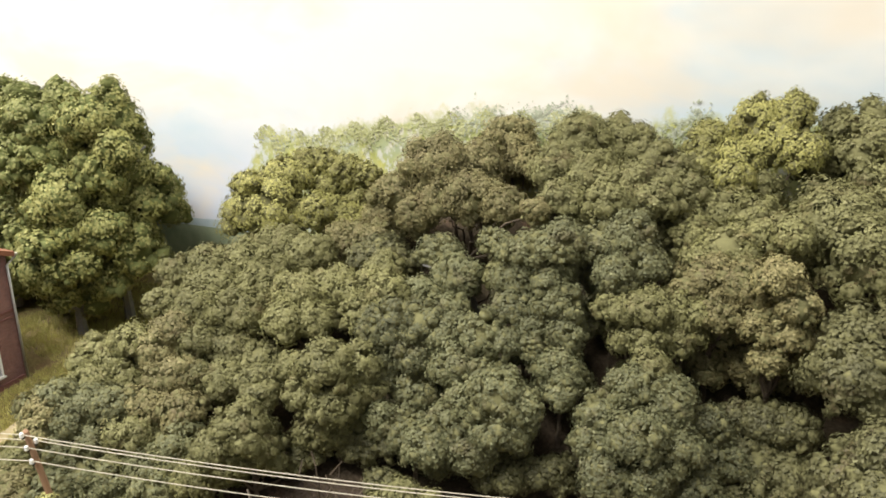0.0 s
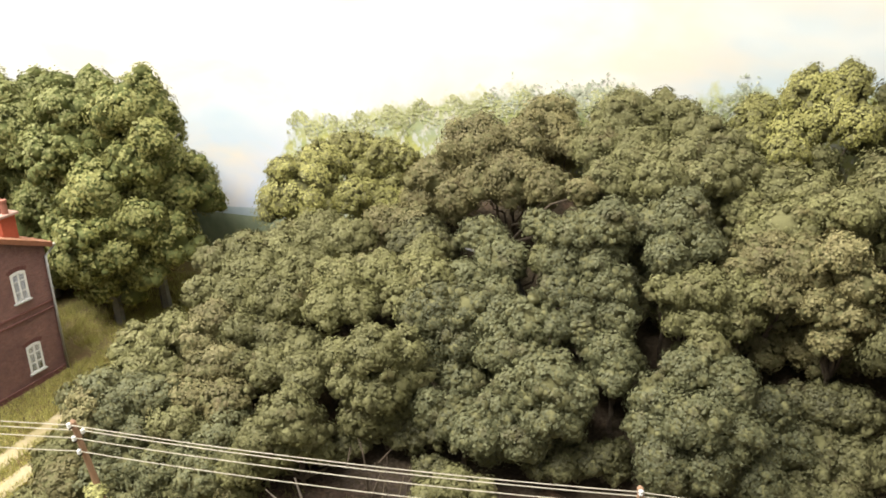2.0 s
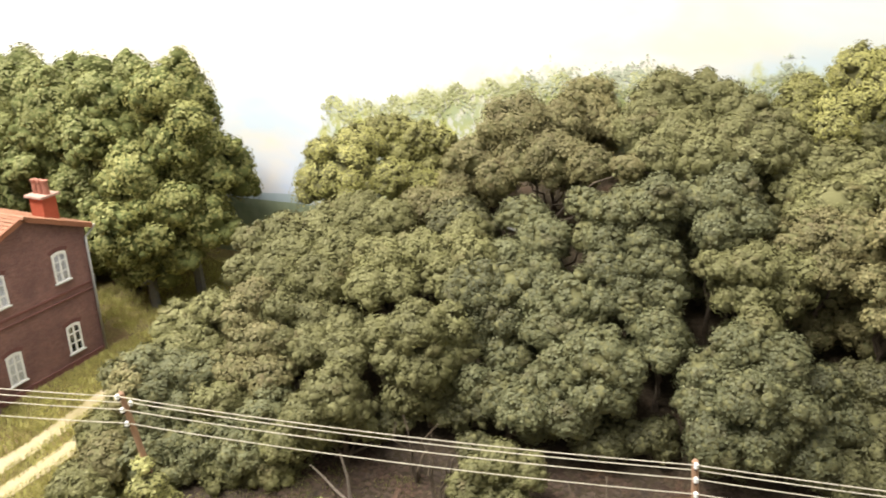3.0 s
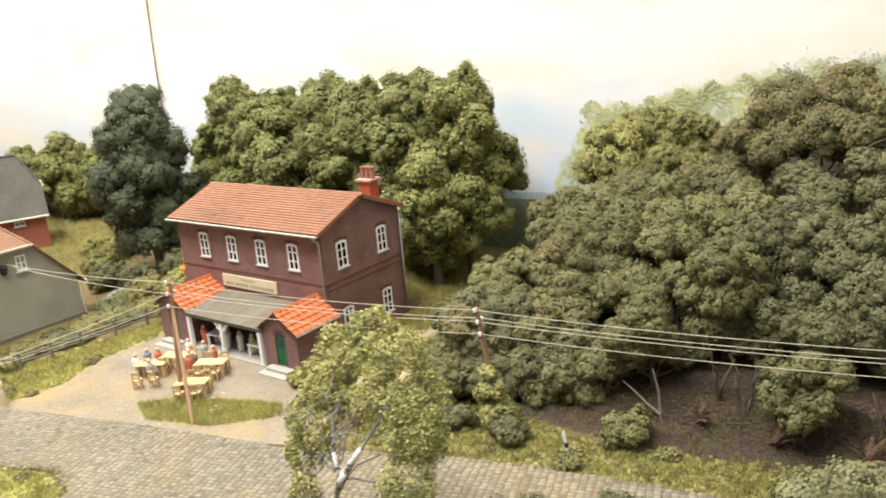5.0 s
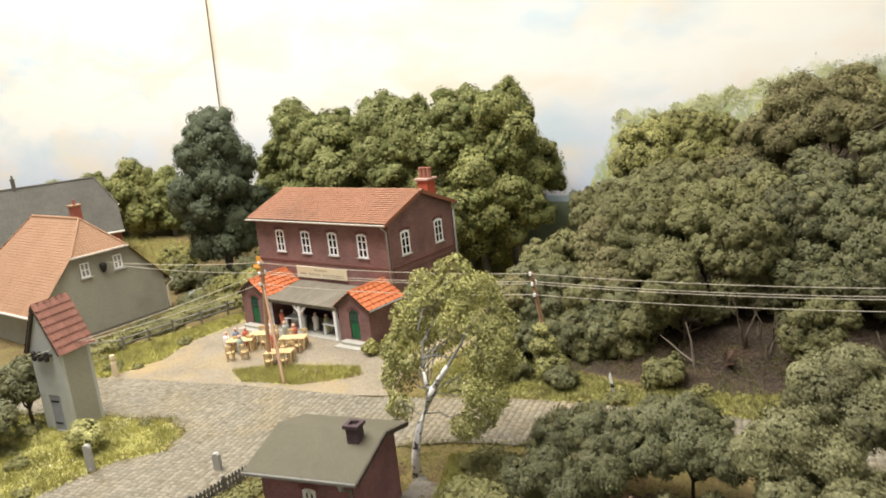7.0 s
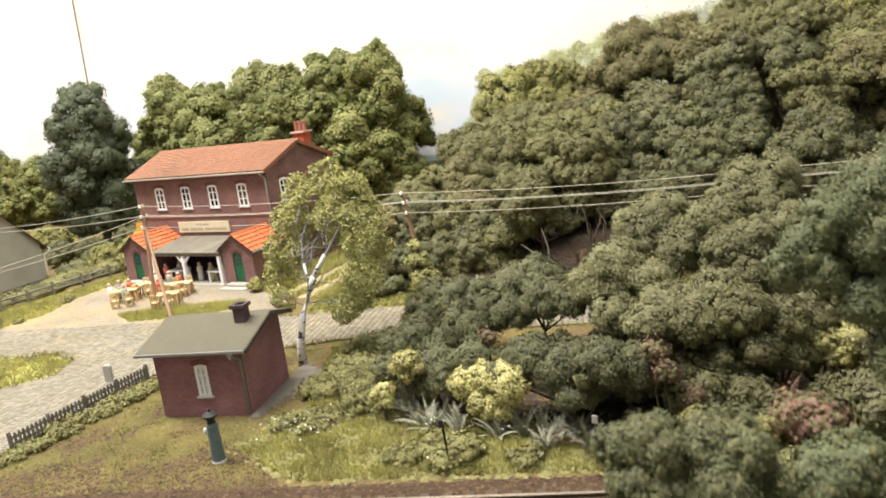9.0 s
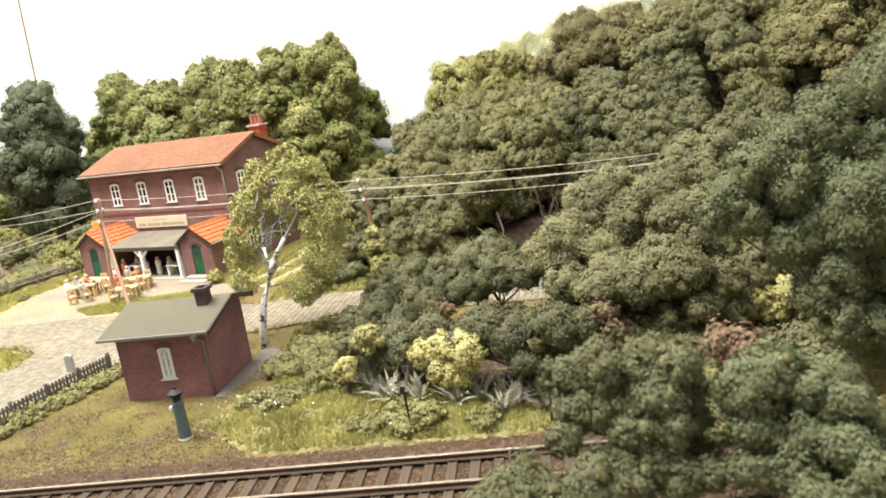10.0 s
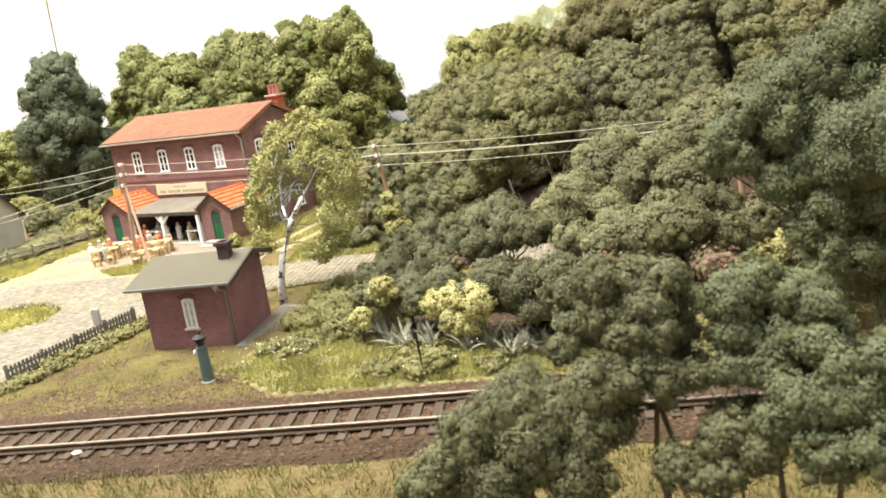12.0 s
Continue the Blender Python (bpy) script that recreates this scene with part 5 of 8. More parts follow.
def birch():
    rng = np.random.default_rng(77)
    ob = thing("birch_tree", "white-barked birch with loose pale green leaves beside the hut", "tree", at(-24.2, 6.3, -0.1))
    lob = [(0.9, 1.2, 8.7), (-0.1, 0.8, 7.9), (1.9, 1.2, 7.9), (0.9, 0.6, 7.6), (2.8, 1.2, 7.0), (-0.8, 0.9, 6.8), (1.5, 0.6, 7.0), (3.3, 1.2, 5.8), (-1.2, 0.8, 5.6), (0.5, 1.9, 6.9), (3.4, 1.0, 4.5), (-1.1, 0.8, 4.4), (3.1, 0.9, 3.4), (0.5, 1.3, 6.3), (2.6, 2.2, 5.2), (-0.5, 0.0, 3.5), (-0.4, 0.4, 5.6), (2.2, 0.9, 2.7)]
    rad = [0.85, 0.95, 1.0, 1.0, 1.0, 0.95, 0.9, 1.0, 0.85, 0.95, 0.85, 0.75, 0.7, 0.8, 0.8, 0.55, 0.7, 0.5]
    lob = [(x, y + 0.45 * max(0, z - 4.2), z) for x, y, z in lob]
    part("crown", loose_crown("crown", rng, lob, rad, 46000, 0.064, LEAF_BIRCH, sub=14, sub_size=0.4, sparse=0.4, low=-0.9), LEAF_BIRCH, ob)
    mt, nt, bs = shader("birch_bark")
    n = noise_node(nt, 260, 3, 0.6, stretch=(1, 1, 1.6))
    nt.links.new(ramp(nt, n.outputs["Fac"], [(0.40, (0.05, 0.045, 0.04)), (0.46, (0.72, 0.70, 0.66)), (1.0, (0.82, 0.81, 0.78))]), bs.inputs["Base Color"])
    bs.inputs["Roughness"].default_value = 0.75
    st = Mesher()
    main = [(-0.1, 0, -0.2), (-0.05, 0.05, 1.2), (0.25, 0.2, 2.6), (0.95, 0.3, 4.0), (1.25, 0.35, 4.6)]
    st.tube(main, [0.26, 0.19, 0.17, 0.16, 0.15], 9)
    st.tube([(1.2, 0.35, 4.5), (1.6, 0.45, 5.1), (1.95, 0.55, 5.6)], [0.14, 0.12, 0.1], 8)
    st.tube([(1.1, 0.33, 4.3), (0.8, 0.38, 4.7), (0.7, 0.42, 5.2)], [0.1, 0.08, 0.06], 8)
    part("trunk", st, mt, ob, "white bark with black flecks", smooth=True)
    br = Mesher()
    br.tube([(1.9, 0.55, 5.5), (2.4, 1.1, 6.5), (2.7, 2.2, 7.8)], [0.07, 0.05, 0.02], 6).tube([(0.7, 0.42, 5.1), (0.3, 1.0, 6.2), (0.5, 2.6, 8.6)], [0.06, 0.045, 0.02], 6)
    for k in range(16):
        z = rng.uniform(2.4, 7.5)
        tgt = lob[k % len(lob)]
        limb(br, rng, (0.6, 0.45, min(max(z, 3.2), tgt[2])), tgt, 0.035, 0.015, 0.2)
    part("branch", br, BARK_GREY, ob)
    root = Mesher().ball((0.1, 0, 0.03), 0.4, 12, 6, (1.1, 0.8, 0.35))
    part("root_mound", root, ASH, ob, "grey earth round the roots")


birch()

# coloured garden shrubs by the track
def yellow_shrub(label, heads, material=LEAF_YELLOW):
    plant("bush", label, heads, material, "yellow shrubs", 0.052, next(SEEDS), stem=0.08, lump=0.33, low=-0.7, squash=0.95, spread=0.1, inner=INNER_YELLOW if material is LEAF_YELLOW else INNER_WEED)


yellow_shrub("bright yellow flowering shrub beside the railway track", [(-12.8, 2.4, 1.7, 0.66), (-12.1, 2.2, 1.0, 0.66), (-11.1, 2.3, 1.8, 0.74), (-12.1, 2.5, 1.9, 0.66), (-11.4, 2.2, 0.9, 0.5)])
yellow_shrub("small lemon-yellow shrub beside the track", [(-15.5, 2.4, 2.4, 0.46), (-15.85, 2.3, 2.1, 0.34), (-15.2, 2.5, 2.05, 0.32), (-15.5, 2.3, 1.8, 0.3)])
yellow_shrub("low lemon-yellow shrub beside the track", [(-16.35, 1.8, 1.25, 0.38), (-16.75, 1.8, 1.05, 0.28), (-16.2, 1.7, 0.9, 0.28)])
yellow_shrub("yellow-leaved shrub half hidden among dark shrubs", [(-1.7, 5.2, 2.6, 0.45), (-0.9, 5.3, 3.0, 0.52), (0.0, 5.4, 3.1, 0.55), (0.7, 5.4, 2.8, 0.42), (-0.4, 5.2, 2.5, 0.45)])
yellow_shrub("low olive-yellow shrub among the dark shrubs by the track", [(-4.2, 1.4, 1.5, 0.5), (-3.5, 1.2, 1.2, 0.5), (-4.7, 1.2, 0.9, 0.4), (-2.2, 1.6, 1.4, 0.4)], WEED_STRAW)
for k, (x, y, z, r) in enumerate(((-0.5, -7.4, 6.3, 0.42), (-0.1, -7.6, 6.2, 0.35), (-5.6, 2.0, 3.6, 0.34), (-5.2, 1.8, 3.0, 0.36), (-12.6, 4.0, 2.9, 0.35), (-4.5, 2.2, 2.0, 0.3))):
    plant("withered_shrub", "withered rust-brown sprig among the green shrubs", [(x, y, z, r)], LEAF_RUST, "withered sprigs", 0.06, 640 + k, stem=0.04, lump=0.4, low=-0.6, spread=0.9, cover=0.7)
for k, (x, y, r) in enumerate(((-3.4, 0.2, 0.9), (-1.6, 0.6, 1.1), (0.2, 0.4, 1.0), (1.8, 1.4, 1.2), (-2.6, 2.6, 0.9), (-5.4, 1.0, 0.6), (0.2, 2.4, 1.2))):
    bush(x, y, 0.35 * r, r, LEAF_HILL, "low dull olive mound of weeds beside the track", seed=650 + k, leaf=0.07, group="olive weed mounds", squash=0.6)
for k, (x, y, z, r, mt, lab) in enumerate([(-42.5, 0.3, 0.8, 0.95, LEAF_IVY, "small pale green bush beside the tower"), (-24.5, 18.9, 0.8, 0.95, LEAF_IVY, "yellow-green ivy bush at the foot of the pole"), (-24.6, 18.75, 1.9, 0.7, LEAF_IVY, "ivy climbing round the telegraph pole"), (-24.75, 18.8, 2.9, 0.45, LEAF_IVY, "ivy at the top of its climb up the pole"),
                                           (-53.9, 20.6, 1.2, 0.9, LEAF_IVY, "pale ivy bush beside the inn porch"), (-53.9, 21.2, 2.6, 0.7, LEAF_IVY, "pale ivy climbing the inn wall"), (-18.2, 20.4, 0.5, 1.2, LEAF_HILL, "low green bush at the edge of the bank"),
                                           (-37.4, 17.6, 0.4, 0.6, GRASS, "tuft of ochre weeds beside the porch steps"), (-47.6, -2.2, 1.7, 1.5, LEAF_DARK, "dark leafy bush beside the tower"), (-49.2, 0.6, 2.6, 1.6, LEAF_DARK, "dark leafy bush behind the tower"), (-50.4, -3.0, 1.4, 1.6, LEAF_DARK, "dark leafy bush at the road")]):
    bush(x, y, z, r, mt, lab, seed=660 + k, leaf=0.075, group="", lobes=6)
for k, (x, y, z, r) in enumerate([(-60.5, 23.5, 0.8, 1.4), (-63.5, 24.5, 1.0, 1.6), (-58.8, 25.5, 0.9, 1.5), (-67.5, 24.0, 0.8, 1.5), (-71, 26, 1.0, 1.8), (-55.6, 24.6, 1.0, 1.3), (-76, 29, 1.0, 2.0), (-61.5, 27.5, 1.2, 1.8)]):
    bush(x, y, z, r, LEAF_DARK if k % 2 else GRASS_OLIVE, "low shrub in the cottage garden", seed=720 + k, leaf=0.075, group="garden shrubs", lobes=6)


def ferns():
    """Fern plants: arching fronds of paired leaflets."""
    rng = np.random.default_rng(5)
    def frond(ln):
        vs, fs = [], []
        n = 15
        for i in range(n):
            f = i / (n - 1)
            c = np.array([ln * f, 0, ln * (0.75 * f - 0.35 * f * f)])
            w = ln * 0.3 * (1 - f) ** 0.8 + 0.015
            for sgn in (-1, 1):
                k = len(vs)
                vs += [c, c + (0.065 * ln, 0, 0.01), c + (0.09 * ln, sgn * w, -0.02)]
                fs.append((k, k + 1, k + 2))
        return vs, fs
    for k, (x, y) in enumerate([(-16.4, 3.0), (-15.6, 2.2), (-14.9, 1.9), (-15.9, 2.7), (-14.3, 1.6), (-13.9, 2.2), (-10.6, 2.0), (-9.9, 2.2), (-9.2, 2.0), (-8.5, 2.3), (-11.4, 1.6), (-8.0, 1.6), (-13.0, 1.5), (-7.2, 1.8), (-9.4, 1.2)]):
        me = Mesher()
        for j in range(9):
            me.m = Matrix.Rotation(rng.uniform(0, 6.28), 4, "Z") @ Matrix.Rotation(rng.uniform(-1.1, 0.1), 4, "Y")
            vs, fs = frond(rng.uniform(0.6, 1.1))
            me.add([tuple(p) for p in vs], fs)
        for j in range(5):
            ln = rng.uniform(0.8, 1.5)
            me.m = Matrix.Rotation(rng.uniform(0, 6.28), 4, "Z") @ Matrix.Rotation(rng.uniform(-0.9, 0.0), 4, "Y")
            me.add([(0, -0.03, 0), (0.6 * ln, -0.045, 0.12 * ln), (ln, 0, 0.1 * ln), (0.6 * ln, 0.045, 0.12 * ln), (0, 0.03, 0)], [(0, 1, 2, 3, 4)])
        single("fern", me, LEAF_SAGE, "grey-green fern with arching fronds beside the track", "fern", at(x, y, 0.02), "ferns")
    for k, (x, y, s) in enumerate([(-5.4, 4.4, 0.7), (-1.9, 3.4, 0.8), (-8.9, 1.5, 0.5), (-4.0, 5.4, 0.6), (-12, 22.5, 0.9), (-8.4, 22.6, 1.0), (-6.6, 22.0, 0.8), (-15.5, 22.8, 0.7)]):
        me = Mesher()
        for j in range(9):
            me.m = Matrix.Rotation(rng.uniform(0, 6.28), 4, "Z") @ Matrix.Rotation(rng.uniform(-0.9, 0.1), 4, "Y")
            vs, fs = frond(s * rng.uniform(0.9, 1.6))
            me.add([tuple(p) for p in vs], fs)
        g = float(ground_z(np.array(x), np.array(y)))
        single("dry_fern", me, LEAF_RUST, "rust-brown dead fern under the shrubs", "fern", at(x, y, g + (1.2 if y < 6 and x > -6 else 0.05)), "dead ferns")


ferns()


def grass_patch(name, polys, count, height, material, label, seed, hole=None, kind="stuff", clump=0.0):
    rng = np.random.default_rng(seed)
    count = int(count * 1.6)
    xs, ys = [], []
    got = 0
    lo = np.min([np.min(p, 0) for p in polys], 0)
    hi = np.max([np.max(p, 0) for p in polys], 0)
    while got < count:
        x, y = rng.uniform(lo[0], hi[0], 20000), rng.uniform(lo[1], hi[1], 20000)
        ok = np.zeros(len(x), bool)
        for p in polys:
            ok |= inside([tuple(q) for q in p], x, y)
        for hpoly in hole or []:
            ok &= ~inside(hpoly, x, y)
        if clump:
            ok &= (np.sin(x * 2.3 + np.sin(y * 1.7)) * np.cos(y * 2.1 + np.sin(x * 1.3)) + rng.normal(0, 0.5, len(x))) > clump
        xs.append(x[ok]), ys.append(y[ok])
        got += ok.sum()
    x, y = np.concatenate(xs)[:count], np.concatenate(ys)[:count]
    z = np.maximum(ground_z(x, y), -0.12)
    a, ln = rng.uniform(0, 6.28, count), height * rng.uniform(0.45, 1.25, count)
    lean = rng.normal(0, 0.45, (count, 2)) * ln[:, None]
    w = 0.017
    p = np.stack([x, y, z], -1)
    side = np.stack([np.cos(a) * w, np.sin(a) * w, 0 * a], -1)
    tip = p + np.column_stack([lean, ln])
    v = np.stack([p - side, p + side, tip], 1).reshape(-1, 3)
    return single(name, quick_mesh(name, v, np.arange(3 * count).reshape(-1, 3), material), material, label, "grass", kind=kind)


VERGE = [(-26, 15.2), (-21.3, 16.6), (-18.8, 17.2), (-13, 18.2), (-5, 19.7), (2, 21.0), (2, 23.6), (-5, 22.8), (-9, 22.0), (-14, 20.7), (-20, 19.5), (-24, 20.4), (-28, 21.0), (-31.4, 17.0), (-30.0, 14.0)]
TRACKSIDE = [(-21.4, -1.8), (-17.2, -3.2), (-7.0, 0.3), (-3, 1.6), (-3, 3.0), (-8, 3.0), (-14.5, 3.0), (-17.2, 6.2), (-21.5, 9.0), (-23.2, 8.0), (-22.6, 5.2), (-20.0, 3.6), (-20.8, 1.0)]
HUTLAWN = [(-31.0, -7.6), (-27, -9.0), (-21.6, -5.6), (-17.5, -3.6), (-20.8, -1.2), (-22.0, 0.0), (-26.2, -1.6), (-27.2, 3.6), (-24.8, 6.4), (-24.8, 8.8), (-29.6, 5.4), (-31.0, 2.8)]
TOWERLAWN = [(-52, -8), (-40.4, -8), (-40.2, -2.6), (-40.0, 0.1), (-38.5, 2.3), (-39.5, 4.0), (-41.6, 4.5), (-45.7, 3.2), (-52, 0.6)]
FRONTLAWN = [(-40, -19), (-24, -11.2), (-11.5, -7.2), (-4, -4.6), (6, -2), (6, -20), (-10, -22)]
FENCEVERGE = [(-58.5, 7.4), (-52.2, 6.9), (-51.4, 10.8), (-52.9, 14.2), (-52.9, 19.4), (-55.0, 21.0), (-56.2, 14), (-57.5, 10)]
INNSIDE = [(-38.4, 18.4), (-34.7, 16.3), (-34.6, 21), (-35.1, 26), (-36.0, 31), (-36.8, 34), (-38.2, 34), (-38.6, 30.5)]
PATHMID = [(-34.05, 16.4), (-32.75, 16.4), (-32.65, 21), (-33.1, 26), (-34.0, 31), (-35.4, 31), (-34.5, 26), (-33.95, 21)]
PATHSIDE = [(-32.15, 16.6), (-29.0, 17.4), (-28.6, 24), (-29.5, 32), (-33.2, 33), (-32.65, 26), (-32.1, 21)]
MEADOW = [(-98, 22), (-76, 20), (-74, 30), (-80, 40), (-108, 38)]
grass_patch("island_grass", [ISLAND], 6500, 0.34, GRASS, "tall yellow-green grass strip beside the inn yard", 21)
grass_patch("verge_grass", [VERGE], 14000, 0.22, GRASS_DEEP, "olive roadside grass below the wooded bank", 22)
grass_patch("bank_grass", [[(-26, 20.6), (-14, 20.6), (-4, 22.2), (-4, 25.5), (-12, 24.6), (-20, 23.8), (-26, 22.6)]], 3200, 0.2, GRASS_DEEP, "thin dark grass in the leaf litter of the bank", 34, clump=0.25)
grass_patch("verge_tufts", [VERGE], 6500, 0.28, GRASS, "yellow-green grass tufts along the road", 23, clump=0.35)
grass_patch("trackside_grass", [TRACKSIDE], 22000, 0.22, GRASS, "yellow-green grass along the railway track", 24, clump=-0.2)
grass_patch("trackside_weeds", [TRACKSIDE], 13000, 0.2, WEED_PALE, "olive weeds along the railway track", 25)


def turf(name, polys, count, size, material, label, seed):
    """Trodden turf: a crumbly felt of short flock."""
    rng = np.random.default_rng(seed)
    lo, hi = np.min([np.min(p, 0) for p in polys], 0), np.max([np.max(p, 0) for p in polys], 0)
    x, y = rng.uniform(lo[0], hi[0], count), rng.uniform(lo[1], hi[1], count)
    jx, jy = x + rng.normal(0, 0.22, count), y + rng.normal(0, 0.22, count)
    ok = np.zeros(count, bool)
    for p in polys:
        ok |= inside(p, jx, jy)
    x, y = x[ok], y[ok]
    single(name, stones(name, rng, np.column_stack([x, y, ground_z(x, y) - 0.01]), size, material, 0.5), material, label, "grass", kind="stuff")


for k, (tag, poly, count, mt, what) in enumerate((("island_moss", ISLAND, 5000, GRASS, "in the grass strip beside the yard"), ("verge_moss", VERGE, 9000, GRASS_OLIVE, "on the verge below the wooded bank"), ("trackside_moss", TRACKSIDE, 12000, WEED_STRAW, "along the railway track"),
                                                   ("tower_moss", TOWERLAWN, 7000, GRASS, "round the transformer tower"), ("fence_moss", FENCEVERGE, 4000, GRASS, "along the garden fence"))):
    turf(tag, [poly], count, 0.16, mt, "soft crumbly moss " + what, 60 + k)
# litter crumbs with shade in their colour, over bright ground below the plants
turf("shrub_litter", [[(-17, 3.4), (-13, 2.7), (-6, 2.8), (0, 3.5), (2, 12), (-8, 11), (-14.5, 9.6), (-17.5, 6.8)]], 11000, 0.14, LITTER_SHADED, "crumbled leaf litter under the shrubs, darkened for shade", 72)
turf("bank_litter", [[(-28, 20.4), (-14, 20.2), (2, 22.0), (4, 28), (-10, 26), (-28, 25)]], 12000, 0.13, LITTER_SHADED, "crumbled leaf litter under the bushes, darkened for shade", 71)
turf("hut_lawn", [HUTLAWN], 32000, 0.095, LAWN, "short trodden olive turf round the hut", 26)
grass_patch("tower_grass", [TOWERLAWN], 12000, 0.26, GRASS_OLIVE, "green grass round the transformer tower", 27, hole=[[(-48, 0), (-44.8, 0), (-44.6, 3.6), (-48, 3.6)]])
grass_patch("tower_tufts", [TOWERLAWN], 9000, 0.3, GRASS, "yellow-green grass tufts round the transformer tower", 28, clump=0.3)
grass_patch("front_grass", [FRONTLAWN], 24000, 0.3, GRASS_DEEP, "olive-green grass in front of the railway track", 29, clump=-0.3)
grass_patch("fence_grass", [FENCEVERGE], 10000, 0.3, GRASS, "yellow-green grass along the garden fence", 30)
grass_patch("innside_grass", [INNSIDE, PATHMID, PATHSIDE], 14000, 0.36, GRASS, "yellow-green grass beside the farm track", 31)
TREESIDE = [(-39.5, 32), (-33.4, 33), (-29.6, 32.2), (-29.0, 38), (-32, 44), (-46, 44.5), (-46, 33.5)]
grass_patch("treeside_grass", [TREESIDE], 11000, 0.5, GRASS, "yellow-green grass under the tall trees", 33, clump=-0.35)
grass_patch("meadow_grass", [MEADOW], 9000, 0.6, GRASS, "dry golden meadow grass", 32)


def flowers():
    rng = np.random.default_rng(8)
    spots = []
    for cx, cy, s, n in ((-19.4, -0.2, 1.0, 60), (-42.6, 2.4, 0.9, 25), (-39.2, 13.4, 0.9, 24), (-14.0, 1.2, 0.4, 14), (-12.0, -0.4, 1.2, 8), (-41.5, -2.0, 1.2, 25)):
        q = rng.normal(0, s, (n, 2)) * (1, 0.6) + (cx, cy)
        spots += [(a, b, rng.uniform(0.35, 0.7)) for a, b in q]
    single("flower_heads", stones("flower_heads", rng, np.array(spots), 0.031, FLOWER, 0.8), FLOWER, "scattered small white flower heads in the grass", "flowers", kind="stuff")


flowers()


def weed_tuft(x, y, r, material, label, seed):
    """A soft low cushion of fine weed: a few flat mossy heads."""
    rng = np.random.default_rng(seed)
    g = float(ground_z(np.array(x), np.array(y)))
    k = 3 if r < 0.8 else 4
    a = rng.uniform(0, 6.28) + np.arange(k) * 6.283 / k
    hs = np.stack([np.cos(a) * r * 0.5, np.sin(a) * r * 0.45, np.full(k, 0.08 * r) + rng.uniform(0, 0.16, k) * r], -1)
    rad = r * rng.uniform(0.42, 0.62, k)
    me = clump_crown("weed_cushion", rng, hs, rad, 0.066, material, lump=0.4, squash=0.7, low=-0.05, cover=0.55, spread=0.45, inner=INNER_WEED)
    return single("weed_cushion", me, material, label, "weeds", at(x, y, g), "weed cushions")


def cushions():
    """Low soft cushions of yellow-green weed between hut and track."""
    rng = np.random.default_rng(15)
    k = 0
    while k < 26:
        x, y = rng.uniform(-22.0, -7.5), rng.uniform(-2.4, 8.6)
        if not (inside(TRACKSIDE, x, y) or inside(BIRCHLAWN, x, y)) or (y > 0.9 and x > -16.5) or (y < 0.4 and rng.random() < 0.7):
            continue
        weed_tuft(x, y, rng.uniform(0.45, 1.2), (WEED_OLIVE, WEED_STRAW, WEED_OLIVE, WEED_OLIVE, WEED_STRAW)[k % 5], "low soft cushion of yellow-green weeds along the track", 800 + k)
        k += 1
    k = 0
    while k < 16:
        x, y = rng.uniform(-21.5, -16.5), rng.uniform(1.5, 8.6)
        if inside(BIRCHLAWN, x, y) and (x + 21.9) ** 2 + (y - 6) ** 2 > 1.5:
            weed_tuft(x, y, rng.uniform(1.0, 1.5), WEED_OLIVE, "rounded mound of pale olive weeds beside the birch", 1100 + 3 * k + 2)
            k += 1


BIRCHLAWN = [(-24.2, 8.7), (-22.0, 9.8), (-18.8, 9.4), (-16.6, 7.2), (-17.0, 3.0), (-20.0, 1.0), (-22.0, 4.4)]
grass_patch("birch_lawn", [BIRCHLAWN], 15000, 0.24, GRASS_OLIVE, "olive grass round the birch tree", 44)
grass_patch("birch_tufts", [BIRCHLAWN], 5000, 0.3, GRASS, "yellow-green grass tufts round the birch tree", 45, clump=0.1)
cushions()


def yard_chips():
    rng = np.random.default_rng(19)
    x, y = rng.uniform(-54, -31, 14000), rng.uniform(7, 22.5, 14000)
    ok = inside(YARD, x, y) & ~inside(ROAD, x, y)
    p = np.column_stack([x[ok], y[ok], np.full(ok.sum(), 0.005)])
    single("yard_chippings", stones("yard_chippings", rng, p, 0.055, CHIP), CHIP, "loose grey and beige gravel chippings on the yard", "gravel", kind="stuff")


yard_chips()

for x, y, r in ((-23.0, -9.3, 0.2), (-22.3, -9.15, 0.13), (-21.3, -9.0, 0.18)):
    single("white_stone", Mesher().ball((0, 0, r * 0.3), r, 7, 4, (1.2, 0.8, 0.5)), STONE_WHITE, "small white stone lying on the ballast", "stone", at(x, y, 0.13, 40 * x), "white stones")

for k, (x, y, z, r) in enumerate([(-28.6, 18.9, 0.8, 1.3), (-27.0, 17.6, 0.4, 1.0), (-29.4, 21.6, 1.4, 1.6), (-26.0, 18.0, 0.5, 0.8), (-30.2, 24.4, 1.3, 1.5), (-23.2, 17.9, 0.4, 0.9)]):
    bush(x, y, z, r, LEAF_DARK if k % 2 else LEAF_HILL, "low olive bush at the foot of the bank", seed=850 + k, leaf=0.075, group="low bushes below the bank", lobes=6, squash=0.7)


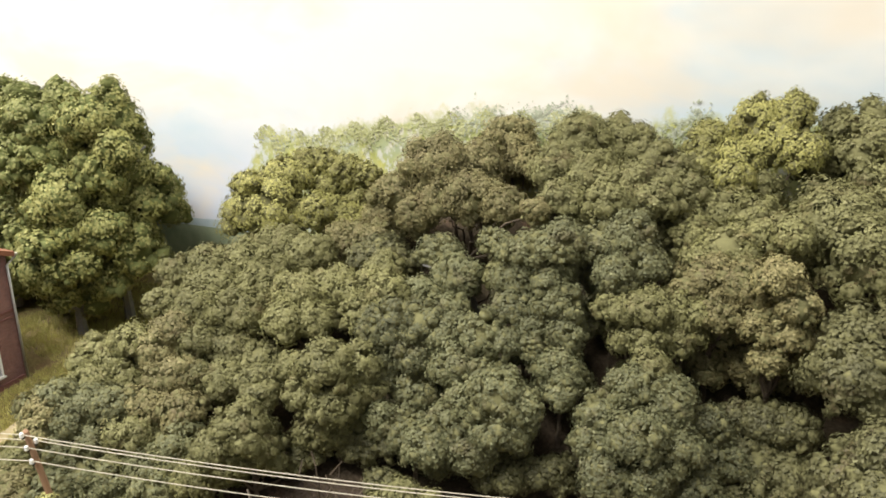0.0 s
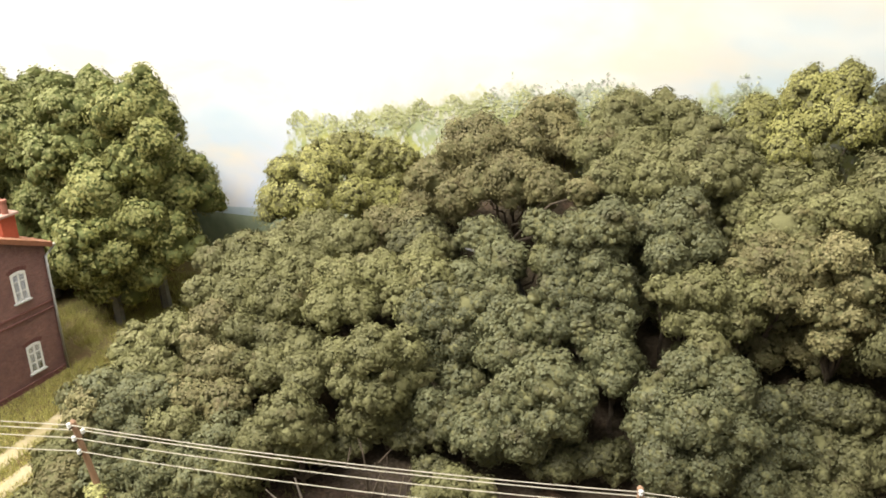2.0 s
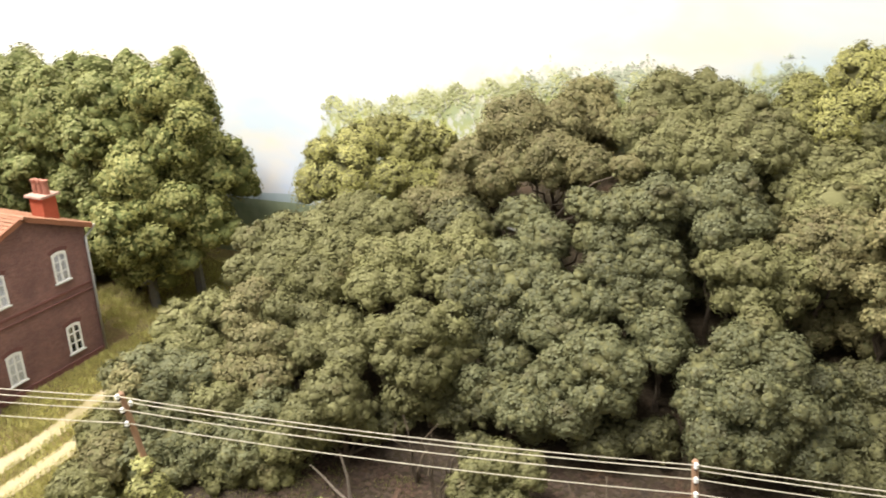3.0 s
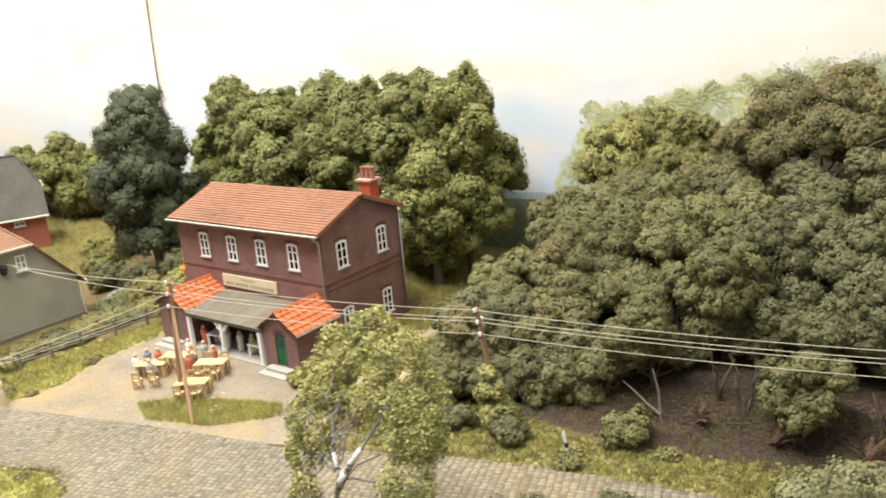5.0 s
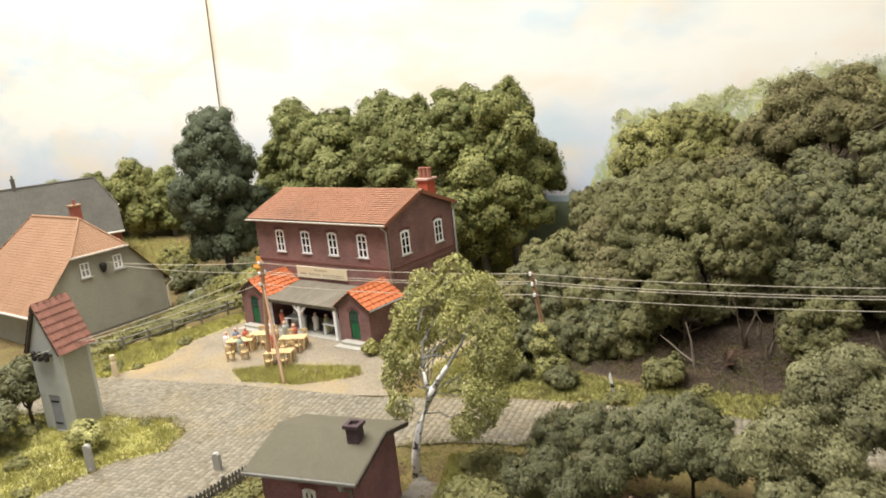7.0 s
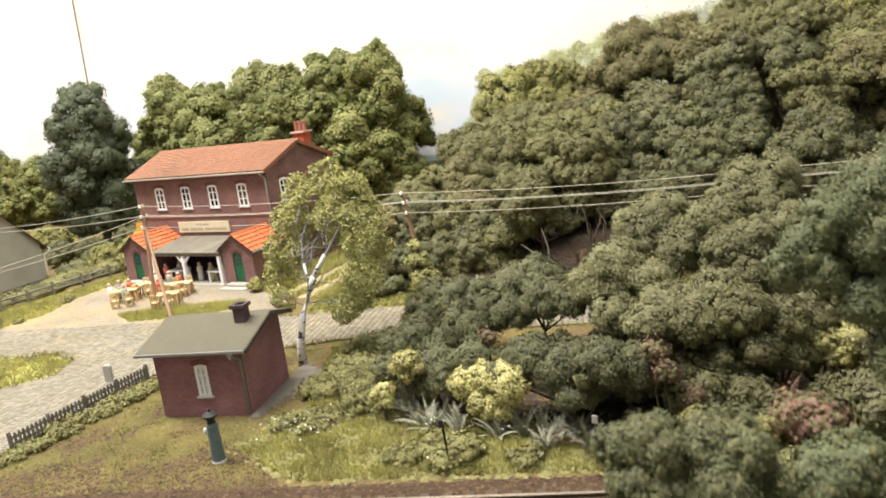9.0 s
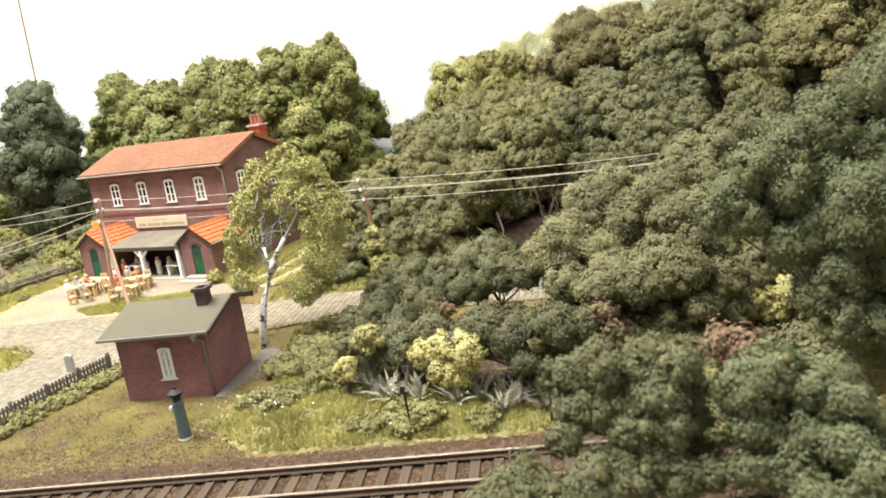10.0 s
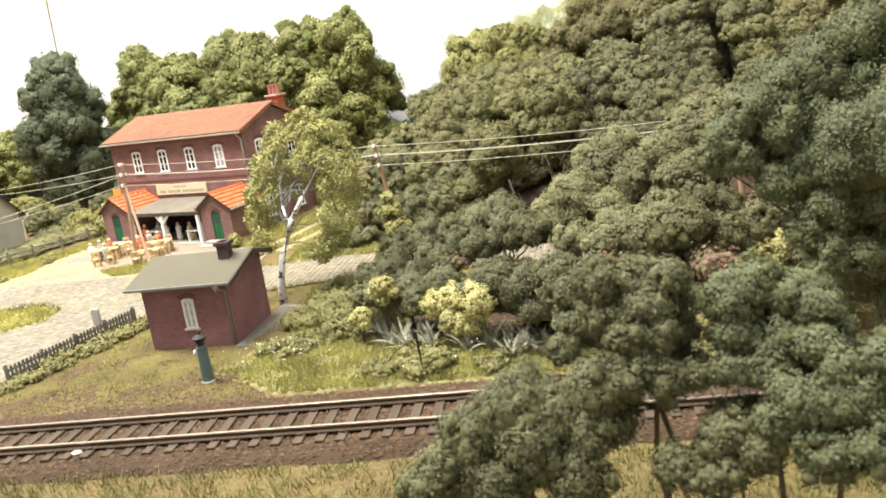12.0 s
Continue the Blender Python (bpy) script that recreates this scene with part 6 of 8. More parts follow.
def edge_grass():
    """Thin grass and crumbs creeping over the edges of the road."""
    rng = np.random.default_rng(41)
    pts = []
    for (x0, y0), (x1, y1) in zip(ROAD, ROAD[1:] + ROAD[:1]):
        ln = math.hypot(x1 - x0, y1 - y0)
        if max(x0, x1) > 6 or min(x0, x1) < -62:
            continue
        n = int(ln * 55)
        f, o = rng.random(n), rng.normal(0, 0.16, n)
        px, py = x0 + (x1 - x0) * f - (y1 - y0) / ln * o, y0 + (y1 - y0) * f + (x1 - x0) / ln * o
        ok = ~inside(YARD, px, py + 0.4)
        pts.append(np.column_stack([px, py])[ok])
    p = np.concatenate(pts)
    n = len(p)
    a, ln = rng.uniform(0, 6.28, n), rng.uniform(0.12, 0.38, n)
    base = np.column_stack([p, np.full(n, -0.03)])
    side = np.stack([np.cos(a), np.sin(a), 0 * a], -1) * 0.022
    tip = base + np.column_stack([rng.normal(0, 0.12, (n, 2)), ln])
    v = np.stack([base - side, base + side, tip], 1).reshape(-1, 3)
    single("edge_grass", quick_mesh("edge_grass", v, np.arange(3 * n).reshape(-1, 3), GRASS_OLIVE), GRASS_OLIVE, "short grass creeping over the edges of the cobbled road", "grass", kind="stuff")


edge_grass()


def verge_cushions():
    """Soft low weed cushions scattered in the roadside verges."""
    rng = np.random.default_rng(16)
    for poly, n, tag in ((VERGE, 16, "along the road below the bank"), (TOWERLAWN, 9, "in the grass beside the tower"), (FENCEVERGE, 7, "along the garden fence")):
        lo, hi = np.min(poly, 0), np.max(poly, 0)
        k = 0
        while k < n:
            x, y = rng.uniform(lo[0], hi[0]), rng.uniform(lo[1], hi[1])
            if not inside(poly, x, y) or inside(ROAD, x, y) or (-48 < x < -44 and -0.5 < y < 4):
                continue
            r = rng.uniform(0.4, 0.8)
            weed_tuft(x, y, r, WEED_STRAW if k % 3 == 0 else WEED_OLIVE, "low soft cushion of olive weeds " + tag, 900 + k + 40 * n)
            k += 1


verge_cushions()


def soft_borders():
    """Soft banks of weed along the picket fence and the cottage garden."""
    rng = np.random.default_rng(17)
    for k in range(20):
        y = -5.6 + k * 0.46
        x = -30.7 + rng.normal(0, 0.12) + (0.35 if k % 2 else 0.0)
        weed_tuft(x, y, rng.uniform(0.42, 0.72), WEED_OLIVE if k % 4 else WEED_STRAW, "soft bank of olive weeds along the picket fence", 1200 + k)
    for k in range(24):
        f = k / 23
        x, y = -57.6 - rng.uniform(0, 1.8), 9.5 + 14.5 * f
        weed_tuft(x, y, rng.uniform(0.8, 1.35), (WEED_OLIVE, WEED_STRAW, LEAF_MID, WEED_OLIVE)[k % 4], "soft mound of weeds behind the garden fence", 1300 + k)


soft_borders()


def cottage_garden():
    """Rank growth between the cottage and the inn, with a heap under a grey-blue sheet and an orange board."""
    rng = np.random.default_rng(18)
    for k in range(26):
        x, y = rng.uniform(-68, -57.5), rng.uniform(13, 29)
        if x < -61.5 and y < 20.5 or (x + 64) ** 2 + (y - 23.4) ** 2 < 3:
            continue
        weed_tuft(x, y, rng.uniform(0.9, 1.7), (WEED_OLIVE, LEAF_DARK, WEED_STRAW, WEED_OLIVE)[k % 4], "rank mound of weeds in the cottage garden", 1400 + k)
    heap = Mesher().ball((0, 0, 0.1), 1.0, 12, 7, (1.5, 0.7, 0.55)).ball((1.2, 0.8, 0.1), 0.7, 10, 6, (1.3, 0.7, 0.8)).ball((-0.9, -0.5, 0.05), 0.6, 10, 6, (1.4, 0.8, 0.6))
    single("covered_heap", heap, surface("grey_sheet", (0.2, 0.23, 0.24), (0.38, 0.41, 0.41), 0.7, 300, 120, 0.6, stain=(0.14, 0.14, 0.1), stain_amt=0.7), "garden heap under a grey-blue sheet", "heap", at(-63.9, 23.4, 0.0, 55), smooth=True)
    ob = thing("leaning_board", "orange painted board leaning beside the inn", "board", at(-57.4, 25.2, -0.05, 8))
    paint = surface("orange_paint", (0.5, 0.22, 0.03), (0.62, 0.3, 0.05), 0.7, 400, 60, 0.2, stain=(0.35, 0.16, 0.03))
    part("panel", Mesher().slab((-0.75, 0, 0.1), (0.75, 0, 0.1), (0.75, 0.5, 3.5), (-0.75, 0.5, 3.5), 0.1), paint, ob, bevel=0.02)
    part("batten", Mesher().slab((-0.75, -0.04, 2.6), (0.75, -0.04, 2.6), (0.75, 0.1, 2.85), (-0.75, 0.1, 2.85), 0.1), paint, ob)


cottage_garden()


def worn_earth():
    """Worn brown earth showing through the turf by the hut."""
    rng = np.random.default_rng(52)
    x, y = rng.uniform(-31, -17, 30000), rng.uniform(-9, 7, 30000)
    drift = np.sin(x * 0.9 + 1.1 * np.sin(y * 0.8)) * np.cos(y * 1.1 + 0.7 * np.sin(x)) + 0.35 * np.sin(2.9 * x + y) + rng.normal(0, 0.3, len(x))
    edge = (y + 9.0 - 0.36 * (x + 31)) / 3.2
    ok = inside(HUTLAWN, x, y) & ((drift > 0.55) | (edge + rng.normal(0, 0.25, len(x)) < 0.55))
    x, y = x[ok], y[ok]
    single("worn_earth", stones("worn_earth", rng, np.column_stack([x, y, ground_z(x, y) + 0.01]), 0.075, BALLAST, 0.5), BALLAST, "worn brown earth showing through the turf", "earth", kind="stuff")


worn_earth()
grass_patch("hut_tufts", [HUTLAWN], 2600, 0.13, GRASS_OLIVE, "short olive tufts in the turf round the hut", 53, clump=0.45)

# ---------------------------------------------------------------- buildings
def wall_with_holes(length, z0, z1, thick, holes):
    """A wall along x from 0 to length, outer face at y = 0 and thickness towards +y, with rectangular openings (x0, x1, z0, z1)."""
    me = Mesher()
    xs = sorted({0.0, length, *[h[0] for h in holes], *[h[1] for h in holes]})
    zs = sorted({z0, z1, *[h[2] for h in holes], *[h[3] for h in holes]})
    nx, nz = len(xs), len(zs)
    solid = {(i, k): not any(h[0] <= xs[i] and xs[i + 1] <= h[1] and h[2] <= zs[k] and zs[k + 1] <= h[3] for h in holes) for i in range(nx - 1) for k in range(nz - 1)}
    vs = [(x, y, z) for y in (0, thick) for z in zs for x in xs]
    off = nx * nz
    fs = []
    for (i, k), full in solid.items():
        if not full:
            continue
        a, b, c, d = k * nx + i, k * nx + i + 1, (k + 1) * nx + i + 1, (k + 1) * nx + i
        fs += [(a, b, c, d), (off + d, off + c, off + b, off + a)]
        for (di, dk), (p, q) in (((-1, 0), (d, a)), ((1, 0), (b, c)), ((0, -1), (a, b)), ((0, 1), (c, d))):
            if not solid.get((i + di, k + dk), False):
                fs.append((p, off + p, off + q, q))
    return me.add(vs, fs)


def arc_pts(w, h, rise, n=8):
    """Outline of an opening with a segmental head, from its bottom centre."""
    pts = [(-w / 2, 0), (w / 2, 0)]
    for i in range(n + 1):
        f = 1 - 2 * i / n
        pts.append((f * w / 2, h - rise + rise * (1 - f * f)))
    return pts


def ring(me, outer, inner, y0, y1):
    n = len(outer)
    vs = [(p[0], y0, p[1]) for p in outer] + [(p[0], y0, p[1]) for p in inner] + [(p[0], y1, p[1]) for p in outer] + [(p[0], y1, p[1]) for p in inner]
    fs = []
    for i in range(n):
        j = (i + 1) % n
        fs += [(i, j, n + j, n + i), (2 * n + i, 3 * n + i, 3 * n + j, 2 * n + j), (i, 2 * n + i, 2 * n + j, j), (n + i, n + j, 3 * n + j, 3 * n + i)]
    me.add(vs, fs)


WINDOW_MESHES = {}


def arched_window(parent, m, w=0.95, h=1.95, rise=0.11, rows=3):
    """An arched casement: white frame and bars, glass, curtain, brick head and stone sill. m: bottom centre of the opening, y into the wall."""
    key = (w, h, rows)
    if key not in WINDOW_MESHES:
        o = arc_pts(w, h, rise)
        i = [(x * (1 - 0.27 / w), 0.12 + (z - 0.05) * (h - 0.24) / h) for x, z in o]
        fr = Mesher()
        ring(fr, o, i, -0.03, 0.12)
        bars = Mesher()
        bars.box(-0.06, 0.06, -0.03, 0.0, 0.08, h - 0.06)
        for k in range(1, rows):
            bars.box(-w / 2 + 0.05, w / 2 - 0.05, -0.028, 0.0, h * k / rows - 0.04, h * k / rows + 0.04)
        gl = Mesher().prism(arc_pts(w - 0.1, h - 0.08, rise), -0.008, -0.004)
        cu = Mesher()
        for s in (-1, 1):
            gap = 0.05 if w > 0.7 else 0.03
            cu.box(min(s * gap, s * w / 2), max(s * gap, s * w / 2), 0.0, 0.012, 0.02, h - 0.1)
        fill = Mesher()
        for s in (-1, 1):
            side = [(s * w / 2, h + 0.001), (s * w / 2, h - rise)] + [(s * w / 2 * (1 - q / 6), h - rise + rise * (1 - (1 - q / 6) ** 2)) for q in range(1, 7)]
            fill.prism(side, 0.0, 0.2)
        head = Mesher()
        for q in range(9):
            f = (q - 4) / 4.2
            zc = h - rise + rise * (1 - f * f * 0.9)
            head.m = Matrix.Translation((f * w / 2 * 1.12, 0, zc)) @ Matrix.Rotation(f * 0.42, 4, "Y")
            head.box(-0.045, 0.045, -0.035, 0.05, 0.02, 0.24)
        si = Mesher().box(-w / 2 - 0.1, w / 2 + 0.1, -0.12, 0.1, -0.1, -0.005)
        WINDOW_MESHES[key] = (fr.mesh("frame", WHITE), bars.mesh("sash_grid", WHITE), gl.mesh("pane", GLASS), cu.mesh("curtain", CURTAIN), fill.mesh("brick_fill", BRICK_HOUSE), head.mesh("brick_arch", BRICK_TRIM), si.mesh("sill", SILL, 0.02))
    fr, bars, gl, cu, fill, head, si = WINDOW_MESHES[key]
    win = part("window", fr, WHITE, parent, "white arched casement window", m=m)
    for nm, me in (("sash_grid", bars), ("pane", gl), ("curtain", cu), ("brick_fill", fill), ("brick_arch", head), ("sill", si)):
        ob = part(nm, me, None, win)
        if nm == "pane":
            ob.visible_shadow = False
    return win


def local(x, y, z, rz=0):
    return pose(x * CM, y * CM, z * CM, 0, 0, rz)


def tile_mesh(w, l, lift=0.05, roll=0.045):
    """One pantile: a shallow wave across, thicker at its lower edge. x across, y up the slope."""
    prof = [(-0.5, 0.0), (-0.28, roll * 0.2), (-0.05, roll), (0.18, roll * 0.9), (0.38, roll * 0.1), (0.5, 0.0)]
    vs = [(u * w, 0, lift + z) for u, z in prof] + [(u * w, l * 1.12, z) for u, z in prof] + [(u * w, 0, lift + z - 0.06) for u, z in prof]
    n = len(prof)
    fs = [(i, i + 1, n + i + 1, n + i) for i in range(n - 1)] + [(2 * n + i, 2 * n + i + 1, i + 1, i) for i in range(n - 1)]
    return vs, fs


def slope_matrix(a, b, c):
    """A frame on a roof slope: origin a, x towards b along the eave, y towards c up the slope."""
    a, b, c = Vector(a), Vector(b), Vector(c)
    ex = (b - a).normalized()
    ez = ex.cross(c - a).normalized()
    ey = ez.cross(ex)
    return Matrix(((ex.x, ey.x, ez.x, a.x), (ex.y, ey.y, ez.y, a.y), (ex.z, ey.z, ez.z, a.z), (0, 0, 0, 1))), (b - a).length, (c - a).dot(ey)


def tiled(parent, a, b, c, material, tw, tl, clip=None, rng=None, lift=0.05, roll=0.045):
    """Covers a slope with joined tiles; clip(x, y) in slope coordinates says where tiles lie."""
    m, ln, up = slope_matrix(a, b, c)
    nx, ny = max(1, round(ln / tw)), max(1, round(up / tl))
    w, l = ln / nx, up / ny
    tv, tf = tile_mesh(w, l, lift, roll)
    me = Mesher()
    me.m = m
    for j in range(ny):
        for i in range(nx):
            x, y = (i + 0.5) * w, j * l
            if clip is None or clip(x, y + 0.5 * l):
                dz = rng.normal(0, 0.006) if rng is not None else 0
                me.add([(p[0] + x, p[1] + y, p[2] + dz) for p in tv], tf)
    return part("tile_field", me, material, parent, kind="stuff")


def tile_pieces(parent, a, b, c, material, nx, ny, roll=0.05):
    """Covers a small slope with tiles that are objects of their own."""
    m, ln, up = slope_matrix(a, b, c)
    w, l = ln / nx, up / ny
    vs, fs = tile_mesh(w, l, 0.06, roll)
    me = Mesher().add(vs, fs).mesh("tile", material)
    mm = m.copy()
    mm.translation = mm.translation * CM
    for j in range(ny):
        for i in range(nx):
            part("tile", me, material, parent, m=mm @ local((i + 0.5) * w, j * l, 0.0))


def inn():
    """The two-storey brick inn. Its frame: x along the front, y to the rear, origin at the front left corner."""
    L, W, H, R = 14.4, 7.7, 8.0, 9.45
    rng = np.random.default_rng(1)
    ob = thing("inn_building", "two-storey dark red brick inn with orange tiled roof", "house", at(-53.3, 22.3, -0.15))
    ww, wh, zs = 0.98, 1.78, 5.36
    front_x = [2.8, 5.75, 8.7, 11.75]
    holes = [(x - ww / 2, x + ww / 2, zs, zs + wh) for x in front_x]
    part("wall", wall_with_holes(L, 0, H, 0.3, holes), BRICK_HOUSE, ob)
    for x in front_x:
        arched_window(ob, local(x, 0, zs), ww, wh)
    # right gable wall, with two windows in each storey
    gy = [1.75, 5.7]
    gh = [(y - ww / 2, y + ww / 2, z, z + wh) for y in gy for z in (0.92, zs)]
    right = wall_with_holes(W - 0.6, 0, H, 0.3, [(a - 0.3, b - 0.3, c, d) for a, b, c, d in gh])
    right.prism([(-0.3, H), (W - 0.3, H), (W / 2 - 0.3, R)], 0, 0.3)
    part("wall", right, BRICK_HOUSE, ob, m=local(L, 0.3, 0, 90))
    for y in gy:
        for z in (0.92, zs):
            arched_window(ob, local(L, y, z, 90), ww, wh)
    left = wall_with_holes(W - 0.6, 0, H, 0.3, [])
    left.prism([(-0.3, H), (W - 0.3, H), (W / 2 - 0.3, R)], 0, 0.3)
    part("wall", left, BRICK_HOUSE, ob, m=local(0, W - 0.3, 0, -90))
    part("wall", wall_with_holes(L, 0, H, 0.3, []), BRICK_HOUSE, ob, m=local(L, W, 0, 180))
    # near-black panels make the rooms look unlit
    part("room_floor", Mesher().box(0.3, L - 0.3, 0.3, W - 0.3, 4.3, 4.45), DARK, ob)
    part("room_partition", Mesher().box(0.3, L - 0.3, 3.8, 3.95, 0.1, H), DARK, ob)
    # brick band, plinth and corner strips
    band = Mesher()
    band.box(-0.05, L + 0.05, -0.05, 0, 4.55, 4.72).box(L, L + 0.048, 0, W, 4.55, 4.72).box(-0.05, L + 0.05, W, W + 0.05, 4.55, 4.72)
    band.box(-0.07, L + 0.07, -0.07, 0, 7.6, 7.95).box(L, L + 0.06, 0, W, 4.2, 4.28)
    part("string_course", band, BRICK_TRIM, ob, bevel=0.01)
    pl = Mesher().box(-0.08, L + 0.08, -0.08, 0, 0, 0.4).box(L, L + 0.08, 0, W, 0, 0.4)
    part("plinth", pl, BRICK_TRIM, ob)
    # roof
    roof = part("roof", Mesher().prism([(-0.45, H - 0.1), (W / 2, R + 0.1), (W + 0.4, H - 0.1), (W + 0.4, H + 0.02), (W / 2, R + 0.24), (-0.45, H + 0.02)], -0.45, L + 0.2, "x"), WOOD_DARK, ob, "orange clay tile roof")
    tiled(roof, (-0.45, -0.48, H + 0.04), (L + 0.2, -0.48, H + 0.04), (-0.45, W / 2, R + 0.26), TILE, 0.27, 0.27, rng=rng)
    tiled(roof, (L + 0.2, W + 0.43, H + 0.04), (-0.45, W + 0.43, H + 0.04), (L + 0.2, W / 2, R + 0.26), TILE, 0.27, 0.27, rng=rng)
    rd = Mesher()
    for i in range(38):
        x = -0.45 + i * (L + 0.85) / 38
        rd.prism([(W / 2 - 0.17, R + 0.2), (W / 2 - 0.1, R + 0.34), (W / 2 + 0.1, R + 0.34), (W / 2 + 0.17, R + 0.2)], x, x + 0.41, "x")
    part("ridge_tiles", rd, TILE, roof, kind="stuff")
    vg = Mesher()
    for y0, y1 in ((-0.5, W / 2), (W + 0.45, W / 2)):
        vg.slab((L + 0.14, y0, H + 0.08), (L + 0.26, y0, H + 0.08), (L + 0.26, y1, R + 0.32), (L + 0.14, y1, R + 0.32), 0.28 if y0 < 0 else -0.28)
    part("verge_board", vg, surface("verge_paint", (0.22, 0.09, 0.05), (0.3, 0.13, 0.075), 0.7, 500, 60, 0.2), roof)
    # gutters and downpipes
    for y, s in ((-0.56, 1), (W + 0.5, -1)):
        g = Mesher()
        n = 7
        prof = [(y + 0.13 * math.cos(math.pi + math.pi * k / n), H - 0.03 + 0.13 * math.sin(math.pi + math.pi * k / n)) for k in range(n + 1)]
        prof += [(y + 0.1, H - 0.03), (y - 0.1, H - 0.03)]
        g.prism(prof, -0.5, L + 0.24, "x")
        part("gutter", g, ZINC_PALE, ob, "pale painted gutter")
    for x, y0, y1 in ((L - 0.1, -0.56, -0.12), (L + 0.12, W + 0.5, W - 0.1)):
        dp = Mesher().tube([(x, y0, H - 0.1), (x, y0, H - 0.25), (x, y1, H - 0.6), (x, y1, 0.1)], 0.075, 8)
        part("downpipe", dp, ZINC, ob, "grey zinc downpipe", smooth=True)
    # chimney
    ch = part("chimney", Mesher().box(-0.5, 0.5, -0.48, 0.48, 0, 1.85), CHIM_RED, ob, "red brick chimney", m=local(13.05, 6.5, 8.15), bevel=0.02)
    part("chimney_cap", Mesher().box(-0.66, 0.66, -0.64, 0.64, 1.85, 2.0), surface("cap_brick", (0.4, 0.25, 0.2), (0.52, 0.36, 0.3), 0.8, 500, 60, 0.2), ch, "pale pinkish cap", bevel=0.02)
    for x in (-0.4, 0.0, 0.4):
        part("chimney_pot", Mesher().lathe([(0.19, 2.0), (0.17, 2.6), (0.2, 2.66), (0.2, 2.8), (0.12, 2.8)], 10, (x, 0)), CHIM_POT, ch, "dark red clay chimney pot")
    # sign: unreadable lettering as bars
    sg = part("sign", Mesher().box(0, 5.5, -0.12, 0, 0, 0.86), BOARD, ob, "cream sign board with faded lettering", m=local(4.35, 0, 3.42), bevel=0.01)
    le = Mesher()
    xx = 0.35
    for k in range(19):
        wd = 0.15 + 0.05 * ((k * 7) % 3)
        if k not in (3, 9):
            le.box(xx, xx + wd, -0.128, -0.12, 0.14, 0.36)
        xx += wd + 0.06
    for k in range(8):
        le.box(2.0 + 0.18 * k, 2.12 + 0.18 * k, -0.128, -0.12, 0.55, 0.7)
    part("lettering", le, LETTER, sg)
    return ob


inn()


def porch(x, label):
    """A small gabled brick porch with a green arched door and stone steps, against the inn's front."""
    w, d, h, r = 2.9, 3.6, 2.88, 3.86
    ob = thing("porch", label, "porch", at(x, 18.7, -0.15), "porches of the inn")
    fw = wall_with_holes(w, 0, h, 0.22, [(1.0, 1.9, 0.45, 2.7)])
    fw.prism([(0, h), (w, h), (w / 2, r - 0.05)], 0, 0.22)
    part("wall", fw, BRICK_HOUSE, ob)
    for sx, rz in ((w, 90), (0, -90)):
        part("wall", wall_with_holes(d - 0.22, 0, h, 0.22, []), BRICK_HOUSE, ob, m=local(sx, 0.22 if rz > 0 else d, 0, rz))
    part("fascia", Mesher().slab((-0.25, -0.12, h - 0.05), (w / 2, -0.12, r + 0.12), (w / 2, -0.05, r + 0.12), (-0.25, -0.05, h - 0.05), 0.13).slab((w / 2, -0.12, r + 0.12), (w + 0.25, -0.12, h - 0.05), (w + 0.25, -0.05, h - 0.05), (w / 2, -0.05, r + 0.12), 0.13), WOOD_DARK, ob)
    roof = part("roof", Mesher().slab((-0.25, -0.2, h - 0.1), (w / 2, -0.2, r + 0.06), (w / 2, d, r + 0.06), (-0.25, d, h - 0.1), 0.1).slab((w / 2, -0.2, r + 0.06), (w + 0.25, -0.2, h - 0.1), (w + 0.25, d, h - 0.1), (w / 2, d, r + 0.06), 0.1), WOOD_DARK, ob, "bright orange tiled roof")
    tile_pieces(roof, (w + 0.3, -0.25, h - 0.1), (w + 0.3, d, h - 0.1), (w / 2, -0.25, r + 0.1), TILE_BRIGHT, 8, 5)
    tile_pieces(roof, (-0.3, d, h - 0.1), (-0.3, -0.25, h - 0.1), (w / 2, d, r + 0.1), TILE_BRIGHT, 8, 5)
    part("ridge_tiles", Mesher().prism([(w / 2 - 0.14, r + 0.1), (w / 2, r + 0.24), (w / 2 + 0.14, r + 0.1)], -0.25, d), TILE_BRIGHT, roof)
    part("gutter", Mesher().tube([(w + 0.34, -0.2, h - 0.14), (w + 0.34, d, h - 0.14)], 0.07), ZINC, ob)
    # door with a glazed, arched upper half
    door = part("door", Mesher().prism(arc_pts(0.9, 2.25, 0.3), 0.1, 0.18), GREEN, ob, "green panelled door with arched fanlight", m=local(1.45, 0, 0.45))
    up = Mesher()
    for i in range(2):
        for j in range(3):
            up.box(-0.36 + 0.38 * i, -0.02 + 0.38 * i, 0.085, 0.1, 1.2 + 0.3 * j, 1.45 + 0.3 * j)
    part("door_pane", up, surface("dark_pane", (0.02, 0.06, 0.05), (0.04, 0.09, 0.075), 0.15, 400, 50, 0.0), door)
    part("door_panel", Mesher().box(-0.34, -0.04, 0.07, 0.1, 0.15, 1.0).box(0.04, 0.34, 0.07, 0.1, 0.15, 1.0), GREEN, door, bevel=0.01)
    part("door_handle", Mesher().tube([(0.3, 0.05, 1.08), (0.3, 0.0, 1.08), (0.2, 0.0, 1.08)], 0.02, 6), IRON, door)
    fill = Mesher()
    for s in (-1, 1):
        fill.prism([(s * 0.45, 2.251), (s * 0.45, 1.95)] + [(s * 0.45 * (1 - q / 6), 1.95 + 0.3 * (1 - (1 - q / 6) ** 2)) for q in range(1, 7)], 0.0, 0.2)
    part("brick_fill", fill, BRICK_HOUSE, ob, m=local(1.45, 0, 0.45))
    arch = Mesher()
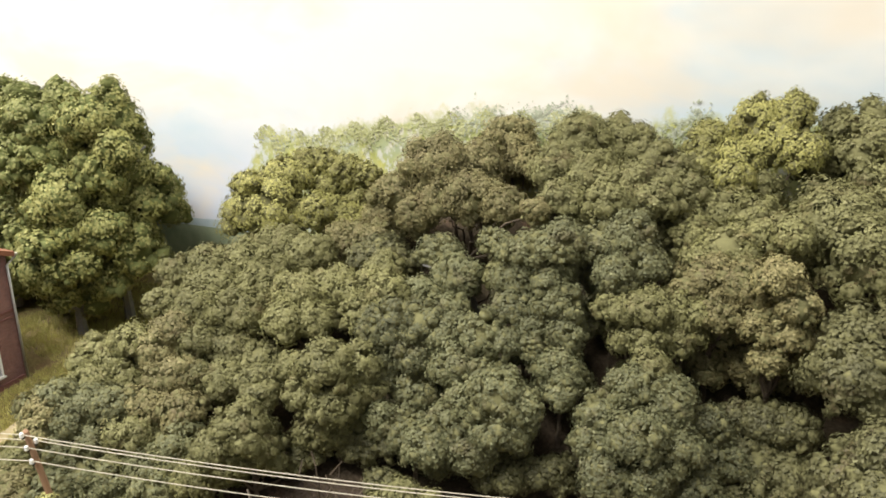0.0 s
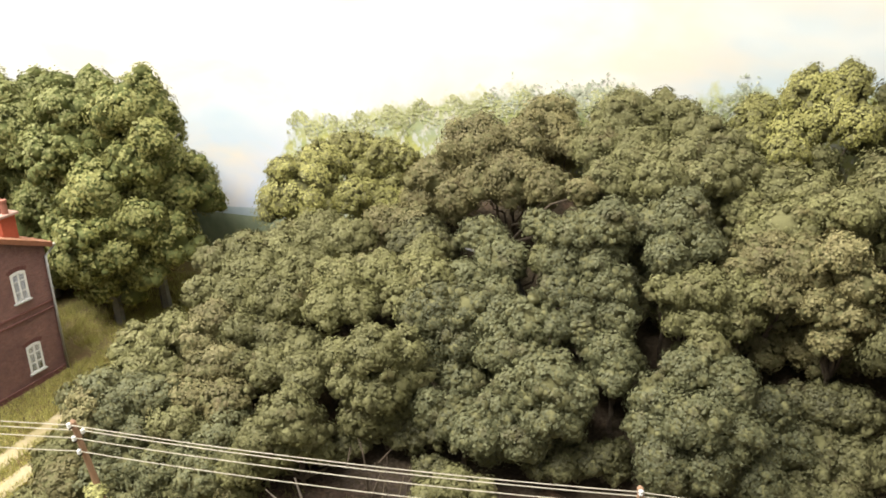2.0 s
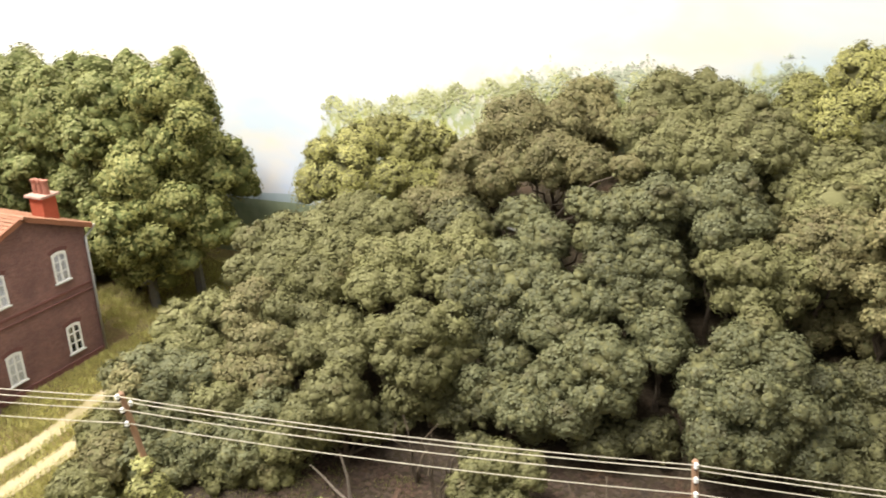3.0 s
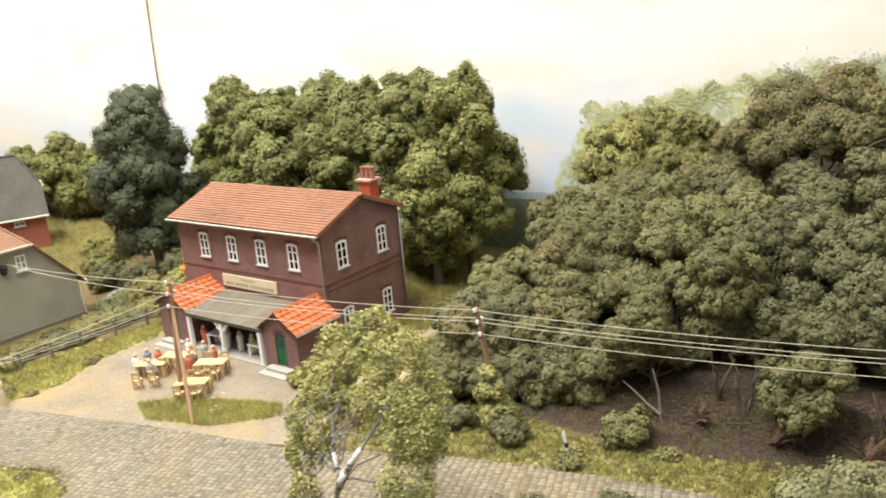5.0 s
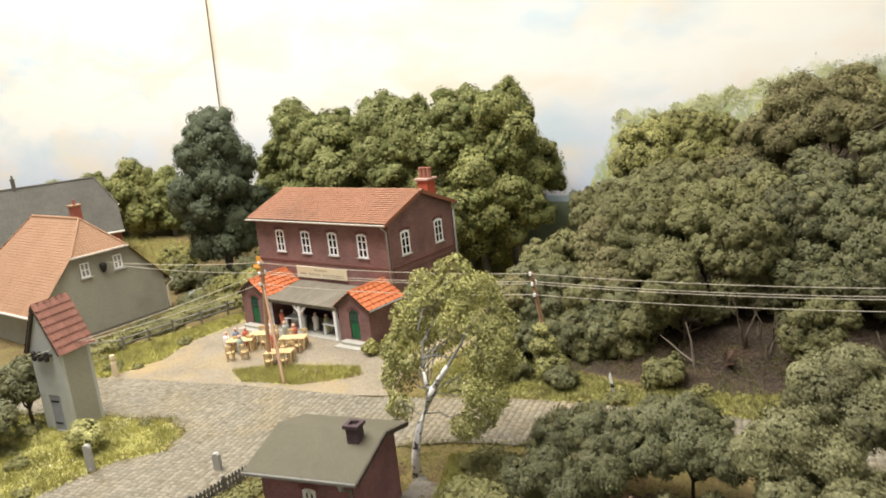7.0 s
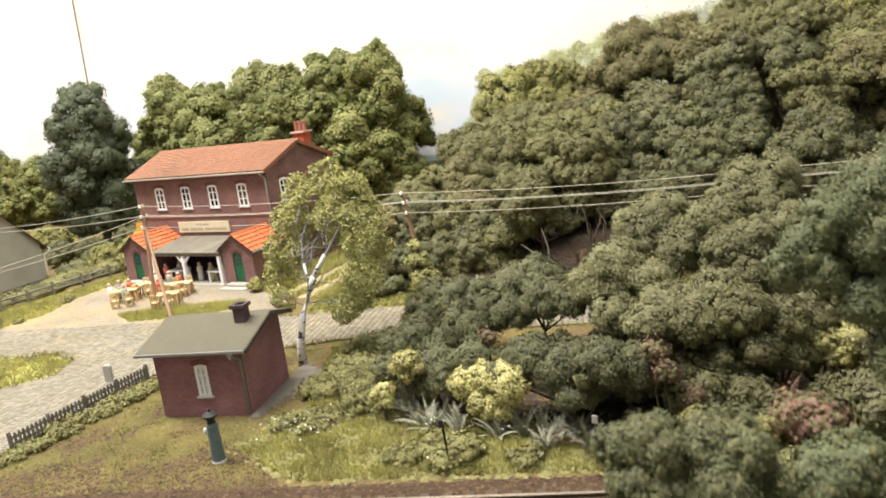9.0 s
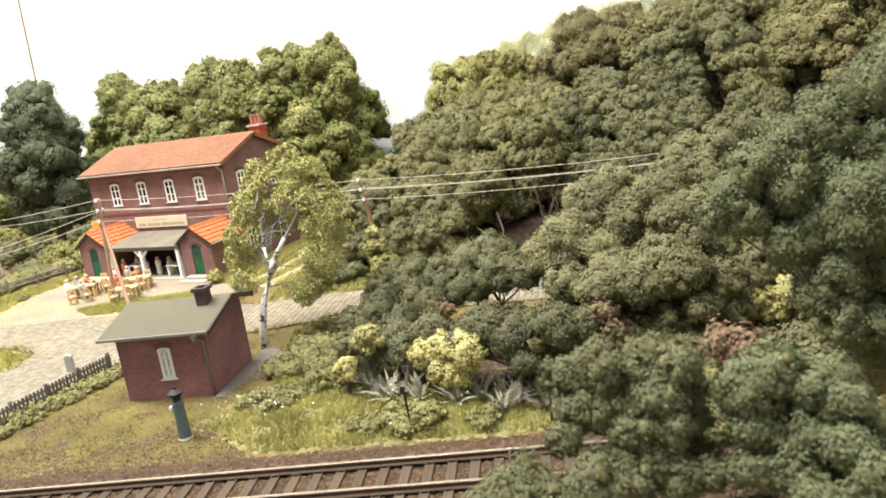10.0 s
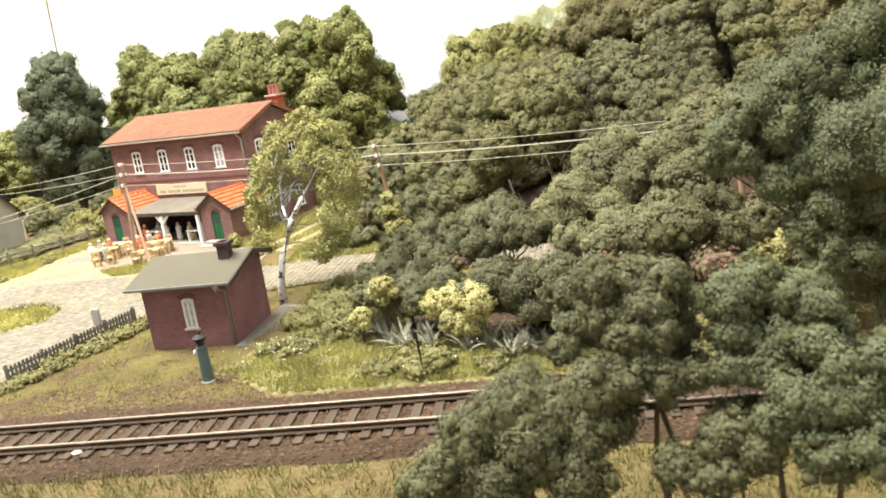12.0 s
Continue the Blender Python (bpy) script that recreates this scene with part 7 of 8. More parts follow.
    for q in range(9):
        f = (q - 4) / 4.2
        arch.m = Matrix.Translation((1.45 + f * 0.52, 0, 0.45 + 1.95 + 0.3 * (1 - f * f * 0.9))) @ Matrix.Rotation(f * 0.42, 4, "Y")
        arch.box(-0.05, 0.05, -0.03, 0.05, 0.02, 0.24)
    part("brick_arch", arch, BRICK_TRIM, ob)
    for k in range(2):
        part("step", Mesher().box(0.45 - 0.2 * k, 2.45 + 0.2 * k, -0.6 - 0.5 * k, 0.0 if k == 0 else -0.02, 0.0, 0.44 - 0.2 * k), STONE_STEP, ob, "worn grey stone step", bevel=0.03)
    return ob


porch(-51.8, "gabled brick porch with green door beside ivy")
porch(-41.2, "gabled brick porch with green door and orange tiles")


def veranda():
    """The lean-to roof between the porches, on white posts, with a dark boarded back."""
    ob = thing("veranda", "lean-to veranda with weathered felt roof and white posts", "veranda", at(-48.85, 18.7, -0.15))
    w = 7.6
    part("roof", Mesher().slab((0, -0.25, 2.72), (w, -0.25, 2.72), (w, 3.6, 3.12), (0, 3.6, 3.12), 0.1), CANOPY, ob, "weathered grey-brown felt roof", bevel=0.02)
    part("front_beam", Mesher().box(0, w, -0.12, 0.12, 2.4, 2.62), WOOD_GREY, ob)
    part("back_wall", Mesher().box(0, w, 3.35, 3.58, 0, 2.97), surface("purple_brown_boards", (0.04, 0.016, 0.03), (0.07, 0.03, 0.05), 0.8, 500, 60, 0.3, stretch=(1, 1, 0.2)), ob, "dark purple-brown back wall")
    part("deck", Mesher().box(0, w, -0.2, 3.4, 0, 0.24), STONE_STEP, ob, "stone veranda floor", bevel=0.02)
    for x, arms in ((0.25, ()), (3.6, (-1, 1)), (w - 0.3, ())):
        p = Mesher().box(x - 0.13, x + 0.13, -0.13, 0.13, 0.15, 2.42)
        for s in arms:
            p.tube([(x, 0, 1.75), (x + s * 0.62, 0, 2.4)], 0.11, 6)
        part("post", p, WHITE, ob, "white painted post with braces", bevel=0.015)
    part("notice_board", Mesher().box(4.5, 5.6, 3.28, 3.34, 1.7, 2.6), surface("board_grey", (0.2, 0.2, 0.25), (0.3, 0.3, 0.36), 0.6, 300, 60, 0.0), ob, "grey notice board")
    return ob


veranda()


def table_and_chairs():
    """Beer-garden furniture: one table and one chair, then copies of both."""
    def table(m, mt, label, group, sx=1.9, sy=0.95):
        ob = thing("garden_table", label, "table", m, group)
        part("tabletop", Mesher().box(-sx / 2, sx / 2, -sy / 2, sy / 2, 0.78, 0.88), mt, ob, bevel=0.02)
        for x in (-1, 1):
            for y in (-1, 1):
                part("leg", Mesher().box(x * sx * 0.42 - 0.07, x * sx * 0.42 + 0.07, y * sy * 0.36 - 0.07, y * sy * 0.36 + 0.07, 0, 0.78), mt, ob)
        return ob

    def chair(m, mt, label, group):
        ob = thing("garden_chair", label, "chair", m, group)
        part("seat", Mesher().box(-0.25, 0.25, -0.25, 0.25, 0.46, 0.54), mt, ob, bevel=0.015)
        for x in (-0.2, 0.2):
            for y in (-0.2, 0.2):
                part("leg", Mesher().box(x - 0.04, x + 0.04, y - 0.04, y + 0.04, 0, 0.46), mt, ob)
            part("back_post", Mesher().box(x - 0.04, x + 0.04, 0.18, 0.25, 0.54, 1.1), mt, ob)
        part("back_rail", Mesher().box(-0.24, 0.24, 0.19, 0.25, 0.9, 1.1), mt, ob, bevel=0.01)
        part("back_rail", Mesher().box(-0.22, 0.22, 0.19, 0.24, 0.66, 0.76), mt, ob)
        return ob

    t0 = table(at(-47.0, 14.4, 0.03, 35), WOOD_PALE, "pale wooden garden table on the gravel yard", "garden tables")
    c0 = chair(at(-47.9, 13.6, 0.03, 120), WOOD_PALE, "pale wooden garden chair at a yard table", "garden chairs")
    spots = [(-46.3, 13.8, 35), (-46.5, 16.0, 25), (-43.5, 16.25, 30), (-42.2, 13.85, 30)]
    for x, y, rz in spots[1:]:
        copy_thing(t0, at(x, y, 0.03, rz))
    first = True
    for x, y, rz in spots:
        for dx, dy, r in ((-0.5, -0.82, 180), (0.5, -0.82, 180), (-0.5, 0.82, 0), (0.5, 0.82, 0)):
            a = math.radians(rz)
            m = at(x + dx * math.cos(a) - dy * math.sin(a), y + dx * math.sin(a) + dy * math.cos(a), 0.03, rz + r + 6 * math.sin(x * 9 + dx * 5))
            if first:
                c0.matrix_world, first = m, False
            else:
                copy_thing(c0, m)
    v0 = table(at(-46.9, 19.6, 0.09, 10), WHITE, "white-clothed table under the veranda", "veranda tables", 1.5, 0.9)
    copy_thing(v0, at(-42.7, 19.5, 0.09, 0))
    # model figures, each one plain shape
    fig = [(-48.0, 14.0, 1), (-47.5, 15.3, 2), (-46.4, 13.9, 0), (-48.1, 14.9, 3), (-45.6, 17.4, 0), (-46.9, 17.2, 1), (-44.4, 17.2, 2), (-44.8, 15.6, 2), (-47.9, 19.2, 2), (-46.9, 20.2, 4), (-45.8, 19.4, 1), (-43.5, 19.6, 5), (-42.4, 20.1, 5), (-45.3, 16.0, 0), (-47.4, 20.1, 4), (-44.7, 19.6, 1), (-41.9, 19.4, 4)]
    tones = [(0.4, 0.44, 0.38), (0.82, 0.8, 0.78), (0.55, 0.16, 0.09), (0.24, 0.26, 0.34), (0.86, 0.82, 0.72), (0.66, 0.62, 0.32)]
    cloth = [surface("figure_paint", tuple(v * 0.85 for v in c), c, 0.6, 400, 100, 0.0) for c in tones]
    skin = surface("figure_pink", (0.62, 0.4, 0.3), (0.7, 0.47, 0.36), 0.6, 400, 100, 0.0)
    for x, y, k in fig:
        me = Mesher()
        me.lathe([(0.2, 0.0), (0.24, 0.3), (0.2, 0.55), (0.25, 0.95), (0.2, 1.12), (0.08, 1.18)], 9)
        me.cur = 1
        me.ball((0, 0, 1.3), 0.14, 8, 6)
        z = 0.03 if y < 18.6 else 0.09
        single("figurine", me, [cloth[k], skin], "plain painted model figurine seated at a table", "figurine", at(x, y, z), "figurines", smooth=True)


table_and_chairs()


BRICK_DARK = brickwork("brick_dark", (0.07, 0.045, 0.05), (0.10, 0.065, 0.07), (0.12, 0.1, 0.1))


HUT_WIN, HUT_CHIM = 2.2, (3.62, 1.75)


def hut():
    """The small brick hut with a felted gable roof."""
    w, d, h, r, ry = 4.23, 3.95, 3.1, 3.8, 2.35
    ob = thing("brick_hut", "small red brick hut with grey felt roof by the track", "hut", at(-26.87, -0.21, -0.04, 16))
    hole = (HUT_WIN - 0.3, HUT_WIN + 0.3, 0.98, 2.4)
    part("wall", wall_with_holes(w, 0, h, 0.22, [hole]), BRICK_HUT, ob)
    part("wall", wall_with_holes(w, 0, h + 0.1, 0.22, []), BRICK_HUT, ob, m=local(w, d, 0, 180))
    for x, y, rz in ((w, 0.22, 90), (0, d - 0.22, -90)):
        g = wall_with_holes(d - 0.44, 0, h, 0.22, [])
        if rz > 0:
            g.prism([(-0.22, h), (d - 0.22, h), (d - 0.22, h + 0.2), (ry - 0.22, r - 0.02)], 0, 0.22)
        else:
            g.prism([(-0.22, h), (d - 0.22, h), (d - ry - 0.22, r - 0.02), (-0.22, h + 0.2)], 0, 0.22)
        part("wall", g, BRICK_HUT, ob, m=local(x, y, 0, rz))
    arched_window(ob, local(HUT_WIN, 0, 0.98), 0.6, 1.42, 0.07, 3)
    # near-black panel in place of an unlit interior
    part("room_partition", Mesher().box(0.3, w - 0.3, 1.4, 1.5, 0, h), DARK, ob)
    top = Mesher()
    a, b, c = (-0.5, h - 0.05), (ry, r), (d + 0.5, 3.24)
    top.prism([a, b, c, (c[0], c[1] + 0.12), (b[0], b[1] + 0.13), (a[0], a[1] + 0.12)], -0.5, w + 0.45, "x")
    roof = part("roof", top, FELT, ob, "olive-grey roofing felt", bevel=0.02)
    gt = Mesher().box(-0.52, w + 0.46, -0.6, -0.5, h - 0.08, h + 0.06)
    part("gutter", gt, ZINC_DARK, roof, "grey gutter", bevel=0.02)
    vb = Mesher()
    for y0, z0, y1, z1 in ((a[0], a[1], b[0], b[1]), (b[0], b[1], c[0], c[1])):
        vb.slab((w + 0.45, y0, z0 + 0.1), (w + 0.51, y0, z0 + 0.1), (w + 0.51, y1, z1 + 0.12), (w + 0.45, y1, z1 + 0.12), 0.2)
    part("verge_board", vb, WOOD_DARK, roof)
    part("downpipe", Mesher().tube([(w - 0.12, -0.56, h - 0.05), (w - 0.12, -0.5, h - 0.3), (w - 0.06, -0.1, h - 0.5), (w - 0.06, -0.1, 0.05)], 0.06, 8), ZINC_DARK, ob, smooth=True)
    part("bracket", Mesher().prism([(w - 0.45, h - 0.05), (w - 0.1, h - 0.05), (w - 0.28, h - 0.4)], -0.5, -0.4), ZINC, ob)
    ch = part("chimney", Mesher().box(-0.27, 0.27, -0.27, 0.27, -0.6, 0.72), BRICK_DARK, ob, "dark brick chimney", m=local(HUT_CHIM[0], HUT_CHIM[1], r - 0.15), bevel=0.02)
    rim = Mesher()
    for x0, x1, y0, y1 in ((-0.45, 0.45, -0.45, -0.25), (-0.45, 0.45, 0.25, 0.45), (-0.45, -0.25, -0.25, 0.25), (0.25, 0.45, -0.25, 0.25)):
        rim.box(x0 * 0.78, x1 * 0.78, y0 * 0.78, y1 * 0.78, 0.7, 0.86)
    part("chimney_rim", rim, BRICK_DARK, ch)
    pave = Mesher().prism([(w + 0.02, -0.1), (w + 0.22, 0.15), (w + 0.34, 0.9), (w + 0.52, 1.6), (w + 0.6, 2.4), (w + 0.82, 3.1), (w + 0.75, d + 0.4), (w + 0.4, d + 0.6), (w + 0.02, d + 0.25)], 0.02, 0.07, "z")
    single("ash_patch", pave, ASH, "grey cinder strip beside the hut wall", "path", at(-26.87, -0.21, -0.05, 16), kind="structure")
    rng = np.random.default_rng(58)
    ly = rng.uniform(-0.3, d + 1.3, 2600)
    lx = w + 0.05 + (0.25 + 0.2 * np.clip(ly, 0, 4)) * np.abs(rng.normal(0, 0.75, 2600))
    single("ash_crumbs", stones("ash_crumbs", rng, np.column_stack([lx, ly, np.full(2600, 0.06)]), 0.05, ASH, 0.6), ASH, "loose grey cinders spilling from the strip by the hut", "cinders", at(-26.87, -0.21, -0.05, 16), kind="stuff")


hut()


def half_hip_house(name, label, m, L, W, H, R, hip, wallm, roofm, tw, tl, chim, ridge_mat, group="", chim_mat=None):
    """A house whose gable at x = L is cut by a half hip. x along the ridge, y across, origin at a corner."""
    ob = thing(name, label, "house", m, group)
    zh = H + (R - H) * hip
    yh = W / 2 * hip
    g = wall_with_holes(W - 0.6, 0, H, 0.3, [])
    gw = wall_with_holes(W - 0.6, 0, H, 0.3, [])
    gw.prism([(-0.3, H), (W - 0.3, H), (W - yh - 0.3, zh), (yh - 0.3, zh)], 0, 0.3)
    part("wall", gw, wallm, ob, m=local(L, 0.3, 0, 90))
    part("wall", g, wallm, ob, m=local(0, W - 0.3, 0, -90))
    part("wall", wall_with_holes(L, 0, H, 0.3, []), wallm, ob)
    part("wall", wall_with_holes(L, 0, H, 0.3, []), wallm, ob, m=local(L, W, 0, 180))
    o, e = 0.5, 0.35
    k = (R - H) / (W / 2)
    rz = R
    back = (R - zh) / k * 0.9
    eave_z = H - k * o
    rf = Mesher()
    x0, x1 = -e, L + e
    A, B, C, D = (x0, -o, eave_z), (x1, -o, eave_z), (x1, yh, zh), (x1 - back, W / 2, rz)
    F = (x0 + back, W / 2, rz)
    G0 = (x0, yh, zh)
    A2, B2, C2, G2 = (x0, W + o, eave_z), (x1, W + o, eave_z), (x1, W - yh, zh), (x0, W - yh, zh)
    rf.add([A, B, C, D, F, G0, A2, B2, C2, G2], [(0, 1, 2, 3, 4, 5), (7, 6, 9, 4, 3, 8), (2, 8, 3), (9, 5, 4), (0, 5, 9, 6, 7, 8, 2, 1)])
    roof = part("roof", rf, roofm, ob)
    for p, q, r in ((A, B, (x0, W / 2, rz)), (B2, A2, (x1, W / 2, rz))):
        ln, up = slope_matrix(p, q, r)[1:]

        def keep(x, y, ln=ln, up=up):
            f = y / up
            lim = back * max(0, (f - (yh + o) / (W / 2 + o))) / max(1e-6, 1 - (yh + o) / (W / 2 + o))
            return lim < x < ln - lim
        tiled(roof, p, q, r, roofm, tw, tl, keep, lift=0.025, roll=0.012)
    for p, q, r in ((C, C2, (D[0], C[1], rz)), (G2, G0, (F[0], G2[1], rz))):
        ln2 = abs(q[1] - p[1])
        tiled(roof, p, q, r, roofm, tw, tl, lambda x, y, ln2=ln2, hh=math.hypot(back, R - zh): abs(x - ln2 / 2) < ln2 / 2 * (1 - y / hh) + 0.05, lift=0.025, roll=0.012)
    rg = Mesher().tube([F, D], 0.13, 8)
    for p in (C, C2):
        rg.tube([D, p], 0.1, 8)
    for p in (G0, G2):
        rg.tube([F, p], 0.1, 8)
    part("ridge_tiles", rg, ridge_mat, roof)
    gt = Mesher().box(x1 - 0.02, x1 + 0.16, yh - 0.1, W - yh + 0.1, zh - 0.14, zh + 0.02)
    part("gutter", gt, ZINC_PALE, ob, bevel=0.02)
    for y, s in ((-o, -1), (W + o, 1)):
        part("gutter", Mesher().tube([(x0, y + s * 0.08, eave_z - 0.05), (x1, y + s * 0.08, eave_z - 0.05)], 0.12, 8), ZINC_PALE, ob)
    for cx, cy, cz, cs in chim:
        c = part("chimney", Mesher().box(-cs, cs, -cs, cs, -0.8, 1.3), chim_mat or BRICK_RED, ob, m=local(cx, cy, cz), bevel=0.02)
        part("chimney_cap", Mesher().box(-cs * 1.3, cs * 1.3, -cs * 1.3, cs * 1.3, 1.3, 1.42), chim_mat or TILE_TAN, c)
        part("chimney_pot", Mesher().lathe([(0.13, 1.42), (0.11, 1.75), (0.14, 1.82)], 9), chim_mat or BRICK_RED, c)
    return ob, zh, yh


def small_window(parent, m, w=0.75, h=1.15):
    """A little four-pane casement set proud of the plaster."""
    fr = Mesher()
    for a, b, c, d in ((-w / 2, -w / 2 + 0.1, 0, h), (w / 2 - 0.1, w / 2, 0, h), (-w / 2 + 0.1, w / 2 - 0.1, 0, 0.1), (-w / 2 + 0.1, w / 2 - 0.1, h - 0.1, h), (-0.05, 0.05, 0.1, h - 0.1), (-w / 2 + 0.1, -0.05, h * 0.5 - 0.04, h * 0.5 + 0.04), (0.05, w / 2 - 0.1, h * 0.5 - 0.04, h * 0.5 + 0.04)):
        fr.box(a, b, -0.07, 0.05, c, d)
    win = part("window", fr, WHITE, parent, "small white four-pane window", m=m)
    part("pane", Mesher().box(-w / 2 + 0.08, w / 2 - 0.08, -0.03, -0.015, 0.08, h - 0.08), GLASS_GREY, win)
    part("sill", Mesher().box(-w / 2 - 0.12, w / 2 + 0.12, -0.2, 0.0, -0.12, 0), SILL, win, bevel=0.015)
    return win


GLASS_GREY = surface("grey_pane", (0.20, 0.21, 0.21), (0.30, 0.31, 0.31), 0.12, 300, 60, 0.0)

cottage, zh, yh = half_hip_house("cottage", "grey plastered cottage with tan tiled half-hipped roof", at(-74.6, 8.3, -0.15), 11.6, 10.9, 3.4, 9.4, 0.56, PLASTER, TILE_TAN, 0.25, 0.25, [(8.4, 6.0, 9.0, 0.36)], TILE_TAN)
for y in (4.15, 7.0):
    small_window(cottage, local(11.6, y, 4.95, 90))
part("alarm_horn", Mesher().lathe([(0.12, 0), (0.25, 0.25), (0.3, 0.6), (0.2, 0.75)], 9), IRON, cottage, "dark iron wall lamp", m=local(11.85, 5.6, 5.0))
part("downpipe", Mesher().tube([(11.95, 11.4, 2.9), (11.95, 11.4, 2.7), (11.7, 11.0, 2.3), (11.7, 11.0, 0.1)], 0.08), ZINC_PALE, cottage)
part("plinth", Mesher().box(11.6, 11.68, 0, 10.9, 0, 0.35), surface("dark_plaster", (0.15, 0.14, 0.11), (0.22, 0.2, 0.16), 0.9, 700, 60, 0.3), cottage)
slate, _, _ = half_hip_house("slate_house", "brick barn with dark slate half-hipped roof at the meadow", pose(-0.976, 0.104, -0.003, 0, 0, 66), 22.0, 7.0, 4.6, 10.1, 0.4, BRICK_RED, SLATE, 0.45, 0.4, [(12.0, 3.5, 9.8, 0.22)], SLATE, "", SLATE)
small_window(slate, local(19.4, 0, 3.0), 1.0, 0.9)
small_window(slate, local(15.4, 0, 3.0), 1.0, 0.9)


def tower():
    """A slim plastered transformer tower with a tiled saddle roof."""
    w, d, h, r = 2.35, 2.05, 5.15, 7.7
    ob = thing("transformer_tower", "slim pale plastered transformer tower with red tiled roof", "tower", at(-45.45, 1.25, -0.1, 13) @ local(-w, 0, 0))
    front = wall_with_holes(w, 0, h, 0.2, [(0.7, 1.6, 0.12, 2.3)])
    front.prism([(0, h), (w, h), (w / 2, r - 0.1)], 0, 0.2)
    part("wall", front, PLASTER_PALE, ob)
    back = wall_with_holes(w, 0, h, 0.2, [])
    back.prism([(0, h), (w, h), (w / 2, r - 0.1)], 0, 0.2)
    part("wall", back, PLASTER_PALE, ob, m=local(w, d, 0, 180))
    part("wall", wall_with_holes(d - 0.4, 0, h, 0.2, []), PLASTER, ob, "grey plaster wall", m=local(w, 0.2, 0, 90))
    part("wall", wall_with_holes(d - 0.4, 0, h, 0.2, []), PLASTER, ob, m=local(0, d - 0.2, 0, -90))
    roof = part("roof", Mesher().slab((-0.2, -0.2, h - 0.3), (w / 2, -0.2, r + 0.0), (w / 2, d + 0.2, r), (-0.2, d + 0.2, h - 0.3), 0.1).slab((w / 2, -0.2, r), (w + 0.2, -0.2, h - 0.3), (w + 0.2, d + 0.2, h - 0.3), (w / 2, d + 0.2, r), 0.1), WOOD_DARK, ob, "brick-red tiled saddle roof")
    tile_pieces(roof, (w + 0.24, -0.22, h - 0.31), (w + 0.24, d + 0.22, h - 0.31), (w / 2, -0.22, r + 0.05), TILE_TOWER, 6, 7, 0.03)
    tile_pieces(roof, (-0.24, d + 0.22, h - 0.31), (-0.24, -0.22, h - 0.31), (w / 2, d + 0.22, r + 0.05), TILE_TOWER, 6, 7, 0.03)
    dr = part("door", Mesher().box(0.7, 1.6, 0.06, 0.12, 0.12, 2.3), surface("grey_blue_door", (0.27, 0.28, 0.33), (0.36, 0.37, 0.43), 0.6, 400, 60, 0.15), ob, "grey-blue steel door")
    for z in (0.5, 1.85):
        part("hinge", Mesher().box(0.75, 1.35, 0.03, 0.06, z, z + 0.09), IRON, dr)
    out = part("insulator_shelf", Mesher().box(0.5, 1.8, -0.4, 0.0, 4.75, 4.85), WOOD_DARK, ob, "dark bracket with insulators")
    for x in (0.65, 1.15, 1.65):
        part("insulator", Mesher().lathe([(0.1, 4.5), (0.16, 4.6), (0.12, 4.75), (0.14, 5.0), (0.05, 5.08)], 9, (x, -0.3)), IRON, out)
    return ob


tower()

# ---------------------------------------------------------------- telegraph line
def sagging(a, b, sag, n=14):
    a, b = Vector(a), Vector(b)
    return [a.lerp(b, i / n) - Vector((0, 0, sag * 4 * (i / n) * (1 - i / n))) for i in range(n + 1)]


POLE_TOPS = {}


def telegraph_pole(key, foot, top, label, strut=None):
    foot, top = Vector(foot), Vector(top)
    ob = thing("telegraph_pole", label, "telegraph pole", Matrix.Translation(foot * CM), "telegraph poles")
    v = top - foot
    part("pole", Mesher().tube([(0, 0, -0.3), tuple(v * 0.5), tuple(v * 0.985), tuple(v)], [0.145, 0.135, 0.12, 0.04], 9), WOOD_POLE, ob, "brown wooden pole", smooth=False)
    if strut:
        s = Vector(strut) - foot
        part("strut", Mesher().tube([tuple(s), tuple(v * 0.78)], [0.11, 0.09], 8), WOOD_POLE, ob)
    d = Vector((0.2, -0.98, 0)).normalized()
    ends = []
    for zf, side in ((0.955, 1), (0.86, 1), (0.855, -1), (0.76, 1)):
        p = v * zf
        q = p + d * (0.28 * side)
        br = part("bracket", Mesher().tube([tuple(p), tuple(q), tuple(q + Vector((0, 0, 0.12)))], 0.03, 5), IRON, ob)
        part("insulator", Mesher().lathe([(0.05, 0.08), (0.09, 0.13), (0.07, 0.22), (0.09, 0.26), (0.03, 0.32)], 8, (q.x, q.y)), PORCELAIN, br, "white porcelain insulator", m=pose(0, 0, q.z * CM))
        ends.append(foot + q + Vector((0, 0, 0.22)))
    POLE_TOPS[key] = ends
    return ob


telegraph_pole("inn", (-42.85, 13.4, -0.1), (-42.4, 13.75, 7.2), "brown wooden telegraph pole with a raking strut in the yard", (-39.2, 11.45, 0.0))
telegraph_pole("bank", (-24.5, 19.3, -0.1), (-25.0, 18.6, 6.4), "leaning brown telegraph pole grown with ivy", None)
telegraph_pole("wood", (-3.4, 22.8, 0.4), (-3.9, 23.2, 6.0), "brown telegraph pole in front of the wooded bank", None)
telegraph_pole("right", (19, 25.4, 1.4), (18.6, 25.8, 7.4), "brown telegraph pole beyond the small trees", None)


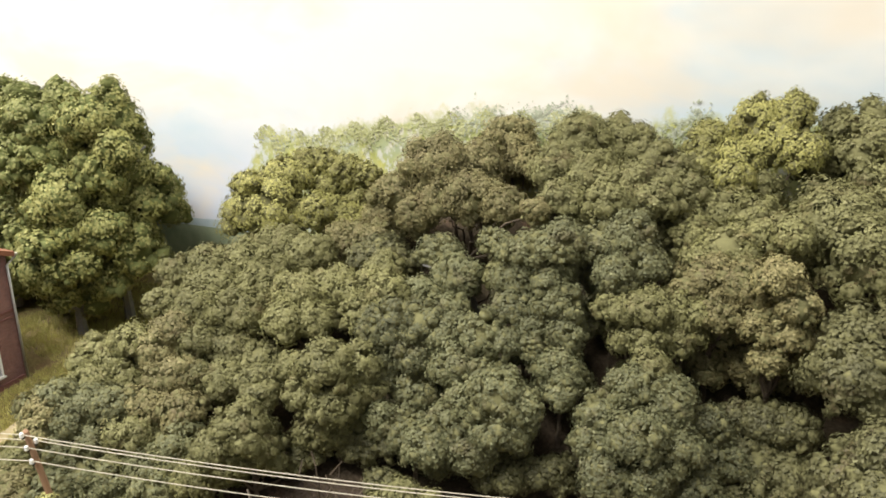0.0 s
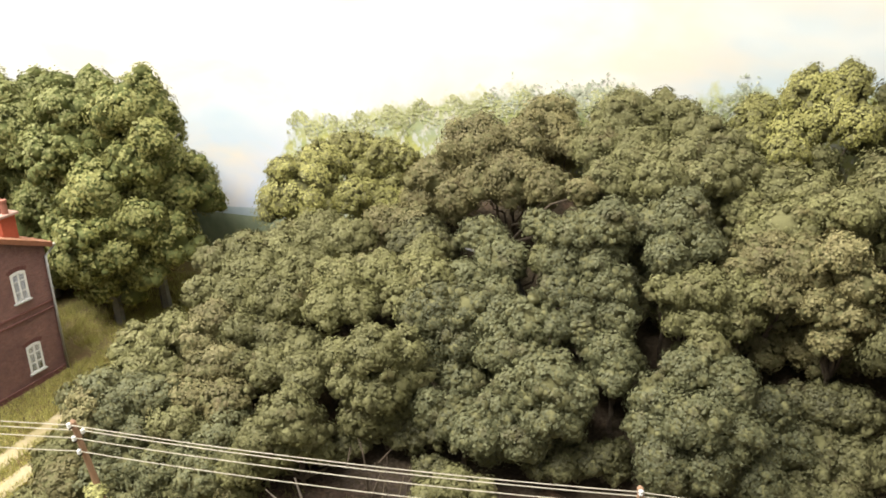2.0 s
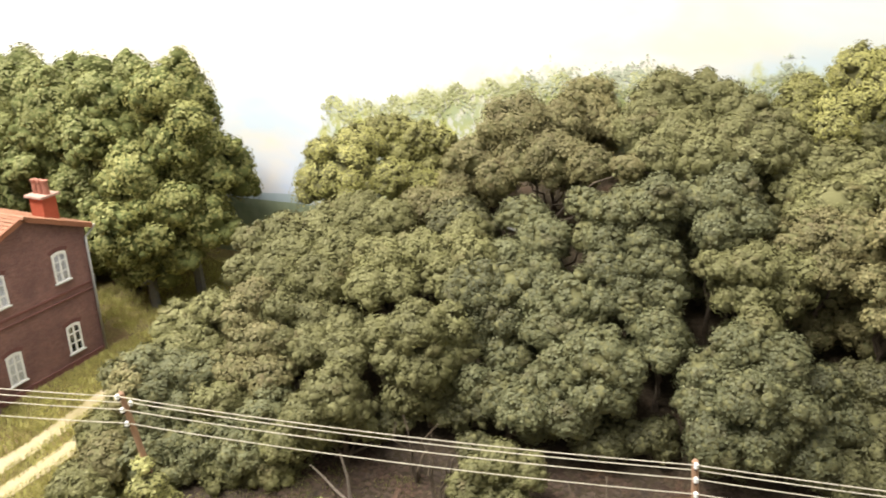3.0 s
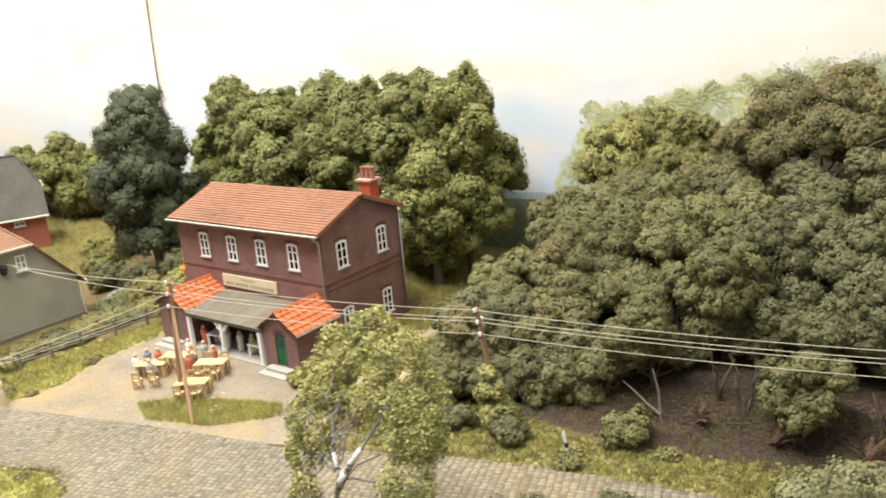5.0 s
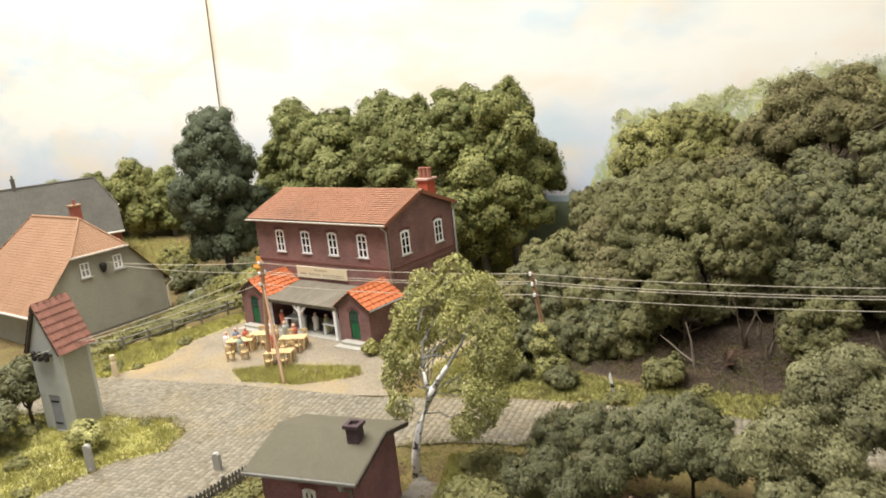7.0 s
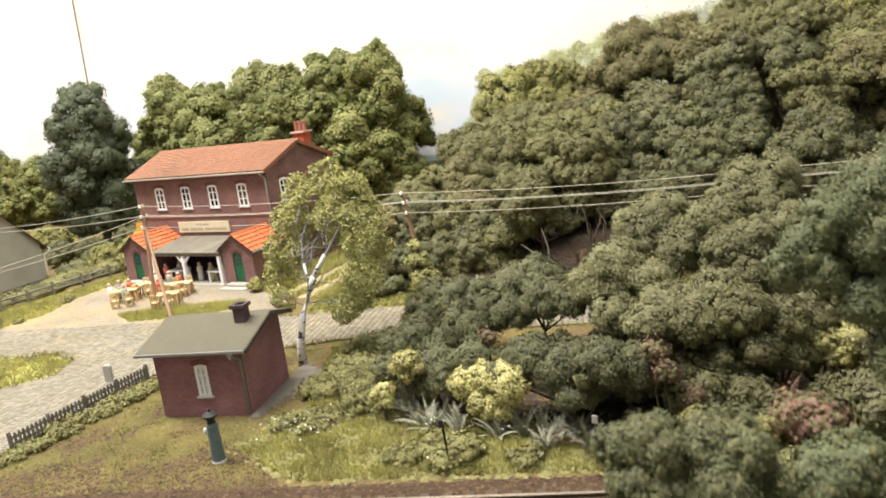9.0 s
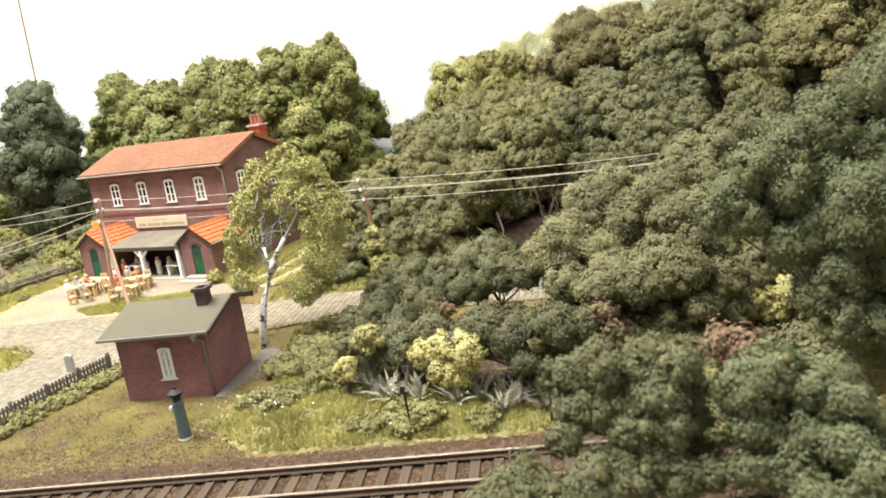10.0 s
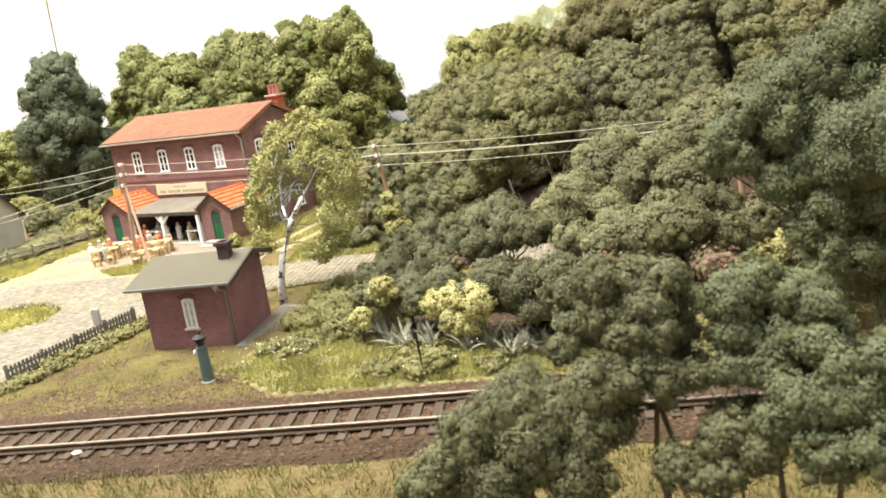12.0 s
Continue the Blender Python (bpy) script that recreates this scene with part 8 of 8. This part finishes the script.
def wires():
    for a, b in (("inn", "bank"), ("bank", "wood"), ("wood", "right")):
        for p, q in zip(POLE_TOPS[a], POLE_TOPS[b]):
            single("telegraph_wire", Mesher().tube(sagging(p, q, 0.25), 0.021, 5), WIRE, "thin pale telegraph wire between poles", "wire", group="telegraph wires")
    ends = POLE_TOPS["inn"]
    for j, q in enumerate(((-62.8, 14.2, 5.6), (-62.8, 14.6, 5.3), (-46.1, 0.5, 5.0), (-46.4, 0.5, 4.9))):
        single("telegraph_wire", Mesher().tube(sagging(ends[j], q, 0.2), 0.02, 5), WIRE, "thin pale telegraph wire to a house wall" if j < 2 else "thin pale telegraph wire to the tower", "wire", group="telegraph wires")
    single("thin_mast", Mesher().tube([(-86.9, 45.9, 0), (-86.7, 45.9, 17), (-85.9, 45.9, 30), (-85.2, 45.9, 45)], 0.1, 7), surface("mast_rust", (0.16, 0.12, 0.07), (0.22, 0.17, 0.11), 0.7, 400, 60, 0.1), "thin brown mast standing against the backdrop", "mast")


wires()

# ---------------------------------------------------------------- railway
def railway():
    ob = thing("railway_track", "single railway track with worn rails on brown sleepers", "railway track", at(TRACK_A.x, TRACK_A.y, 0, math.degrees(TRACK_DIR)))
    sl = Mesher().box(-0.16, 0.16, -1.5, 1.5, 0.04, 0.23).mesh("sleeper", SLEEPER, 0.02)
    chair = Mesher()
    for y in (-0.86, 0.86):
        chair.box(-0.13, 0.13, y - 0.2, y + 0.2, 0.0, 0.035)
        for s in (-0.16, 0.16):
            chair.box(-0.07, 0.07, y + s - 0.05, y + s + 0.05, 0.03, 0.075)
    ch = chair.mesh("rail_chair", RAIL_SIDE)
    rng = np.random.default_rng(4)
    n = 150
    for i in range(n):
        s = -52 + i * 0.74
        m = local(s, rng.normal(0, 0.02), rng.normal(0, 0.008), rng.normal(0, 0.8))
        t = part("sleeper", sl, SLEEPER, ob, m=m)
        part("rail_chair", ch, RAIL_SIDE, t, m=local(0, 0, 0.23))
    for y in (-0.86, 0.86):
        r = Mesher().prism([(y - 0.15, 0.255), (y + 0.15, 0.255), (y + 0.14, 0.28), (y + 0.035, 0.31), (y + 0.035, 0.40), (y - 0.035, 0.40), (y - 0.035, 0.31), (y - 0.14, 0.28)], -75, 62, "x")
        r.cur = 0
        rail = part("rail", r, RAIL_SIDE, ob, "rusty rail with polished head")
        part("rail_head", Mesher().prism([(y - 0.055, 0.40), (y + 0.055, 0.40), (y + 0.055, 0.45), (y + 0.038, 0.466), (y - 0.038, 0.466), (y - 0.055, 0.45)], -75, 62, "x"), RAIL_TOP, rail, "polished rail head")


railway()


def trackside_furniture():
    # green pillar with a dark cap
    ob = thing("water_pillar", "blue-green iron water pillar with dark cap on the lawn", "pillar", at(-21.15, -2.75, -0.05))
    part("foot", Mesher().lathe([(0.289, 0.00), (0.289, 0.06), (0.257, 0.11)], 16), ZINC, ob, "pale base ring")
    part("column", Mesher().lathe([(0.257, 0.11), (0.242, 0.28), (0.211, 1.41), (0.226, 1.50), (0.164, 1.62)], 16), PUMP, ob, smooth=False)
    part("neck", Mesher().lathe([(0.172, 1.60), (0.140, 1.69), (0.203, 1.80), (0.203, 1.88)], 14), IRON, ob)
    part("cap", Mesher().lathe([(0.281, 1.88), (0.296, 1.94), (0.156, 2.03), (0.055, 2.07), (0.055, 2.18)], 14), IRON, ob, "dark flat cap")
    part("outlet", Mesher().ball((-0.3, -0.1, 1.28), 0.1, 10, 6, (0.8, 0.8, 1.4)), PORCELAIN, ob, "white outlet knob")
    # short black markers by the line
    for x, y, lean in ((-12.1, -0.9, 0.12), (-7.4, 0.6, -0.1)):
        mk = thing("line_marker", "short black iron marker with a pale plate beside the line", "marker", at(x, y, -0.05), "line markers")
        part("stake", Mesher().tube([(0, 0, 0), (-lean, 0, 1.75)], 0.045, 8), IRON, mk)
        part("plate", Mesher().box(-lean - 0.1, -lean + 0.1, -0.08, -0.035, 1.55, 1.85), CONCRETE if lean < 0 else IRON, mk, bevel=0.02)
    kp = thing("road_marker_post", "slanting white roadside marker post with dark band", "post", at(-20.0, 17.9, -0.05))
    part("post", Mesher().prism([(0.02, 0), (0.12, 0), (-0.1, 1.25), (-0.16, 1.35), (-0.21, 1.15)], -0.05, 0.05), WHITE, kp)
    part("dark_band", Mesher().prism([(-0.09, 0.5), (0.04, 0.5), (-0.01, 0.75), (-0.14, 0.75)], -0.056, 0.056), IRON, kp)
    for x, y, h in ((-33.7, 2.3, 0.95), (-39.9, -0.9, 1.5)):
        single("stone_post", Mesher().prism([(-0.2, 0), (0.2, 0), (0.19, h * 0.9), (0.08, h), (-0.12, h), (-0.2, h * 0.88)], -0.13, 0.13), CONCRETE, "weathered grey stone post at the roadside", "post", at(x, y, 0.0, 25), "stone posts", bevel=0.03)
    single("garden_post", Mesher().lathe([(0.22, 0), (0.2, 0.9), (0.12, 1.1), (0.2, 1.25), (0.16, 1.5)], 10), surface("figure_cream", (0.62, 0.5, 0.32), (0.72, 0.6, 0.4), 0.6, 300, 60, 0.0), "small cream roadside figurine on a wooden base", "figurine", at(-51.9, 7.5, 0.0))
    # picket fence along the road
    fence = thing("picket_fence", "weathered grey picket fence on a low rail along the road", "fence", at(0, 0, 0))
    a, b = Vector((-31.2, -4.6, 0)), Vector((-31.6, 3.0, 0))
    pk = Mesher().prism([(-0.055, 0.08), (0.055, 0.08), (0.055, 0.72), (0.0, 0.8), (-0.055, 0.72)], -0.03, 0.03, "x").mesh("picket", WOOD_GREY)
    for i in range(38):
        p = a.lerp(b, i / 37)
        part("picket", pk, WOOD_GREY, fence, m=local(p.x, p.y, 0, 0))
    for i in range(5):
        p = a.lerp(b, i / 4)
        part("fence_post", Mesher().box(p.x - 0.16, p.x - 0.02, p.y - 0.07, p.y + 0.07, 0, 0.86), WOOD_GREY, fence, bevel=0.02)
    for z in (0.22, 0.5):
        part("fence_rail", Mesher().slab((a.x - 0.1, a.y, z + 0.12), (a.x - 0.03, a.y, z + 0.12), (b.x - 0.03, b.y, z + 0.12), (b.x - 0.1, b.y, z + 0.12), 0.12), WOOD_GREY, fence)
    gb = thing("road_barrier", "pale silver crossing barrier panel with a dark end post", "barrier", at(-31.3, -6.0, 0.0, 6))
    part("panel", Mesher().prism([(-0.05, 0.5), (0.05, 0.5), (0.07, 1.3), (0.0, 1.42), (-0.07, 1.3)], -5.5, -0.15, "x"), SILVER, gb)
    part("end_post", Mesher().box(-0.15, 0.0, -0.09, 0.09, 0, 1.45), IRON, gb, bevel=0.02)
    part("panel_rib", Mesher().box(-5.5, -0.2, -0.1, 0.1, 0.82, 0.88), SILVER, gb)
    # rough garden fence and timber by the cottage
    gf = thing("garden_fence", "rough dark timber fence along the cottage garden", "fence", at(0, 0, 0))
    pts = [(-58.8, 8.6), (-56.4, 10.8), (-56.2, 15), (-55.8, 20), (-55.2, 22.6)]
    for (x0, y0), (x1, y1) in zip(pts, pts[1:]):
        for z in (0.45, 0.85):
            part("fence_rail", Mesher().tube([(x0, y0, z + 0.05), (x1, y1, z)], 0.08, 6), WOOD_GREY, gf)
        for f in (0.0, 0.5):
            x, y = x0 + (x1 - x0) * f, y0 + (y1 - y0) * f
            part("fence_post", Mesher().tube([(x, y, -0.1), (x + 0.05, y, 1.2)], 0.11, 6), WOOD_GREY, gf)
    for k in range(3):
        single("timber_beam", Mesher().box(-2.4, 2.4, -0.12, 0.12, 0, 0.24), WOOD_GREY, "weathered timber beam lying in the grass", "beam", at(-57.8 + 0.5 * k, 8.8 - 0.5 * k, 0.15 + 0.12 * k, -35 + 9 * k), "timber beams", bevel=0.03)
    twig = Mesher().tube([(-14.6, 34.2, 9.4), (-13.6, 34.3, 9.2), (-12.2, 34.2, 8.6)], [0.06, 0.1, 0.14], 6).tube([(-12.2, 34.2, 8.6), (-11.6, 34.6, 6.8), (-11.4, 35, 4.6)], [0.16, 0.2, 0.25], 6)
    single("bare_branch", twig, BARK_GREY, "bare grey broken branch among the bushes", "branch")
    fk = Mesher().tube([(0.2, 0, -0.2), (0.08, 0.1, 0.7), (0.0, 0.15, 1.5), (-0.3, 0.2, 2.6)], [0.09, 0.075, 0.06, 0.04], 6).tube([(0.15, 0, 0.35), (-0.6, 0.05, 0.8), (-1.1, 0.1, 1.2), (-1.8, 0.1, 1.7)], [0.07, 0.06, 0.045, 0.025], 6)
    single("forked_snag", fk, BARK_SNAG, "bare pale forked snag at the foot of the wooded bank", "branch", at(-17.4, 22.4, 0.3))
    for k, (x, y) in enumerate([(-13.6, 23.4), (-7.4, 23.2), (-15.0, 24.2)]):
        rng = np.random.default_rng(50 + k)
        t = Mesher()
        g = float(ground_z(np.array(x), np.array(y)))
        for j in range(4):
            limb(t, rng, (0, 0, 0), (rng.normal(0, 1.0), rng.normal(0, 0.6) + 0.4, rng.uniform(2.0, 3.6)), 0.075, 0.025, 0.2)
        single("dead_shrub", t, BARK, "bare brown forked dead shrub under the bushes", "shrub", at(x, y, g - 0.05), "dead shrubs")


trackside_furniture()


# ---------------------------------------------------------------- cobbles of the road
def cobbles():
    rng = np.random.default_rng(9)
    a = math.radians(17)
    cx, cy = 0.35, 0.26
    i, j = np.meshgrid(np.arange(-210, 80), np.arange(-120, 140))
    u = i * cx + rng.normal(0, 0.02, i.shape)
    v = j * cy + rng.normal(0, 0.015, i.shape)
    x, y = (u * math.cos(a) - v * math.sin(a)).ravel() - 5, (u * math.sin(a) + v * math.cos(a)).ravel()
    ok = inside(ROAD, x, y) & (x > -62) & (x < 2) & (y > -13)
    x, y = x[ok], y[ok]
    n = len(x)
    base = np.array([(-1, -1, -1), (1, -1, -1), (1, 1, -1), (-1, 1, -1), (-0.8, -0.76, 1), (0.8, -0.76, 1), (0.8, 0.76, 1), (-0.8, 0.76, 1)], float)
    half = np.array([cx * 0.465, cy * 0.455, 0.025])
    near = (x + 34.5) ** 2 + (y - 2.5) ** 2
    order = np.argsort(near)
    pieces, rest = order[:300], order[300:]
    q = base[None] * half * rng.uniform(0.88, 1.05, (len(rest), 1, 3))
    q[..., 2] += rng.normal(0, 0.012, (len(rest), 1))
    c, s = math.cos(a), math.sin(a)
    vv = np.stack([q[..., 0] * c - q[..., 1] * s + x[rest][:, None], q[..., 0] * s + q[..., 1] * c + y[rest][:, None], q[..., 2] + 0.03], -1).reshape(-1, 3)
    fs = np.array([(4, 5, 6, 7), (0, 1, 5, 4), (1, 2, 6, 5), (2, 3, 7, 6), (3, 0, 4, 7)])
    f = (fs[None] + 8 * np.arange(len(rest))[:, None, None]).reshape(-1, 4)
    part("cobble_field", quick_mesh("cobble_field", vv, f, COBBLE), COBBLE, road, kind="stuff")
    me = quick_mesh("cobble", base * half, fs, COBBLE)
    for k in pieces:
        part("cobble", me, COBBLE, road, m=local(x[k], y[k], 0.03 + rng.normal(0, 0.012), 17 + rng.normal(0, 2)))


cobbles()
